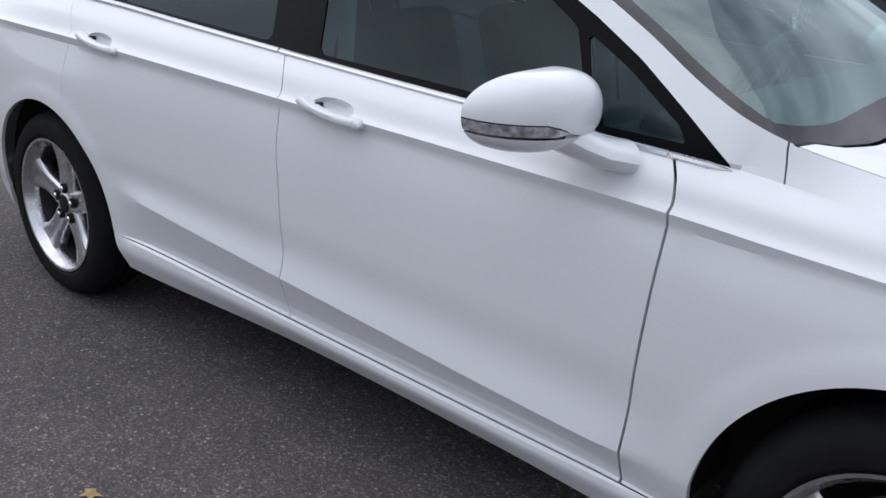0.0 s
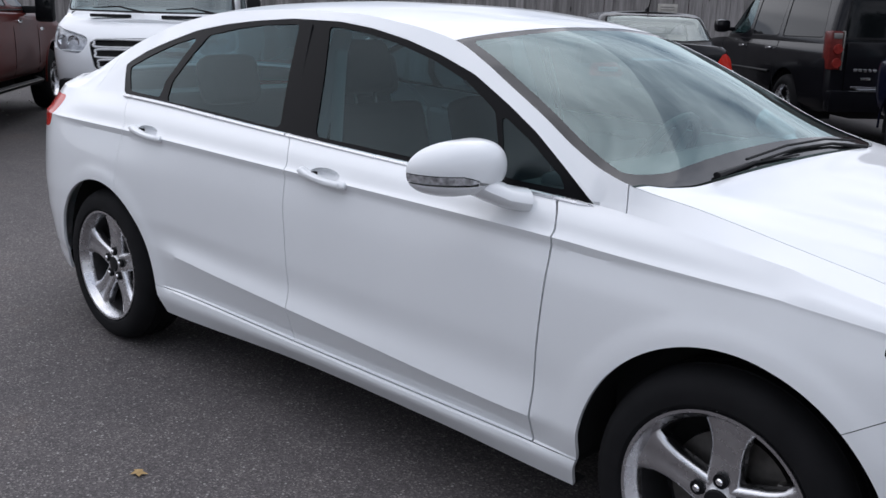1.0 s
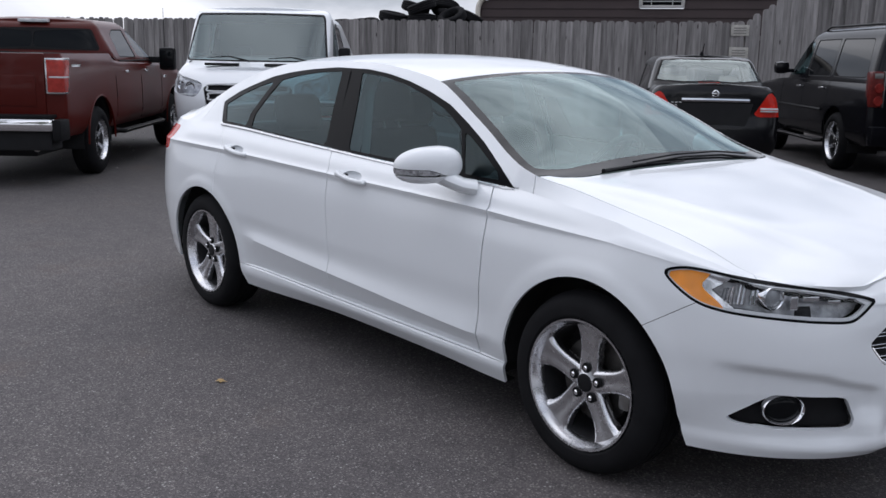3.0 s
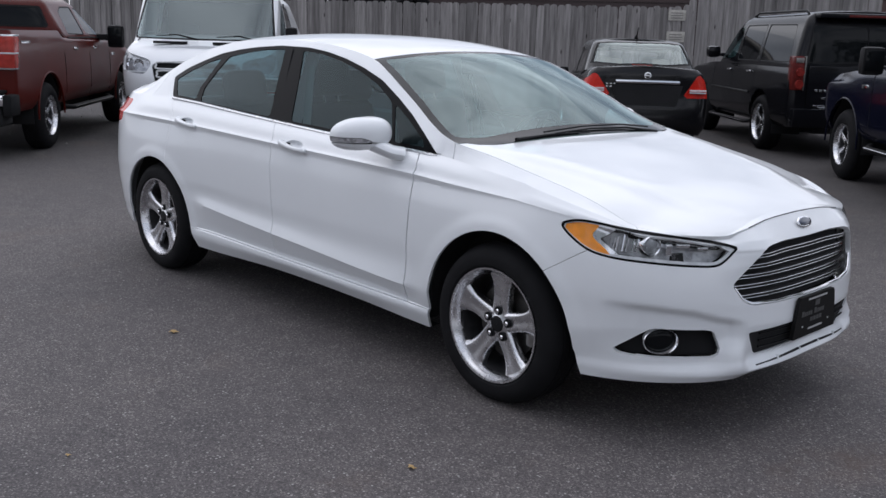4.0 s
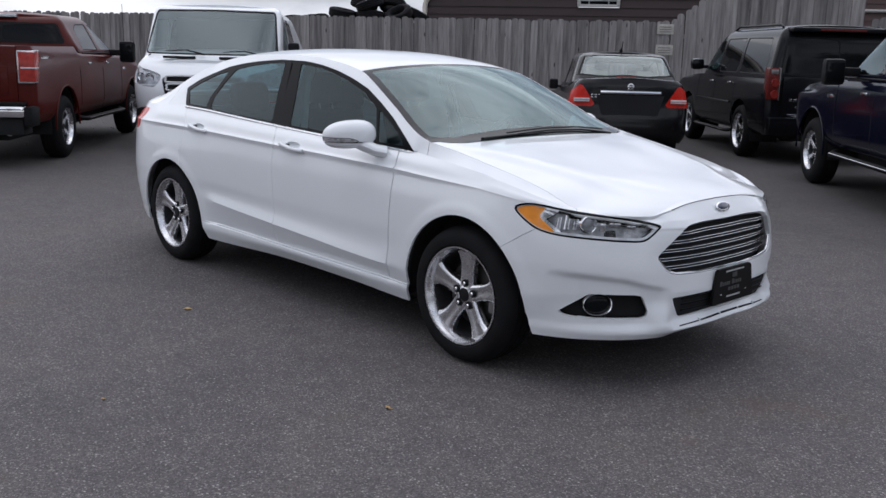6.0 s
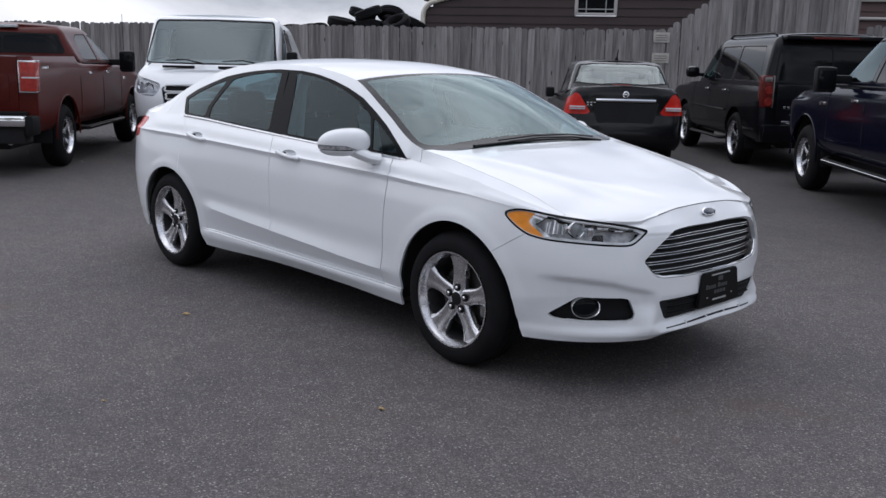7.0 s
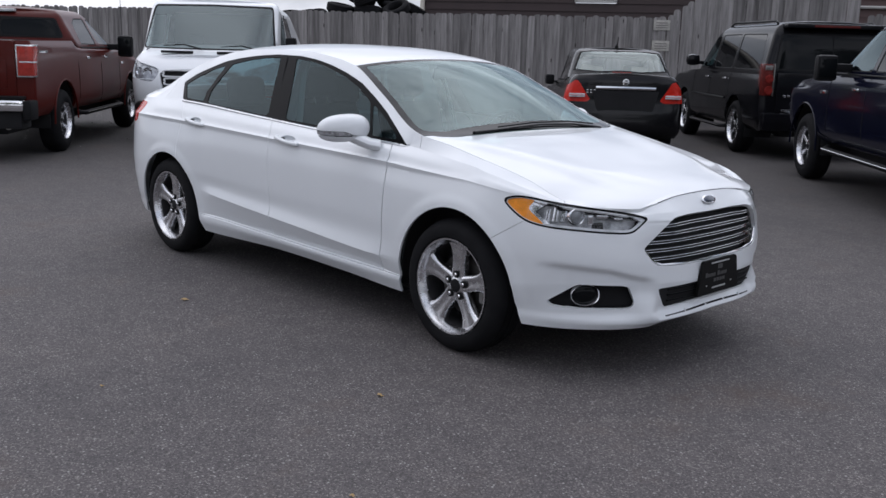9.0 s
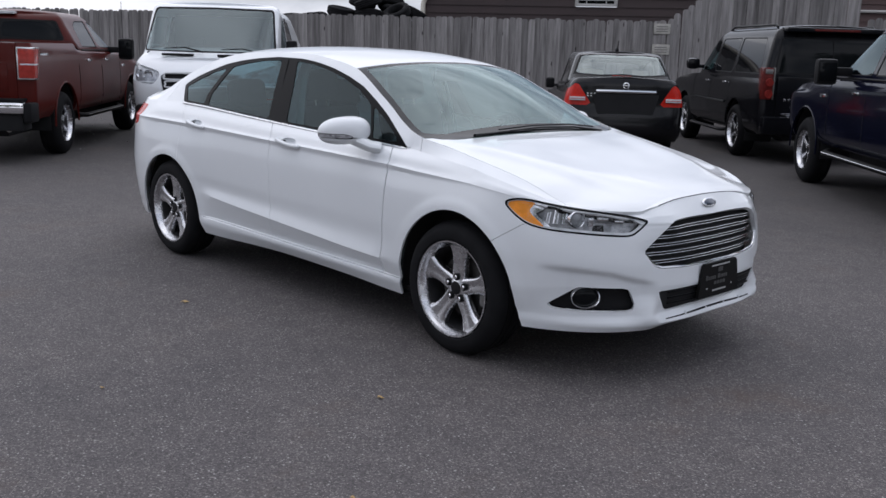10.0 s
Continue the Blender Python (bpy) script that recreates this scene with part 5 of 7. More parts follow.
def build_pickup(name, label, P, place, cab=0.0, lift=0.0, roof=0.0, mirror=(1.22, 1.50)):
    car = thing(name, label, "truck", place)
    sill = 0.25 * lift
    zs_top = [(-1.1, 1.33 + lift), (0.6, 1.33 + lift), (0.7, 1.30 + 0.5 * lift), (1.0, 1.295 + sill), (2.9, 1.27 + sill), (3.4, 1.25 + 0.5 * lift), (4.2, 1.18 + 0.3 * lift)]
    S, B = loft(4.1, -1.05, [
        (4.42, 0.55, 0.93, 0.52, -1.16, 0.55),
        (4.58, 0.66, 0.985, 0.62, -1.19, 0.64),
        (4.62, 0.85, 1.0, 0.90, -1.20, 0.90),
        (4.60, 1.02, 0.995, 1.08, -1.20, 1.10),
        (4.56, 1.10, [(4.2, 0.95), (2.9, 0.985), (-1.1, 0.985)], [(-1.1, 1.25 + lift), (2.8, 1.20 + 0.6 * lift), (4.2, 1.10 + 0.3 * lift)], -1.20, 1.25 + lift),
        (4.48, 1.14, [(4.2, 0.90), (2.9, 0.94), (0.7, 0.94), (-1.1, 0.95)], zs_top, -1.18, 1.33 + lift)], [3, 5, 4, 4, 3], 0.03, 4.2, 9.0)
    faces = sum(B[:-1], [])
    for xa in (0.0, 3.68):
        faces, _ = S.split(faces, arch_cut(xa, 0.50, 0.42, 0.50))
    bed, hood = S.split(B[-1], lambda x, y, z: 0.62 - x)
    part("body", S.mesh(faces + hood, both=True, lip=0.03), P, car)
    part("bed_liner", S.mesh(bed, both=True, lip=0.0, offset=-0.03), M["plastic"], car)
    C, K = loft(1.85 + cab, 0.9, [
        (3.10 + cab, 1.28 + sill, 0.955, 1.27 + sill, 0.63, 1.32 + lift), (2.98 + cab, 1.34 + sill, 0.945, 1.34 + sill, 0.635, 1.38 + lift), (2.35 + cab, 1.70 + roof, 0.80, 1.72 + roof, 0.70, 1.74 + roof), (2.12 + cab, 1.80 + roof, 0.74, 1.83 + roof, 0.74, 1.82 + roof), (1.95 + cab, 1.84 + roof, 0.66, 1.885 + roof, 0.80, 1.86 + roof)], [2, 10, 4, 3], 0.03, 5.0, 7.0)
    screen_poly = smooth_poly([(-0.02, 1.30 + lift), (0.78, 1.32 + lift), (0.84, 1.36 + lift), (0.72, 1.72 + roof), (0.6, 1.77 + roof), (-0.02, 1.79 + roof)], 2)
    rear_poly = [(-0.02, 1.36 + lift), (0.80, 1.36 + lift), (0.815, 1.39 + lift), (0.715, 1.75 + roof), (0.69, 1.775 + roof), (-0.02, 1.785 + roof)]
    cuts = [("front", (screen_poly, 2.0), M["screen_glass"]), ("back", (rear_poly, 0.85), M["dark_glass"]),
            ("side", [(1.86, 1.335 + sill), (2.72 + cab, 1.325 + sill), (2.62 + cab, 1.41 + sill), (2.28 + cab, 1.68 + roof), (2.10 + cab, 1.775 + roof), (1.86, 1.795 + roof)], M["dark_glass"] if lift else M["side_glass"]),
            ("side", [(1.02, 1.345 + sill), (1.78, 1.335 + sill), (1.78, 1.795 + roof), (1.30, 1.785 + roof), (1.12, 1.72 + roof)], M["dark_glass"])]
    panes_from(C, sum(K, []), cuts, car, P, "cab")
    cabin(car, 0.9, 2.9, 0.85, 0.8, 1.55, (1.2, 2.0), M["seat"])
    chunk(car, "underbody", M["dark"], -1.0, 4.3, -0.60, 0.60, 0.30, 0.62, 0.03)
    wells(car, (0.0, 3.68), 0.52, 0.42, 0.96)
    for xa in (0.0, 3.68):
        for s in (1, -1):
            wheel(car, (xa, s * 0.86, 0.40), s == 1, 0.40, 0.235, 0.27, (6, 0.06, 0.05, 0.075), 0.075, brake=False)
            pts = [(xa + 0.505 * math.cos(a), s * 0.998, 0.42 + 0.505 * math.sin(a)) for a in np.linspace(-0.05, math.pi + 0.05, 22)]
            bar(car, "arch_lip", P, pts, 0.012, 6)
    # tail: gate, lamps, bumper
    gate = chunk(car, "tailgate", P, -1.215, -1.17, -0.80, 0.80, 0.74, 1.33 + lift, 0.015)
    chunk(gate, "tailgate_panel", P, -1.222, -1.214, -0.70, 0.70, 0.86, 1.18, 0.004)
    chunk(gate, "tailgate_handle", M["plastic"], -1.236, -1.213, -0.14, 0.14, 1.19 + lift, 1.26 + lift, 0.008)
    for s in (1, -1):
        lamp = chunk(car, "tail_lamp", TRUCK_RED, -1.229, -1.03, s * 0.826, s * 1.011, 0.965 + 0.5 * lift, 1.275 + 0.9 * lift, 0.015, "red tail lamp with pale centre")
        back = chunk(lamp, "reverse_lamp", M["clear_lens"], -1.232, -1.08, s * 0.85, s * 1.0125, 1.10 + 0.7 * lift, 1.118 + 0.7 * lift, 0.004)
        rim = chunk(lamp, "lamp_rim", M["alloy"], -1.2235, -1.012, s * 0.810, s * 1.0075, 0.948 + 0.5 * lift, 1.292 + 0.9 * lift, 0.012)
        for ob in (lamp, rim):
            for v in ob.data.vertices:  # the lamp narrows towards its foot
                if v.co.x > -1.12 and v.co.z < 1.12:
                    v.co.x -= 0.07
        # mirror, handles, steps
        mir = chunk(car, "door_mirror", M["plastic"], 2.42, 2.56, s * 1.09, s * 1.32, mirror[0], mirror[1], 0.05, "large black towing mirror")
        chunk(mir, "mirror_arm", M["plastic"], 2.44, 2.54, s * 0.93, s * 1.14, mirror[0] + 0.10, mirror[0] + 0.19, 0.02)
        # near-black colour here stands in for a dark reflection in the mirror
        chunk(mir, "mirror_glass", M["dark_glass"], 2.416, 2.421, s * 1.115, s * 1.295, mirror[0] + 0.04, mirror[1] - 0.04, 0.002)
        for hx in (1.05, 2.0):
            chunk(car, "door_handle", M["chrome"], hx, hx + 0.17, s * 0.99, s * 1.018, 1.13 + 0.5 * lift, 1.165 + 0.5 * lift, 0.01)
        bar(car, "side_step", M["plastic"], [(0.75, s * 0.92, 0.46), (0.85, s * 1.0, 0.44), (2.85, s * 1.0, 0.44), (2.95, s * 0.92, 0.46)], 0.045, 10, 0.7)
        bar(car, "step_trim", M["steel"] if lift else M["chrome"], [(0.86, s * 1.045, 0.452), (2.84, s * 1.045, 0.452)], 0.005, 6)
        for gx in (0.66, 1.83, 2.92):
            seam_line(car, [(gx, s * 0.965, 0.56), (gx, s * 0.9985, 0.68), (gx, s * 1.0025, 0.90), (gx, s * 0.9985, 1.06), (gx, s * 0.989, 1.19), (gx - 0.02, s * 0.957, 1.27 + 0.7 * lift)])
        bar(car, "belt_seal", M["plastic"], [(x, s * 0.952, 1.30 + sill) for x in np.linspace(0.95, 2.85, 8)], 0.012, 6)
        chunk(car, "headlamp", M["lamp_grey"], 4.26, 4.46, s * 0.64, s * 0.885, 0.86, 1.08, 0.03)
        chunk(car, "fender_badge", M["chrome"], 3.02, 3.20, s * 0.99, s * 1.008, 1.06, 1.10, 0.004)
        chunk(car, "bed_decal", M["alloy"], -0.92, -0.62, s * 0.985, s * 0.9905, 1.175 + lift, 1.215 + lift, 0.002)
    bump = chunk(car, "rear_bumper", M["chrome"], -1.40, -1.20, -0.92, 0.92, 0.56 + 0.5 * lift, 0.70 + 0.5 * lift, 0.045, "chrome step bumper")
    # added dark block that stands in for the shade under the bumper
    chunk(bump, "valance", M["dark"], -1.33, -1.02, -0.88, 0.88, 0.40, 0.60, 0.02)
    chunk(bump, "step_pad", M["plastic"], -1.405, -1.2, -0.90, 0.90, 0.70 + 0.5 * lift, 0.735 + 0.5 * lift, 0.01)
    chunk(bump, "corner_cap", M["plastic"], -1.39, -1.1, -1.0, -0.90, 0.50, 0.73, 0.03)
    chunk(bump, "corner_cap", M["plastic"], -1.39, -1.1, 0.90, 1.0, 0.50, 0.73, 0.03)
    chunk(car, "front_bumper", M["chrome"], 4.48, 4.68, -0.78, 0.78, 0.48, 0.74, 0.05)
    chunk(car, "grille", M["plastic"], 4.55, 4.64, -0.66, 0.66, 0.80, 1.08, 0.03)
    chunk(car, "brake_light", M["clear_lens"], 0.70, 0.80, -0.18, 0.18, 1.845 + roof, 1.885 + roof, 0.01, "pale high brake lamp")
    bar(car, "antenna", M["plastic"], [(3.85, -0.84, 1.15), (3.83, -0.84, 2.1)], 0.004, 6)
    bar(car, "exhaust", M["steel"], [(-1.0, -0.6, 0.42), (-1.28, -0.7, 0.42)], 0.04, 12)
    chunk(car, "tow_hitch", M["dark"], -1.42, -1.0, -0.06, 0.06, 0.40, 0.50, 0.01)
    return car


LAMP_RED = mat("dull_red_lens", (0.20, 0.022, 0.018), 0.25, coat=0.1, spec=0.15, vary=0.3, vary_scale=30)
DEEP_RED = mat("deep_red_lens", (0.11, 0.016, 0.014), 0.2, coat=0.15, spec=0.2, vary=0.2, vary_scale=20)


def build_suv(place):
    P = M["black"]
    car = thing("black_suv", "glossy black full-size SUV parked facing the wooden fence", "car", place)
    S, B = loft(3.5, -0.95, [
        (3.80, 0.42, 0.92, 0.40, -1.10, 0.42), (3.92, 0.55, 0.985, 0.52, -1.16, 0.55), (3.95, 0.80, 1.0, 0.85, -1.16, 0.90), (3.92, 1.0, 0.985, 1.08, -1.15, 1.08), (3.82, 1.10, [(3.6, 0.88), (2.4, 0.95), (-1.0, 0.95)], [(3.6, 1.12), (2.3, 1.20), (-1.0, 1.22)], -1.14, 1.22)], [3, 5, 5, 4], 0.04, 5.0, 8.0)
    faces = sum(B[:-1], [])
    for xa in (0.0, 2.946):
        faces, _ = S.split(faces, arch_cut(xa, 0.46, 0.41, 0.46))
    part("body", S.mesh(faces + B[-1], both=True, lip=0.03), P, car)
    C, K = loft(1.4, -0.85, [
        (2.70, 1.20, 0.955, 1.20, -1.14, 1.21), (2.62, 1.25, 0.945, 1.26, -1.14, 1.26), (1.98, 1.71, 0.83, 1.74, -1.07, 1.75), (1.72, 1.84, 0.77, 1.87, -1.0, 1.87), (1.5, 1.89, 0.66, 1.94, -0.94, 1.93)], [2, 10, 4, 3], 0.03, 5.0, 7.0)
    cuts = [("front", ([(-0.02, 1.24), (0.80, 1.26), (0.68, 1.70), (-0.02, 1.75)], 1.6), M["screen_glass"]),
            ("back", ([(-0.02, 1.27), (0.80, 1.27), (0.82, 1.30), (0.74, 1.76), (0.70, 1.79), (-0.02, 1.80)], -0.8), M["dark_glass"]),
            ("side", [(1.42, 1.255), (2.30, 1.245), (2.20, 1.34), (1.86, 1.65), (1.70, 1.76), (1.42, 1.785)], M["side_glass"]),
            ("side", [(0.42, 1.26), (1.34, 1.255), (1.34, 1.785), (0.42, 1.79)], M["dark_glass"]),
            ("side", [(-0.88, 1.27), (0.30, 1.26), (0.34, 1.79), (-0.74, 1.78)], M["dark_glass"])]
    panes_from(C, sum(K, []), cuts, car, P, "cabin_shell")
    cabin(car, -0.9, 2.5, 0.85, 0.75, 1.5, (0.6, 1.5), M["seat"])
    chunk(car, "underbody", M["dark"], -0.95, 3.6, -0.55, 0.55, 0.32, 0.52, 0.03)
    wells(car, (0.0, 2.946), 0.47, 0.41, 0.96)
    for xa in (0.0, 2.946):
        for s in (1, -1):
            wheel(car, (xa, s * 0.86, 0.395), s == 1, 0.395, 0.26, 0.27, (6, 0.06, 0.045, 0.07), 0.085, brake=False)
    for s in (1, -1):
        lamp = chunk(car, "tail_lamp", DEEP_RED, -1.172, -0.98, s * 0.835, s * 0.99, 0.91, 1.36, 0.03, "tall deep red tail lamp")
        chunk(lamp, "lamp_rim", M["steel"], -1.178, -1.1, s * 0.82, s * 0.836, 0.91, 1.36, 0.004)
        chunk(lamp, "reverse_lamp", M["steel"], -1.176, -1.10, s * 0.85, s * 0.96, 1.27, 1.335, 0.006)
        for z in (1.15, 0.99):
            bm = bmesh.new()
            lathe(bm, [(-1.185, 0.004), (-1.185, 0.055), (-1.17, 0.062), (-1.16, 0.004)], 20, "x")
            bmesh.ops.transform(bm, matrix=pose(0, s * 0.89, z), verts=bm.verts[:])
            part("lamp_disc", bm, LAMP_RED, lamp, "round red lamp")
        mir = chunk(car, "door_mirror", P, 2.00, 2.18, s * 1.0, s * 1.23, 1.27, 1.46, 0.075, "black door mirror")
        chunk(mir, "mirror_arm", P, 2.04, 2.14, s * 0.92, s * 1.05, 1.29, 1.35, 0.02)
        for hx in (0.50, 1.46):
            chunk(car, "door_handle", M["chrome"], hx, hx + 0.17, s * 0.985, s * 1.012, 1.09, 1.12, 0.01)
        bar(car, "roof_rail", M["gloss_black"], [(-0.75, s * 0.70, 1.93), (-0.68, s * 0.70, 1.962), (1.2, s * 0.70, 1.972), (1.4, s * 0.70, 1.92)], 0.016, 8)
        bar(car, "side_moulding", M["gloss_black"], [(x, s * 1.004, 0.80) for x in np.linspace(0.50, 2.42, 6)], 0.018, 6)
        bar(car, "side_step", M["plastic"], [(0.52, s * 0.93, 0.36), (0.6, s * 1.0, 0.35), (2.3, s * 1.0, 0.35), (2.4, s * 0.93, 0.36)], 0.04, 8, 0.7)
        bar(car, "step_trim", M["chrome"], [(0.62, s * 1.042, 0.36), (2.28, s * 1.042, 0.36)], 0.007, 6)
        for gx in (0.36, 1.38, 2.38):
            seam_line(car, [(gx, s * 0.975, 0.50), (gx, s * 1.001, 0.70), (gx, s * 1.0025, 0.88), (gx, s * 0.989, 1.08), (gx, s * 0.957, 1.20)])
        chunk(car, "headlamp", M["clear_lens"], 3.66, 3.90, s * 0.62, s * 0.93, 0.84, 1.02, 0.03)
    gate = chunk(car, "liftgate", P, -1.185, -1.15, -0.78, 0.78, 0.62, 1.24, 0.02)
    chunk(gate, "gate_trim", M["chrome"], -1.205, -1.18, -0.70, 0.70, 0.695, 0.725, 0.006, "chrome liftgate strip")
    for y0, y1 in ((0.40, 0.44), (0.46, 0.50), (0.52, 0.56), (0.58, 0.62), (0.64, 0.68)):
        chunk(gate, "lettering_bar", M["alloy"], -1.192, -1.184, y0, y1, 0.895, 0.93, 0.002)
    chunk(gate, "gate_badge", M["alloy"], -1.192, -1.184, 0.46, 0.58, 0.80, 0.83, 0.002)
    chunk(car, "spoiler", P, -1.16, -0.90, -0.70, 0.70, 1.86, 1.925, 0.02)
    chunk(car, "brake_light", DEEP_RED, -1.168, -1.155, -0.32, 0.32, 1.875, 1.905, 0.004)
    chunk(car, "rear_bumper", P, -1.27, -1.10, -0.97, 0.97, 0.42, 0.68, 0.04)
    chunk(car, "bumper_strip", M["chrome"], -1.275, -1.2, -0.62, 0.62, 0.665, 0.685, 0.006)
    chunk(car, "front_bumper", P, 3.80, 4.02, -0.94, 0.94, 0.42, 0.72, 0.05)
    return car


def build_hatch_sedan(place):
    P = M["charcoal"]
    car = thing("charcoal_compact_sedan", "charcoal grey compact sedan parked nose to the fence", "car", place)
    deck = [(-0.8, 1.125), (-0.4, 1.135), (0.1, 1.10), (1.8, 1.0), (2.4, 0.97), (3.0, 0.86)]
    S, B = loft(3.0, -0.62, [
        (3.35, 0.26, 0.78, 0.24, -0.86, 0.27), (3.46, 0.40, 0.835, 0.36, -0.95, 0.36), (3.48, 0.55, 0.845, 0.60, -0.96, 0.55), (3.42, 0.70, 0.842, 0.82, -0.91, 0.80), (3.30, 0.76, [(3.0, 0.74), (2.0, 0.79), (-0.6, 0.77)], [(3.0, 0.80), (2.0, 0.93), (-0.6, 1.06)], -0.90, 1.06), (3.1, 0.80, [(3.0, 0.70), (-0.6, 0.70)], deck, -0.87, 1.135)], [3, 5, 5, 4, 3], 0.03, 3.2, 4.0)
    faces = sum(B[:-1], [])
    for xa in (0.0, 2.6):
        faces, _ = S.split(faces, arch_cut(xa, 0.355, 0.31, 0.355))
    low, up = S.split(faces, lambda x, y, z: np.where(x < -0.45, 0.60 - z, -1.0))
    lamp, up = S.split(up, lambda x, y, z: np.where(x < -0.52, inside([(0.665, 1.05), (0.71, 1.06), (0.80, 0.98), (1.0, 0.86), (1.0, 0.76), (0.47, 0.76), (0.50, 0.80)], y + 0.0 * x, z), -1.0))
    part("body", S.mesh(up + B[-1], both=True, lip=0.02), P, car)
    part("rear_bumper", S.mesh(low, both=True, lip=0.02), P, car)
    for s in (1, -1):
        tl = part("tail_lamp", S.mesh(lamp, s, lip=0.02, offset=0.004), M["red_lens"], car, "bright red tail lamp with pale stripe")
        chunk(tl, "reverse_lamp", M["clear_lens"], -0.915, -0.80, s * 0.57, s * 0.79, 0.825, 0.875, 0.004)
        chunk(tl, "lamp_divider", M["red_lens"], -0.918, -0.80, s * 0.56, s * 0.79, 0.846, 0.854, 0.002)
    C, K = loft(1.1, 0.25, [
        (2.25, 0.97, 0.79, 0.96, -0.46, 1.13), (2.15, 1.0, 0.785, 1.0, -0.43, 1.145), (1.55, 1.33, 0.66, 1.41, -0.12, 1.42), (1.35, 1.41, 0.60, 1.48, 0.05, 1.485), (1.2, 1.44, 0.50, 1.505, 0.15, 1.50)], [2, 10, 4, 3], 0.02, 4.0, 5.0)
    pale = glass("pale_glass", (0.80, 0.82, 0.82), 0.0, 1.5)
    hazy = glass("pale_rear_glass", (0.74, 0.78, 0.78), 0.0, 2.5, (0.9, 1.0, 0.98))
    cuts = [("front", ([(-0.02, 1.0), (0.68, 1.02), (0.56, 1.34), (-0.02, 1.40)], 1.3), pale),
            ("back", (smooth_poly([(-0.05, 1.18), (0.65, 1.18), (0.69, 1.20), (0.595, 1.445), (0.56, 1.475), (-0.05, 1.485)], 2), 0.02), hazy),
            ("side", [(1.02, 1.01), (1.95, 1.0), (1.62, 1.24), (1.35, 1.36), (1.02, 1.40)], pale),
            ("side", [(0.10, 1.04), (0.96, 1.015), (0.96, 1.40), (0.45, 1.37), (0.2, 1.24)], pale)]
    panes_from(C, sum(K, []), cuts, car, P, "cabin_shell")
    tan = mat("beige_seat_cloth", (0.45, 0.42, 0.37), 0.85, vary=0.1, vary_scale=8)
    cabin(car, -0.3, 1.9, 0.68, 0.6, 1.33, (0.12, 1.05), tan)
    chunk(car, "parcel_shelf", tan, -0.42, 0.05, -0.6, 0.6, 1.05, 1.145, 0.02)
    chunk(car, "underbody", M["dark"], -0.75, 3.1, -0.5, 0.5, 0.20, 0.40, 0.03)
    wells(car, (0.0, 2.6), 0.36, 0.31, 0.81)
    for xa in (0.0, 2.6):
        for s in (1, -1):
            wheel(car, (xa, s * 0.735, 0.305), s == 1, 0.305, 0.19, 0.19, (7, 0.05, 0.04, 0.05), 0.07, brake=False)
    for s in (1, -1):
        mir = chunk(car, "door_mirror", M["plastic"], 1.50, 1.63, s * 0.84, s * 0.985, 0.90, 1.07, 0.04, "black door mirror")
        chunk(mir, "mirror_arm", M["plastic"], 1.52, 1.61, s * 0.78, s * 0.88, 0.93, 0.97, 0.015)
    bar(car, "chrome_garnish", M["chrome"], [(-0.915, 0.42, 0.963), (-0.93, 0.2, 0.965), (-0.935, 0.0, 0.965), (-0.93, -0.2, 0.965), (-0.915, -0.42, 0.963)], 0.032, 8, 0.9, "chrome strip over the plate")
    bm = bmesh.new()
    lathe(bm, [(-0.935, 0.030), (-0.942, 0.036), (-0.935, 0.045), (-0.925, 0.04), (-0.925, 0.03)], 24, "x")
    box(bm, -0.942, -0.928, -0.05, 0.05, -0.009, 0.009, 0.003)
    bmesh.ops.transform(bm, matrix=pose(0.025, 0, 1.045), verts=bm.verts[:])
    part("badge", bm, M["chrome"], car, "round chrome badge")
    bm = bmesh.new()
    slab(bm, [(-0.47, 0.925), (0.47, 0.925), (0.40, 0.66), (0.37, 0.635), (-0.37, 0.635), (-0.40, 0.66)], 0.02, Matrix(((0, 0, -1, -0.922), (-1, 0, 0, 0), (0, 1, 0, 0), (0, 0, 0, 1))))
    part("plate_recess", bm, M["dark"], car)
    for z in (0.925, 0.89):
        for k in range(3):
            chunk(car, "lettering_bar", M["alloy"], -0.915, -0.90, 0.42 + 0.05 * k, 0.45 + 0.05 * k, z - 0.009, z + 0.009, 0.002)
    bar(car, "bumper_gap", M["dark"], [(-0.925, y, 0.602) for y in np.linspace(-0.6, 0.6, 9)], 0.004, 5)
    bar(car, "antenna", M["plastic"], [(0.30, 0.0, 1.51), (0.16, 0.0, 1.68)], [0.011, 0.005], 6)
    bar(car, "antenna_foot", M["plastic"], [(0.33, 0.0, 1.535), (0.29, 0.0, 1.565)], [0.03, 0.015], 8)
    chunk(car, "brake_light", M["red_lens"], -0.40, -0.36, -0.14, 0.14, 1.148, 1.175, 0.005)
    return car


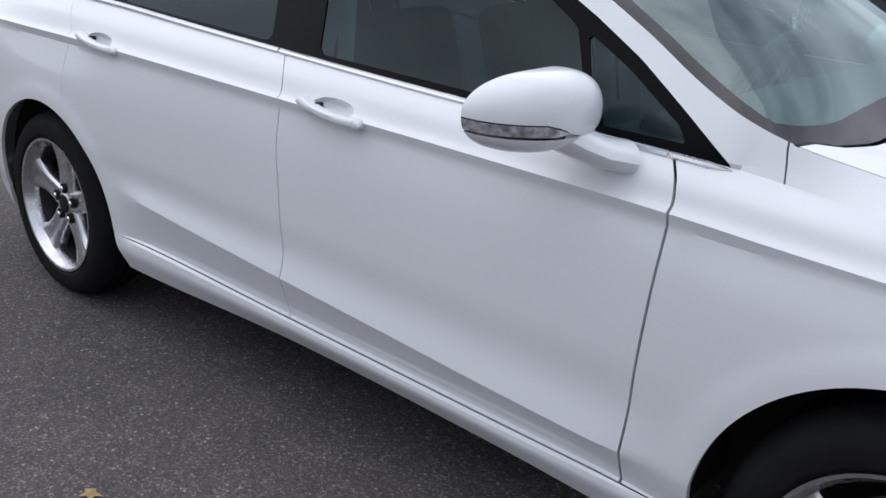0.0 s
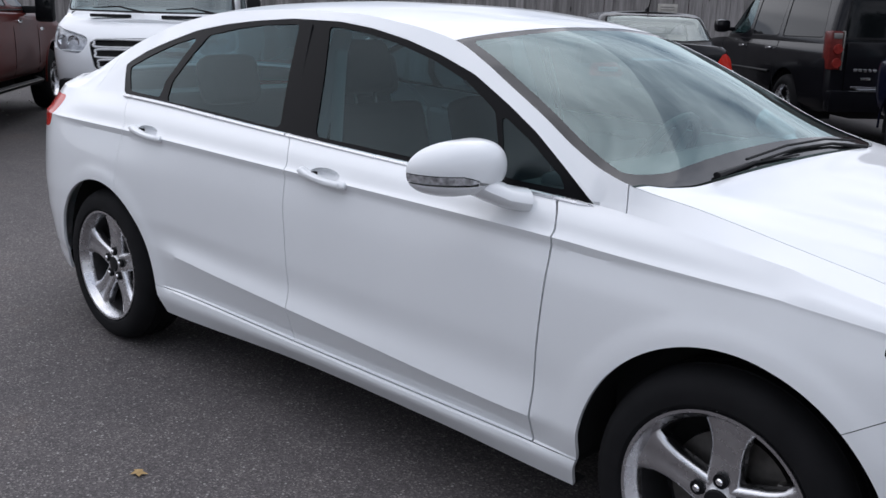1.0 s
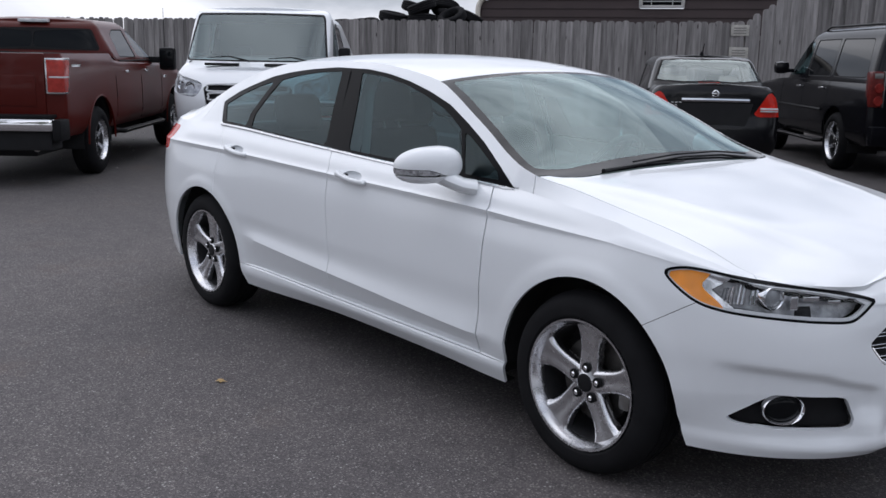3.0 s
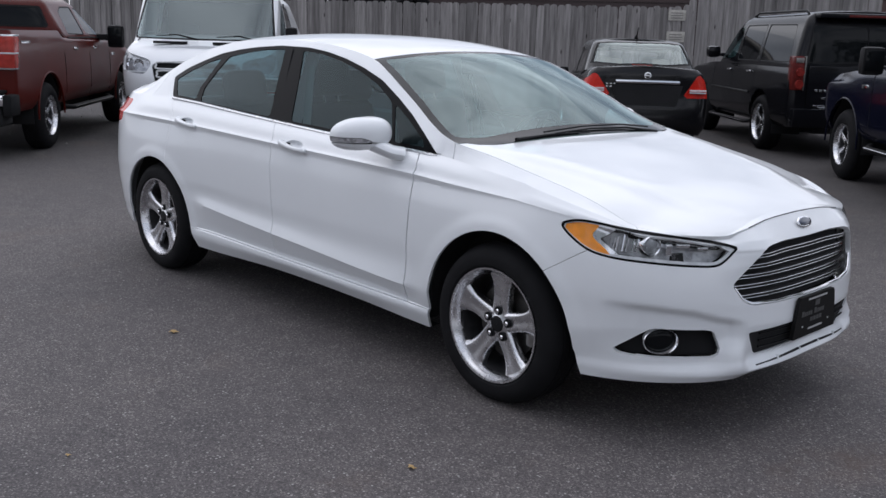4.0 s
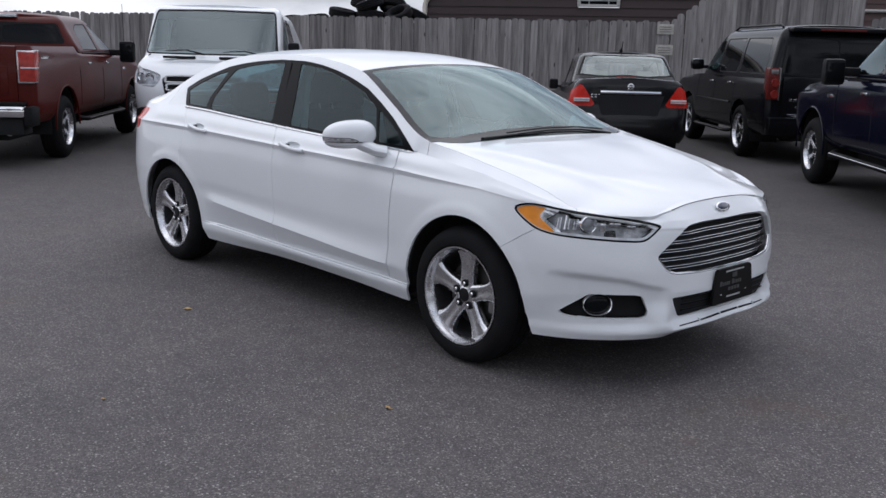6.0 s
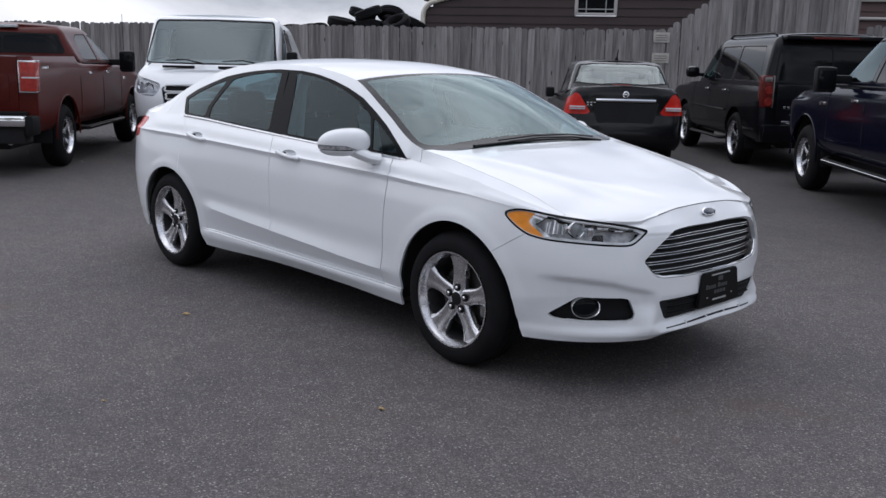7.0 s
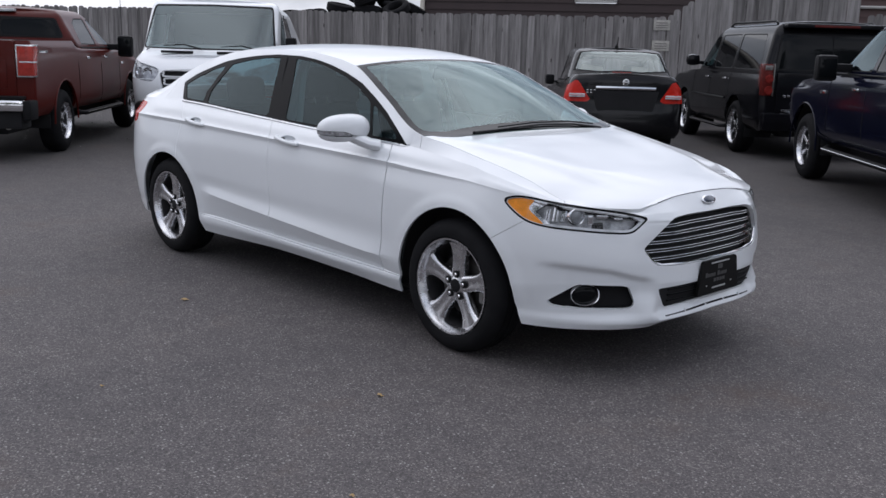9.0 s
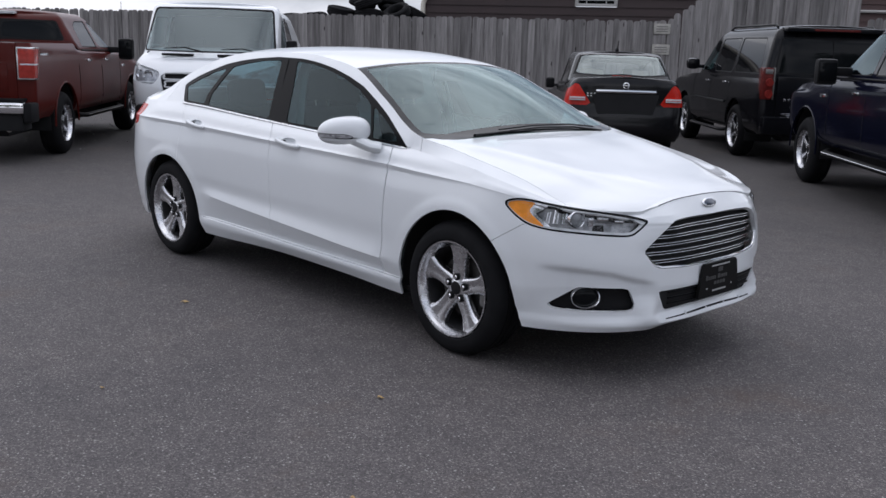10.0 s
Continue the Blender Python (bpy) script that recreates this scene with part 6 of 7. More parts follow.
def build_van(place):
    P = M["white"]
    car = thing("white_van", "white cargo van parked facing the lot, front bonnet vents", "van", place)
    S, B = loft(3.55, -0.9, [
        (4.05, 0.40, 0.95, 0.38, -1.0, 0.42), (4.20, 0.55, 1.0, 0.50, -1.05, 0.52), (4.22, 0.80, 1.03, 0.85, -1.06, 0.9), (4.14, 1.02, 1.03, 1.10, -1.06, 1.1), (4.02, 1.14, [(3.6, 0.99), (2.6, 1.02), (-0.9, 1.02)], [(3.7, 1.22), (2.8, 1.30), (-0.9, 1.30)], -1.05, 1.30), (3.88, 1.22, [(3.6, 0.93), (2.6, 1.0), (-0.9, 1.0)], [(3.7, 1.29), (2.8, 1.36), (-0.9, 1.36)], -1.05, 1.36)], [3, 5, 5, 4, 2], 0.04, 4.5, 8.0)
    faces = sum(B[:-1], [])
    for xa in (0.0, 3.3):
        faces, _ = S.split(faces, arch_cut(xa, 0.40, 0.36, 0.40))
    lampf, faces = S.split(faces, lambda x, y, z: np.where(x > 3.4, inside(smooth_poly([(0.60, 0.99), (0.61, 1.05), (0.70, 1.09), (0.90, 1.14), (1.0, 1.18), (1.03, 1.02), (0.99, 0.93), (0.72, 0.875), (0.65, 0.91)], 2), y, z), -1.0))
    grille, faces = S.split(faces, lambda x, y, z: np.where(x > 3.6, inside([(-0.05, 1.06), (0.50, 1.05), (0.58, 1.0), (0.52, 0.72), (0.46, 0.68), (-0.05, 0.68)], y, z), -1.0))
    part("body", S.mesh(faces + B[-1], both=True, lip=0.03), P, car)
    part("grille_back", S.mesh(grille, both=True, lip=0.0, offset=-0.04), M["dark"], car)
    # three pale outlined slots, one above the other
    nose = lambda y, z: 3.55 + (float(np.interp(z, [0.55, 0.80, 1.02, 1.14], [4.20, 4.22, 4.14, 4.02])) - 3.55) * (1 - (abs(y) / 1.03) ** 4.5) ** (1 / 4.5)  # noqa: E731
    for z0, z1, w in ((0.952, 1.035, 0.52), (0.84, 0.925, 0.50), (0.73, 0.812, 0.47)):
        loop = smooth_poly([(-w, (z0 + z1) / 2), (-w + 0.03, z1), (0, z1), (w - 0.03, z1), (w, (z0 + z1) / 2), (w - 0.03, z0), (0, z0), (-w + 0.03, z0)], 6)
        loop = loop + loop[:1]
        bar(car, "grille_slot", M["clear_lens"], [(nose(y, z) + 0.004, y, z) for y, z in loop], 0.013, 8)
    for s in (1, -1):
        hl = part("headlamp", S.mesh(lampf, s, lip=0.03, offset=-0.03), M["silver_grey"], car, "large clear headlamp")
        part("lamp_lens", S.mesh(lampf, s, lip=0.0), M["lens_glass"], hl).visible_shadow = False
        for y0, z0, r0 in ((0.76, 1.0, 0.07), (0.89, 1.02, 0.055)):
            bm = bmesh.new()
            lathe(bm, [(-0.05, 0.004), (-0.05, r0 * 0.4), (-0.012, r0), (0.0, r0), (-0.03, r0 * 0.4), (-0.03, 0.004)], 24, "x")
            bmesh.ops.transform(bm, matrix=pose(nose(y0, z0) - 0.012, s * y0, z0, 0, 0, s * 16), verts=bm.verts[:])
            part("reflector_bowl", bm, M["reflector"], hl)
        bar(hl, "lamp_foot", M["clear_lens"], [(nose(y, 0.90) - 0.012, s * y, 0.905) for y in np.linspace(0.66, 0.96, 8)], 0.010, 6)
        chunk(car, "hood_vent", M["dark"], 3.80, 3.86, s * 0.17, s * 0.62, 1.27, 1.305, 0.008, m=pose(0, 0, 0.005))
    mir = chunk(car, "door_mirror", M["plastic"], 3.10, 3.22, 1.08, 1.25, 1.30, 1.54, 0.05, "black door mirror")
    chunk(mir, "mirror_arm", M["plastic"], 3.12, 3.20, 1.0, 1.12, 1.34, 1.40, 0.015)
    C, K = loft(2.7, -0.9, [
        (3.72, 1.28, [(2.7, 1.01), (-0.9, 0.97)], 1.34, -1.05, 1.35), (3.66, 1.33, [(2.7, 1.0), (-0.9, 0.95)], 1.40, -1.05, 1.40), (3.06, 1.90, [(2.7, 0.955), (2.0, 0.90), (-0.9, 0.74)], 1.91, -1.05, 1.91), (2.94, 2.0, [(2.7, 0.92), (2.0, 0.84), (-0.9, 0.66)], 2.01, -1.03, 2.01), (2.75, 2.045, [(2.7, 0.85), (2.0, 0.74), (-0.9, 0.56)], 2.05, -1.0, 2.05)], [2, 10, 4, 3], 0.03, 5.5, 9.0)
    tall = [(-0.05, 1.325), (0.90, 1.335), (0.945, 1.35), (0.962, 1.39), (0.895, 1.915), (0.88, 1.965), (0.85, 1.985), (-0.05, 2.0)]
    cuts = [("front", (tall, 2.8), glass("van_windscreen_glass", (0.40, 0.48, 0.48), 0.0, 2.0, (0.84, 0.97, 1.0))),
            ("side", [(2.05, 1.40), (3.10, 1.36), (3.02, 1.46), (2.72, 1.84), (2.05, 1.86)], M["side_glass"]),
            ("side", [(0.7, 1.40), (1.90, 1.40), (1.90, 1.86), (0.7, 1.86)], M["dark_glass"])]
    panes_from(C, sum(K, []), cuts, car, P, "cab")
    cabin(car, -0.8, 3.3, 0.9, 0.9, 1.62, (2.1,), M["seat"])
    chunk(car, "dashboard", M["dash"], 3.0, 3.6, -0.9, 0.9, 1.0, 1.34, 0.05)
    chunk(car, "bulkhead", M["dark"], 1.6, 1.65, -0.9, 0.9, 0.6, 1.9, 0.01)
    for y0, y1 in ((0.80, 0.20), (-0.05, -0.62)):
        bar(car, "wiper", M["plastic"], [(3.72, y0, 1.335), (3.64, (y0 + y1) / 2, 1.395), (3.68, y1, 1.375)], [0.014, 0.010, 0.006], 6)
    bm = bmesh.new()
    bmesh.ops.create_uvsphere(bm, u_segments=20, v_segments=10, radius=1.0, matrix=pose(4.165, 0, 0.885) @ Matrix.Diagonal((0.02, 0.12, 0.05, 1)))
    part("badge", bm, M["chrome"], car)
    wells(car, (0.0, 3.3), 0.41, 0.36, 0.98)
    for xa in (0.0, 3.3):
        for s in (1, -1):
            wheel(car, (xa, s * 0.87, 0.35), s == 1, 0.35, 0.21, 0.235, (5, 0.07, 0.06, 0.08), 0.07, brake=False)
    chunk(car, "front_bumper", M["plastic"], 4.0, 4.24, -0.92, 0.92, 0.40, 0.60, 0.05)
    chunk(car, "underbody", M["dark"], -0.9, 4.0, -0.6, 0.6, 0.30, 0.5, 0.03)
    return car


def stand(x, y, heading, side, wheel_x, track):
    """The pose of a vehicle whose tyre on that side (1 left, -1 right), wheel_x ahead of its rear axle, touches the ground at (x, y)."""
    a = radians(heading)
    f, l = Vector((math.cos(a), math.sin(a))), Vector((-math.sin(a), math.cos(a)))
    p = Vector((x, y)) - f * wheel_x - l * (side * track)
    return pose(p.x, p.y, 0, 0, 0, heading)


build_pickup("red_pickup_truck", "copper red crew cab pickup truck parked nose to the fence", M["red"], stand(-9.16, 0.84, 142.0, -1, 0.0, 0.90), lift=0.08, roof=-0.07, mirror=(1.18, 1.50))
build_van(pose(-8.90, 2.75, 0, 0, 0, -40.0) @ pose(-4.2, 0, 0))
build_hatch_sedan(pose(-4.80, 7.14, 0, 0, 0, 134) @ pose(0.95, 0, 0))
build_suv(stand(-4.27, 9.38, 137.0, 1, 0.0, 0.90))
build_pickup("navy_pickup_truck", "dark navy crew cab pickup truck with running boards", M["navy"], stand(-2.11, 7.25, 133.0, 1, 3.68, 0.92), 0.16)


# ---- fence and buildings ----
def wood_material():
    m = bpy.data.materials.new("weathered_fence_wood")
    m.use_nodes = True
    n, l = m.node_tree.nodes, m.node_tree.links
    b = n["Principled BSDF"]
    b.inputs["Roughness"].default_value = 0.88
    co, mp, oi = n.new("ShaderNodeTexCoord"), n.new("ShaderNodeMapping"), n.new("ShaderNodeObjectInfo")
    mp.inputs["Scale"].default_value = (14, 14, 0.9)
    l.new(co.outputs["Object"], mp.inputs[0])
    off = n.new("ShaderNodeVectorMath")
    off.operation = "SCALE"
    off.inputs[0].default_value = (37.0, 19.0, 53.0)
    l.new(oi.outputs["Random"], off.inputs["Scale"])
    add = n.new("ShaderNodeVectorMath")
    l.new(mp.outputs[0], add.inputs[0])
    l.new(off.outputs[0], add.inputs[1])
    tx = n.new("ShaderNodeTexNoise")
    tx.inputs["Scale"].default_value, tx.inputs["Detail"].default_value, tx.inputs["Roughness"].default_value = 1.4, 8, 0.65
    l.new(add.outputs[0], tx.inputs["Vector"])
    rp = n.new("ShaderNodeValToRGB")
    rp.color_ramp.elements[0].position, rp.color_ramp.elements[0].color = 0.30, (0.135, 0.126, 0.122, 1)
    rp.color_ramp.elements[1].position, rp.color_ramp.elements[1].color = 0.70, (0.335, 0.316, 0.307, 1)
    l.new(tx.outputs["Fac"], rp.inputs[0])
    mr = n.new("ShaderNodeMapRange")
    mr.inputs["To Min"].default_value, mr.inputs["To Max"].default_value = 0.66, 1.2
    l.new(oi.outputs["Random"], mr.inputs["Value"])
    mx = n.new("ShaderNodeMixRGB")
    mx.blend_type = "MULTIPLY"
    mx.inputs[0].default_value = 1.0
    l.new(rp.outputs[0], mx.inputs[1])
    l.new(mr.outputs[0], mx.inputs[2])
    # a few dark knots
    mk, ak, vk, rk, kx = n.new("ShaderNodeMapping"), n.new("ShaderNodeVectorMath"), n.new("ShaderNodeTexVoronoi"), n.new("ShaderNodeValToRGB"), n.new("ShaderNodeMixRGB")
    mk.inputs["Scale"].default_value = (5.5, 1.0, 1.7)
    l.new(co.outputs["Object"], mk.inputs[0])
    l.new(mk.outputs[0], ak.inputs[0])
    l.new(off.outputs[0], ak.inputs[1])
    l.new(ak.outputs[0], vk.inputs["Vector"])
    vk.inputs["Scale"].default_value = 1.0
    rk.color_ramp.elements[0].position, rk.color_ramp.elements[0].color = 0.05, (0.22, 0.2, 0.2, 1)
    rk.color_ramp.elements[1].position, rk.color_ramp.elements[1].color = 0.11, (1, 1, 1, 1)
    l.new(vk.outputs["Distance"], rk.inputs[0])
    kx.blend_type = "MULTIPLY"
    kx.inputs[0].default_value = 1.0
    l.new(mx.outputs[0], kx.inputs[1])
    l.new(rk.outputs[0], kx.inputs[2])
    l.new(kx.outputs[0], b.inputs["Base Color"])
    bp = n.new("ShaderNodeBump")
    bp.inputs["Strength"].default_value, bp.inputs["Distance"].default_value = 0.5, 0.006
    l.new(tx.outputs["Fac"], bp.inputs["Height"])
    l.new(bp.outputs[0], b.inputs["Normal"])
    return m


WOOD = wood_material()
PITCH = 0.142


def board_mesh(height, seed):
    """A dog-eared picket, slightly cupped and uneven."""
    rnd = random.Random(seed)
    w, t = 0.0765 + rnd.uniform(-0.001, 0.001), 0.016
    ear = 0.044 + rnd.uniform(-0.008, 0.008)
    lean = rnd.uniform(-0.006, 0.006)
    prof = [(-w, 0.04), (w, 0.04), (w + lean, height - ear * 1.3), (w * 0.80 + lean, height - ear * 0.45), (w * 0.42 + lean, height), (-w * 0.42 + lean, height + rnd.uniform(-0.006, 0.004)), (-w * 0.80 + lean, height - ear * 0.45), (-w + lean, height - ear * 1.3)]
    bm = bmesh.new()
    slab(bm, prof, t, pose(0, 0, 0, 90, 0, 0))
    me = bpy.data.meshes.new("board")
    bm.to_mesh(me)
    bm.free()
    me.materials.append(WOOD)
    return me


BOARDS = {}


def fence_run(name, label, a, b, height, posts=2.4):
    """Pickets from a to b, with rails and posts behind; height as a function of the distance from a."""
    a, b = Vector(a), Vector(b)
    d = b - a
    length, ang = d.length, math.degrees(math.atan2(d.y, d.x))
    run = new(name)
    run.matrix_world = pose(a.x, a.y, 0, 0, 0, ang)
    tagged(run, label, "fence", kind="structure")
    rnd = random.Random(name)
    n = int(length / PITCH)
    for i in range(n):
        s = (i + 0.5) * PITCH
        key = (round(height(s) * 20) / 20, rnd.randrange(5))
        if key not in BOARDS:
            BOARDS[key] = board_mesh(key[0], hash(key) % 9999)
        o = new("board", BOARDS[key])
        o.parent = run
        o.matrix_basis = pose(s + rnd.uniform(-0.004, 0.004), (i % 2) * 0.018 + rnd.uniform(-0.004, 0.004), rnd.uniform(-0.025, 0.02), 0, rnd.uniform(-0.5, 0.5), rnd.uniform(-2, 2))
    for z in (0.45, 1.15, 1.85):
        chunk(run, "rail", WOOD, 0, length, 0.026, 0.066, z, z + 0.09, 0.004)
    for k in range(int(length / posts) + 1):
        s = min(k * posts, length - 0.05)
        chunk(run, "post", WOOD, s, s + 0.09, 0.06, 0.15, 0, height(s) - 0.1, 0.005)
    return run


CORNER = (-8.4, 13.5)
fence_run("fence_back", "weathered grey wooden picket fence behind the parked cars", (-25.6, 3.2), CORNER, lambda s: 2.19)
WING_END = (-5.83, 16.96)
fence_run("fence_side", "taller weathered wooden fence rising from the corner", CORNER, WING_END, lambda s: 2.2 + min(1.1, 0.72 * s))
fence_run("fence_far", "weathered wooden fence further back", (-5.78, 17.3), (2.5, 22.5), lambda s: 2.42)

# small signs on the fence, by the corner
d = (Vector(CORNER) - Vector((-25.6, 3.2))).normalized()
ang = math.degrees(math.atan2(d.y, d.x))
for z, w in ((1.93, 0.17), (1.50, 0.18)):
    p = Vector(CORNER) - d * 0.12
    sign = thing("fence_sign", "small pale sign nailed to the wooden fence", "sign", pose(p.x, p.y, z, 0, 0, ang), "fence signs")
    chunk(sign, "panel", mat("faded_sign_board", (0.42, 0.40, 0.36), 0.7, vary=0.2, vary_scale=20), -w, w, -0.035, -0.02, 0, 0.21, 0.003)
    for k in range(3):
        chunk(sign, "lettering_bar", mat("faded_print", (0.2, 0.19, 0.18), 0.7, vary=0.2), -w * 0.7, w * 0.7, -0.038, -0.034, 0.04 + 0.05 * k, 0.06 + 0.05 * k, 0.001)


def building(name, label, centre, heading, half, eave, peak, depth, wall_mat, window=None, trim=None):
    """A barn with its gable towards the lot: lapped siding boards, pale rake trim, a window."""
    b = new(name)
    b.matrix_world = pose(centre[0], centre[1], 0, 0, 0, heading)
    tagged(b, label, "building", kind="")
    lap = 0.23
    rows = int(peak / lap) + 1
    for r in range(rows):
        z0, z1 = r * lap, min((r + 1) * lap, peak - 0.05)
        w = half if z1 <= eave else min(half, half * (peak - z1) / (peak - eave) + 0.42)
        if w < 0.1:
            continue
        bm = bmesh.new()
        spans = [(-w, w)]
        if window and z1 > window[2] and z0 < window[3]:
            spans = [(-w, window[0]), (window[1], w)]
        for s0, s1 in spans:
            vs = [(s0, 0.0, z0), (s1, 0.0, z0), (s1, 0.028, z1), (s0, 0.028, z1), (s0, 0.06, z0), (s1, 0.06, z0), (s1, 0.06, z1), (s0, 0.06, z1)]
            v = [bm.verts.new(p) for p in vs]
            for f in ((0, 1, 2, 3), (5, 4, 7, 6), (4, 5, 1, 0), (3, 2, 6, 7), (4, 0, 3, 7), (1, 5, 6, 2)):
                bm.faces.new([v[i] for i in f])
        part("siding_board", bm, wall_mat, b, smooth=False)
    trim = trim or mat("cream_metal_trim", (0.62, 0.58, 0.50), 0.5, vary=0.08)
    roofm = mat("brown_metal_roof", (0.10, 0.05, 0.045), 0.45, metal=0.3, vary=0.1)
    for s in (-1, 1):
        # the pale edge: up the corner, round the eave and along the rake
        pts = [(s * (half + 0.02), -0.03, 0.0), (s * (half + 0.02), -0.03, eave - 0.35)]
        slope = math.atan2(peak - eave, half)
        for k in range(9):
            t = k / 8
            a = (math.pi / 2 - slope) * t
            pts.append((s * (half + 0.02 - 0.45 * (1 - math.cos(a))), -0.03, eave - 0.35 + 0.45 * math.sin(a)))
        pts.append((0, -0.03, peak + 0.12))
        bar(b, "rake_trim", trim, pts, 0.075, 8, 1.0)
        bm = bmesh.new()
        slab(bm, [(0, 0), (math.hypot(half, peak - eave), 0), (math.hypot(half, peak - eave), depth), (0, depth)], 0.05, pose(0, 0, peak + 0.1) @ Matrix.Rotation(s * slope, 4, "Y") @ Matrix.Diagonal((s, 1, 1, 1)))
        part("roof_slope", bm, roofm, b, smooth=False)
        chunk(b, "side_wall", wall_mat, s * half - 0.03, s * half + 0.03, 0.06, depth, 0, eave - 0.1, 0.002)
    chunk(b, "rear_wall", wall_mat, -half, half, depth - 0.06, depth, 0, eave, 0.002)
    if window:
        x0, x1, z0, z1 = window
        w = new("window")
        w.parent = b
        for q in ((x0 - 0.02, x0 + 0.07, z0, z1), (x1 - 0.07, x1 + 0.02, z0, z1), (x0 - 0.02, x1 + 0.02, z0 - 0.02, z0 + 0.05), (x0 - 0.02, x1 + 0.02, z1 - 0.07, z1 + 0.03)):
            chunk(w, "window_frame", mat("white_window_vinyl", (0.46, 0.45, 0.43), 0.5, vary=0.06), q[0], q[1], -0.05, 0.05, q[2], q[3], 0.006)
        xm = [x0 + (x1 - x0) * t for t in (0.26, 0.74)]
        for x in xm:
            chunk(w, "muntin", mat("grey_muntin", (0.45, 0.46, 0.46), 0.4, vary=0.05), x - 0.012, x + 0.012, 0.0, 0.03, z0 + 0.06, z1 - 0.07, 0.003)
        chunk(w, "muntin", mat("grey_muntin", (0.45, 0.46, 0.46), 0.4, vary=0.05), x0 + 0.07, x1 - 0.07, 0.0, 0.03, z0 + 0.14, z0 + 0.165, 0.003)
        chunk(w, "pane", M["dark_glass"], x0 + 0.06, x1 - 0.06, 0.035, 0.045, z0 + 0.05, z1 - 0.06, 0.001)
    return b


BROWN = mat("brown_lap_siding", (0.034, 0.019, 0.018), 0.6, vary=0.14, vary_scale=1.5, grain=0.08, grain_scale=60)
building("brown_shed", "dark brown lap-sided shed with a white window behind the fence", (-13.8, 17.74), ang, 4.92, 3.05, 4.25, 8.0, BROWN, (-0.43, 0.72, 2.80, 4.05))
RUST = mat("reddish_brown_siding", (0.085, 0.048, 0.044), 0.6, vary=0.14, vary_scale=1.5)
far_shed = building("reddish_shed", "reddish brown shed behind the far fence", (-3.0, 26.0), 38.0, 6.5, 4.6, 6.0, 6.0, RUST, trim=RUST)

for z in (2.80, 3.28):
    bar(far_shed, "pale_band", mat("pale_metal_band", (0.42, 0.40, 0.38), 0.5, vary=0.1), [(-6.5, -0.06, z), (6.5, -0.06, z)], 0.045, 6)

# ---- the pile of worn tyres behind the fence ----
bm = tyre_bm(0.36, 0.21, 0.25)
TYRE = bpy.data.meshes.new("tyre")
bm.to_mesh(TYRE)
bm.free()
TYRE.materials.append(M["rubber"])
TYRE.polygons.foreach_set("use_smooth", [True] * len(TYRE.polygons))
rnd = random.Random(5)
base = Vector(CORNER) - d * 9.0 + Vector((-d.y, d.x)) * 2.4
for k, tops in enumerate((2.05, 2.1, 2.25, 2.25, 2.4, 2.62, 2.6, 2.62, 2.5, 2.45)):
    x = -0.80 + 0.36 * k
    z, j = 0.125, 0
    while z < tops:
        last = z + 0.245 >= tops
        o = new("worn_tyre", TYRE)
        tilt = (rnd.uniform(-8, 8), rnd.uniform(-8, 8)) if not last else (rnd.choice((12, -20, 28, -8)), rnd.uniform(-30, 30))
        q = base + d * (x + rnd.uniform(-0.06, 0.06)) + Vector((-d.y, d.x)) * (0.62 * (k % 2) + rnd.uniform(-0.06, 0.06))
        o.matrix_world = pose(q.x, q.y, z + (0.06 if last else 0), 90 + tilt[0], tilt[1], rnd.uniform(0, 180))
        tagged(o, "worn black tyre stacked on a pile behind the fence", "tyre", "pile of tyres")
        z += 0.24
        j += 1


# ---- unseen trees behind the camera: they close the place and darken reflections ----
def build_tree(place, seed):
    rnd = random.Random(seed)
    t = thing("tree", "leafy green tree out of view at the edge of the lot", "tree", place, "trees round the lot")
    bark = M.setdefault("bark", mat("brown_bark", (0.09, 0.07, 0.05), 0.9, vary=0.3, vary_scale=6, bump=0.6, bump_scale=30))
    leaf = M.setdefault("leaf", mat("green_leaves", (0.045, 0.075, 0.022), 0.6, vary=0.35, vary_scale=1.2, grain=0.2, grain_scale=9))
    bm = bmesh.new()
    tube(bm, [(0, 0, 0), (0.05, 0.02, 1.6), (-0.05, 0.05, 3.4), (0.02, 0, 6.2)], [0.24, 0.19, 0.14, 0.04], 10)
    clumps = []
    for k in range(13):
        a, z = k * 2.4 + rnd.uniform(-0.4, 0.4), 2.3 + 0.32 * k
        r = rnd.uniform(1.3, 2.5) * (1.0 if k < 8 else 0.65)
        tip = Vector((r * math.cos(a), r * math.sin(a), z + rnd.uniform(0.5, 1.3)))
        tube(bm, [(0, 0, z - 0.3), tip * 0.5 + Vector((0, 0, z * 0.5)), tip], [0.07, 0.045, 0.015], 6)
        clumps.append((tip, rnd.uniform(0.8, 1.3)))
    clumps.append((Vector((0, 0, 7.0)), 1.2))
    part("trunk", bm, bark, t)
    verts, faces = [], []
    for c, r in clumps:
        for _ in range(330):
            p = Vector((rnd.gauss(0, 1), rnd.gauss(0, 1), rnd.gauss(0, 0.8))).normalized() * r * rnd.uniform(0.35, 1.05) + c
            q = Euler((rnd.uniform(0, 6), rnd.uniform(0, 6), rnd.uniform(0, 6))).to_matrix()
            s = rnd.uniform(0.09, 0.17)
            i = len(verts)
            verts += [tuple(p + q @ Vector(v)) for v in ((-s, 0, 0), (0, -s * 0.5, 0.02), (s, 0, 0), (0, s * 0.5, 0.02))]
            faces.append((i, i + 1, i + 2, i + 3))
    me = bpy.data.meshes.new("crown")
    me.from_pydata(verts, [], faces)
    me.materials.append(leaf)
    o = new("crown", me)
    o.parent = t
    return t


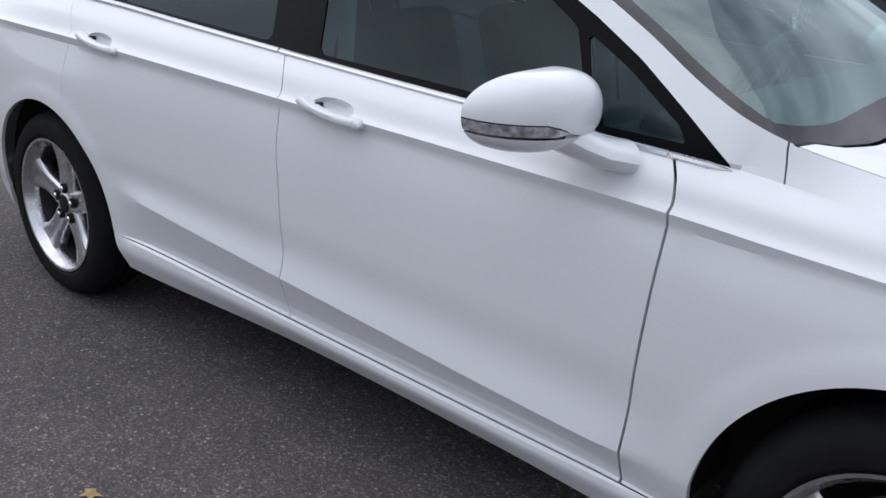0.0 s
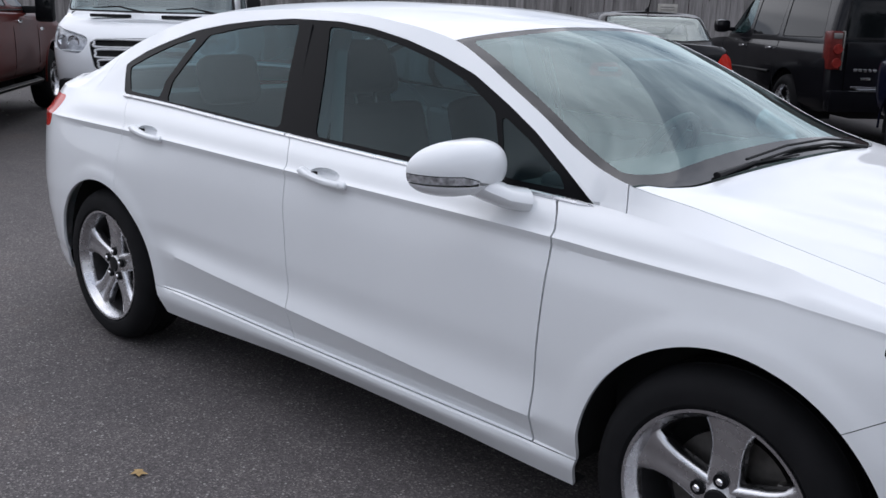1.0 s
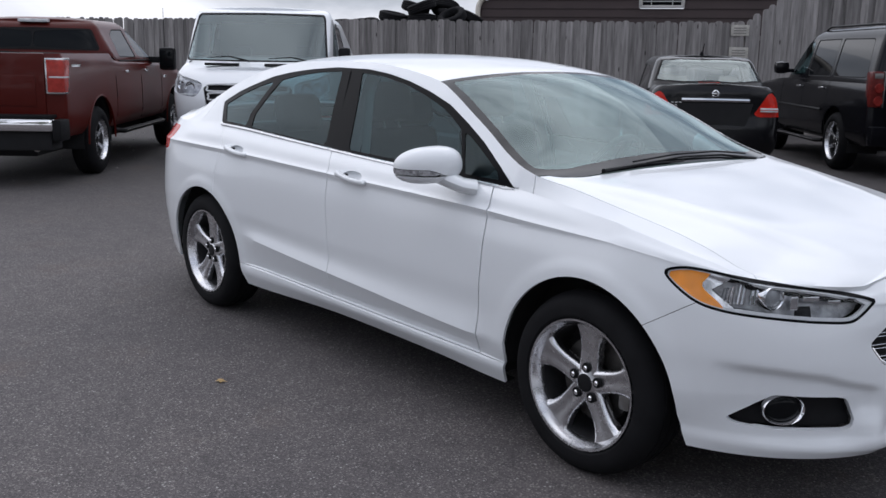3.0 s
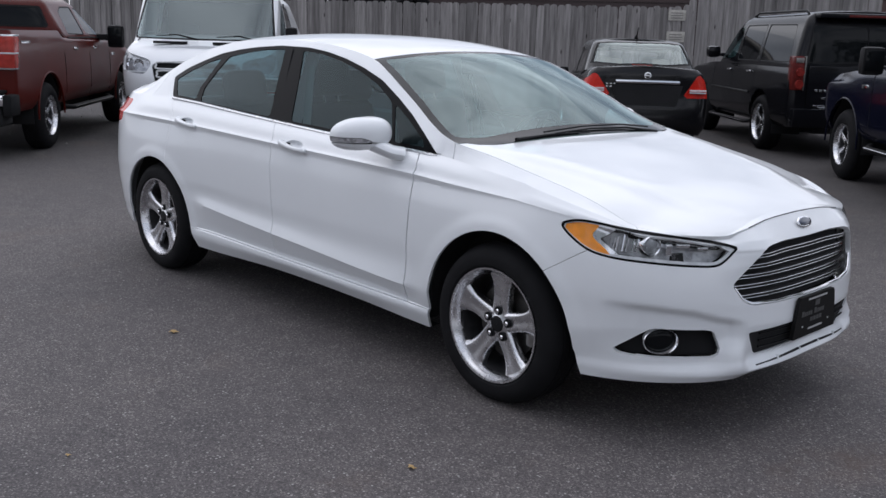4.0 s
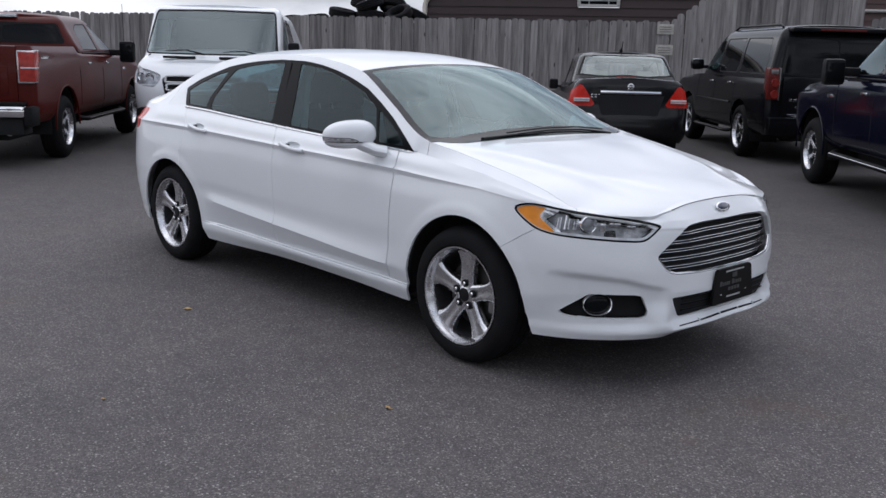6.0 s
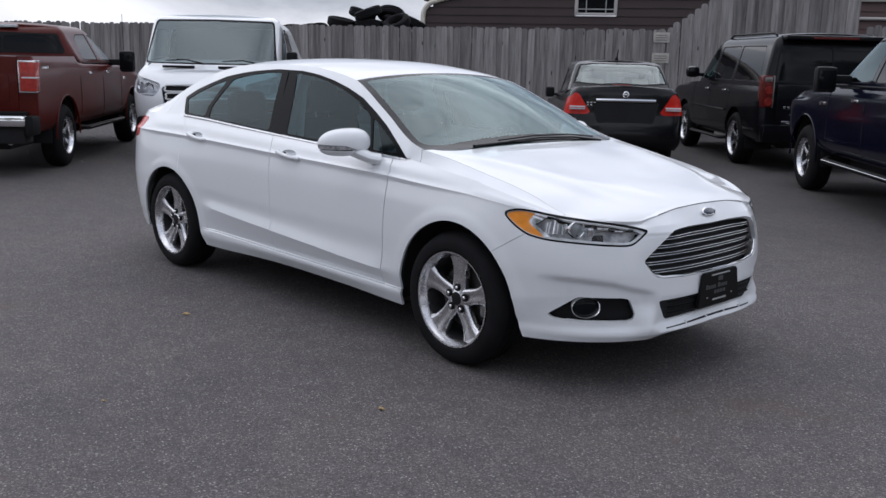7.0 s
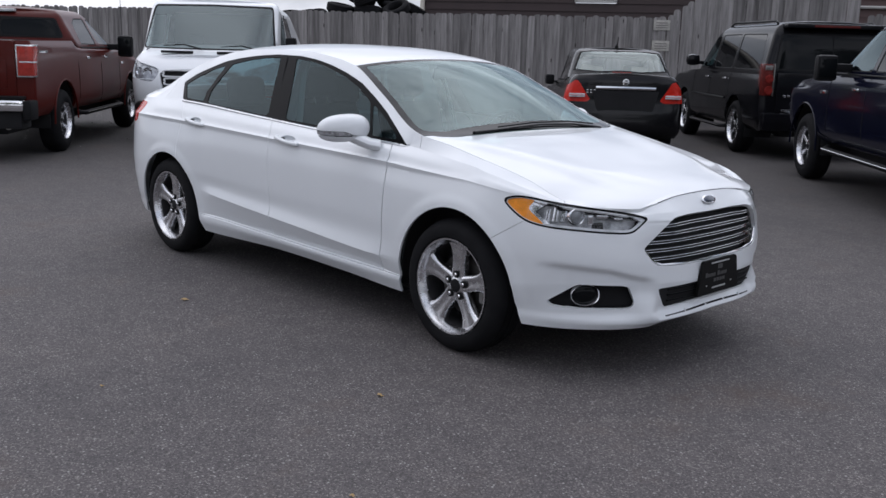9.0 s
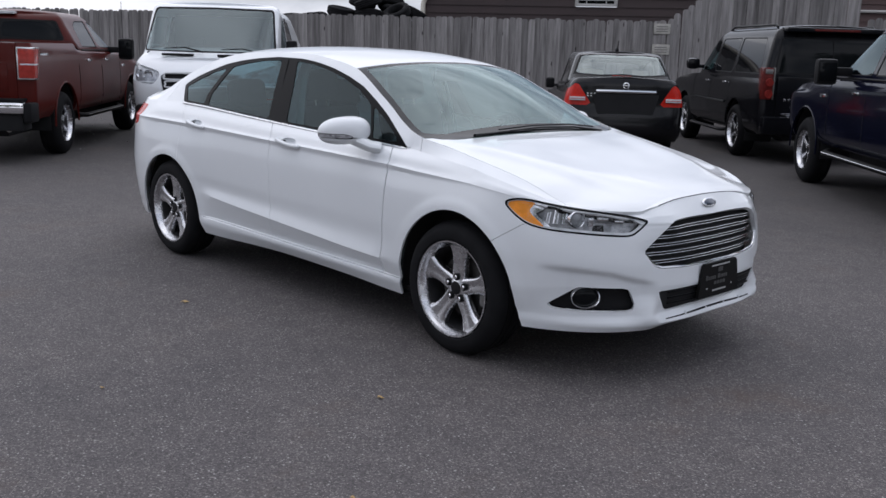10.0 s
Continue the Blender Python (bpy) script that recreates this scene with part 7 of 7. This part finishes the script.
first_tree = build_tree(pose(17.0, 9.0, 0), 1)
# those with y below -10 are added only to darken what the cars mirror
for k, (x, y, s) in enumerate(((19, 3, 1.2), (16.5, -3.5, 1.0), (20, -9, 1.3), (15, -14, 1.1), (9, -17, 1.0), (3, -19, 1.2), (-3, -18, 1.05), (-9, -20, 1.25), (13, 15, 1.1), (24, 7, 1.4))):
    copy_thing(first_tree, pose(x, y, 0, 0, 0, 67 * k))


# ---- ground ----
bm = bmesh.new()
bmesh.ops.create_grid(bm, x_segments=4, y_segments=4, size=400)
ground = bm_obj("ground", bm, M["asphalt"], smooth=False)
tagged(ground, "dark grey worn asphalt of a car lot", "asphalt", kind="structure")

# fallen leaves and grit on the asphalt
dry = mat("dry_leaf", (0.36, 0.24, 0.10), 0.8, vary=0.25, vary_scale=60)
grit = mat("grey_grit", (0.24, 0.23, 0.22), 0.9, vary=0.2, vary_scale=40, rand=0.3)
rnd = random.Random(11)
spots = [(-1.64, -1.446, 0.034), (0.25, -1.54, 0.022), (0.9, -2.2, 0.014), (-0.6, -2.4, 0.016), (-5.2, -1.9, 0.03)]
for x, y, r in spots:
    bm = bmesh.new()
    pts = []
    for k in range(10):
        a = 2 * math.pi * k / 10
        q = r * (1.0 if k % 2 else 0.55) * rnd.uniform(0.8, 1.2)
        pts.append(bm.verts.new((x + q * math.cos(a), y + 0.7 * q * math.sin(a), 0.004 + 0.006 * rnd.random())))
    c = bm.verts.new((x, y, 0.009))
    for k in range(10):
        bm.faces.new((c, pts[k], pts[(k + 1) % 10]))
    lf = bm_obj("fallen_leaf", bm, dry, smooth=False)
    tagged(lf, "small dry tan leaf lying on the asphalt", "leaf", "fallen leaves")
verts, faces = [], []
for _ in range(2600):
    # loose gravel gathers by the fence, under and between the parked vehicles
    along, off = rnd.uniform(2, 17.5), abs(rnd.gauss(0, 1.0)) * 3.6 + 0.2
    p = Vector(CORNER) - d * along - Vector((-d.y, d.x)) * off
    s = rnd.uniform(0.008, 0.026)
    i = len(verts)
    for v in ((1, 0, 0), (-0.5, 0.8, 0), (-0.5, -0.8, 0), (0, 0, 0.8)):
        verts.append((p.x + v[0] * s * rnd.uniform(0.7, 1.3), p.y + v[1] * s * rnd.uniform(0.7, 1.3), 0.001 + v[2] * s))
    faces += [(i, i + 1, i + 3), (i + 1, i + 2, i + 3), (i + 2, i, i + 3)]
me = bpy.data.meshes.new("gravel")
me.from_pydata(verts, [], faces)
me.materials.append(grit)
tagged(new("gravel", me), "loose grey gravel scattered by the fence", "gravel", kind="stuff")
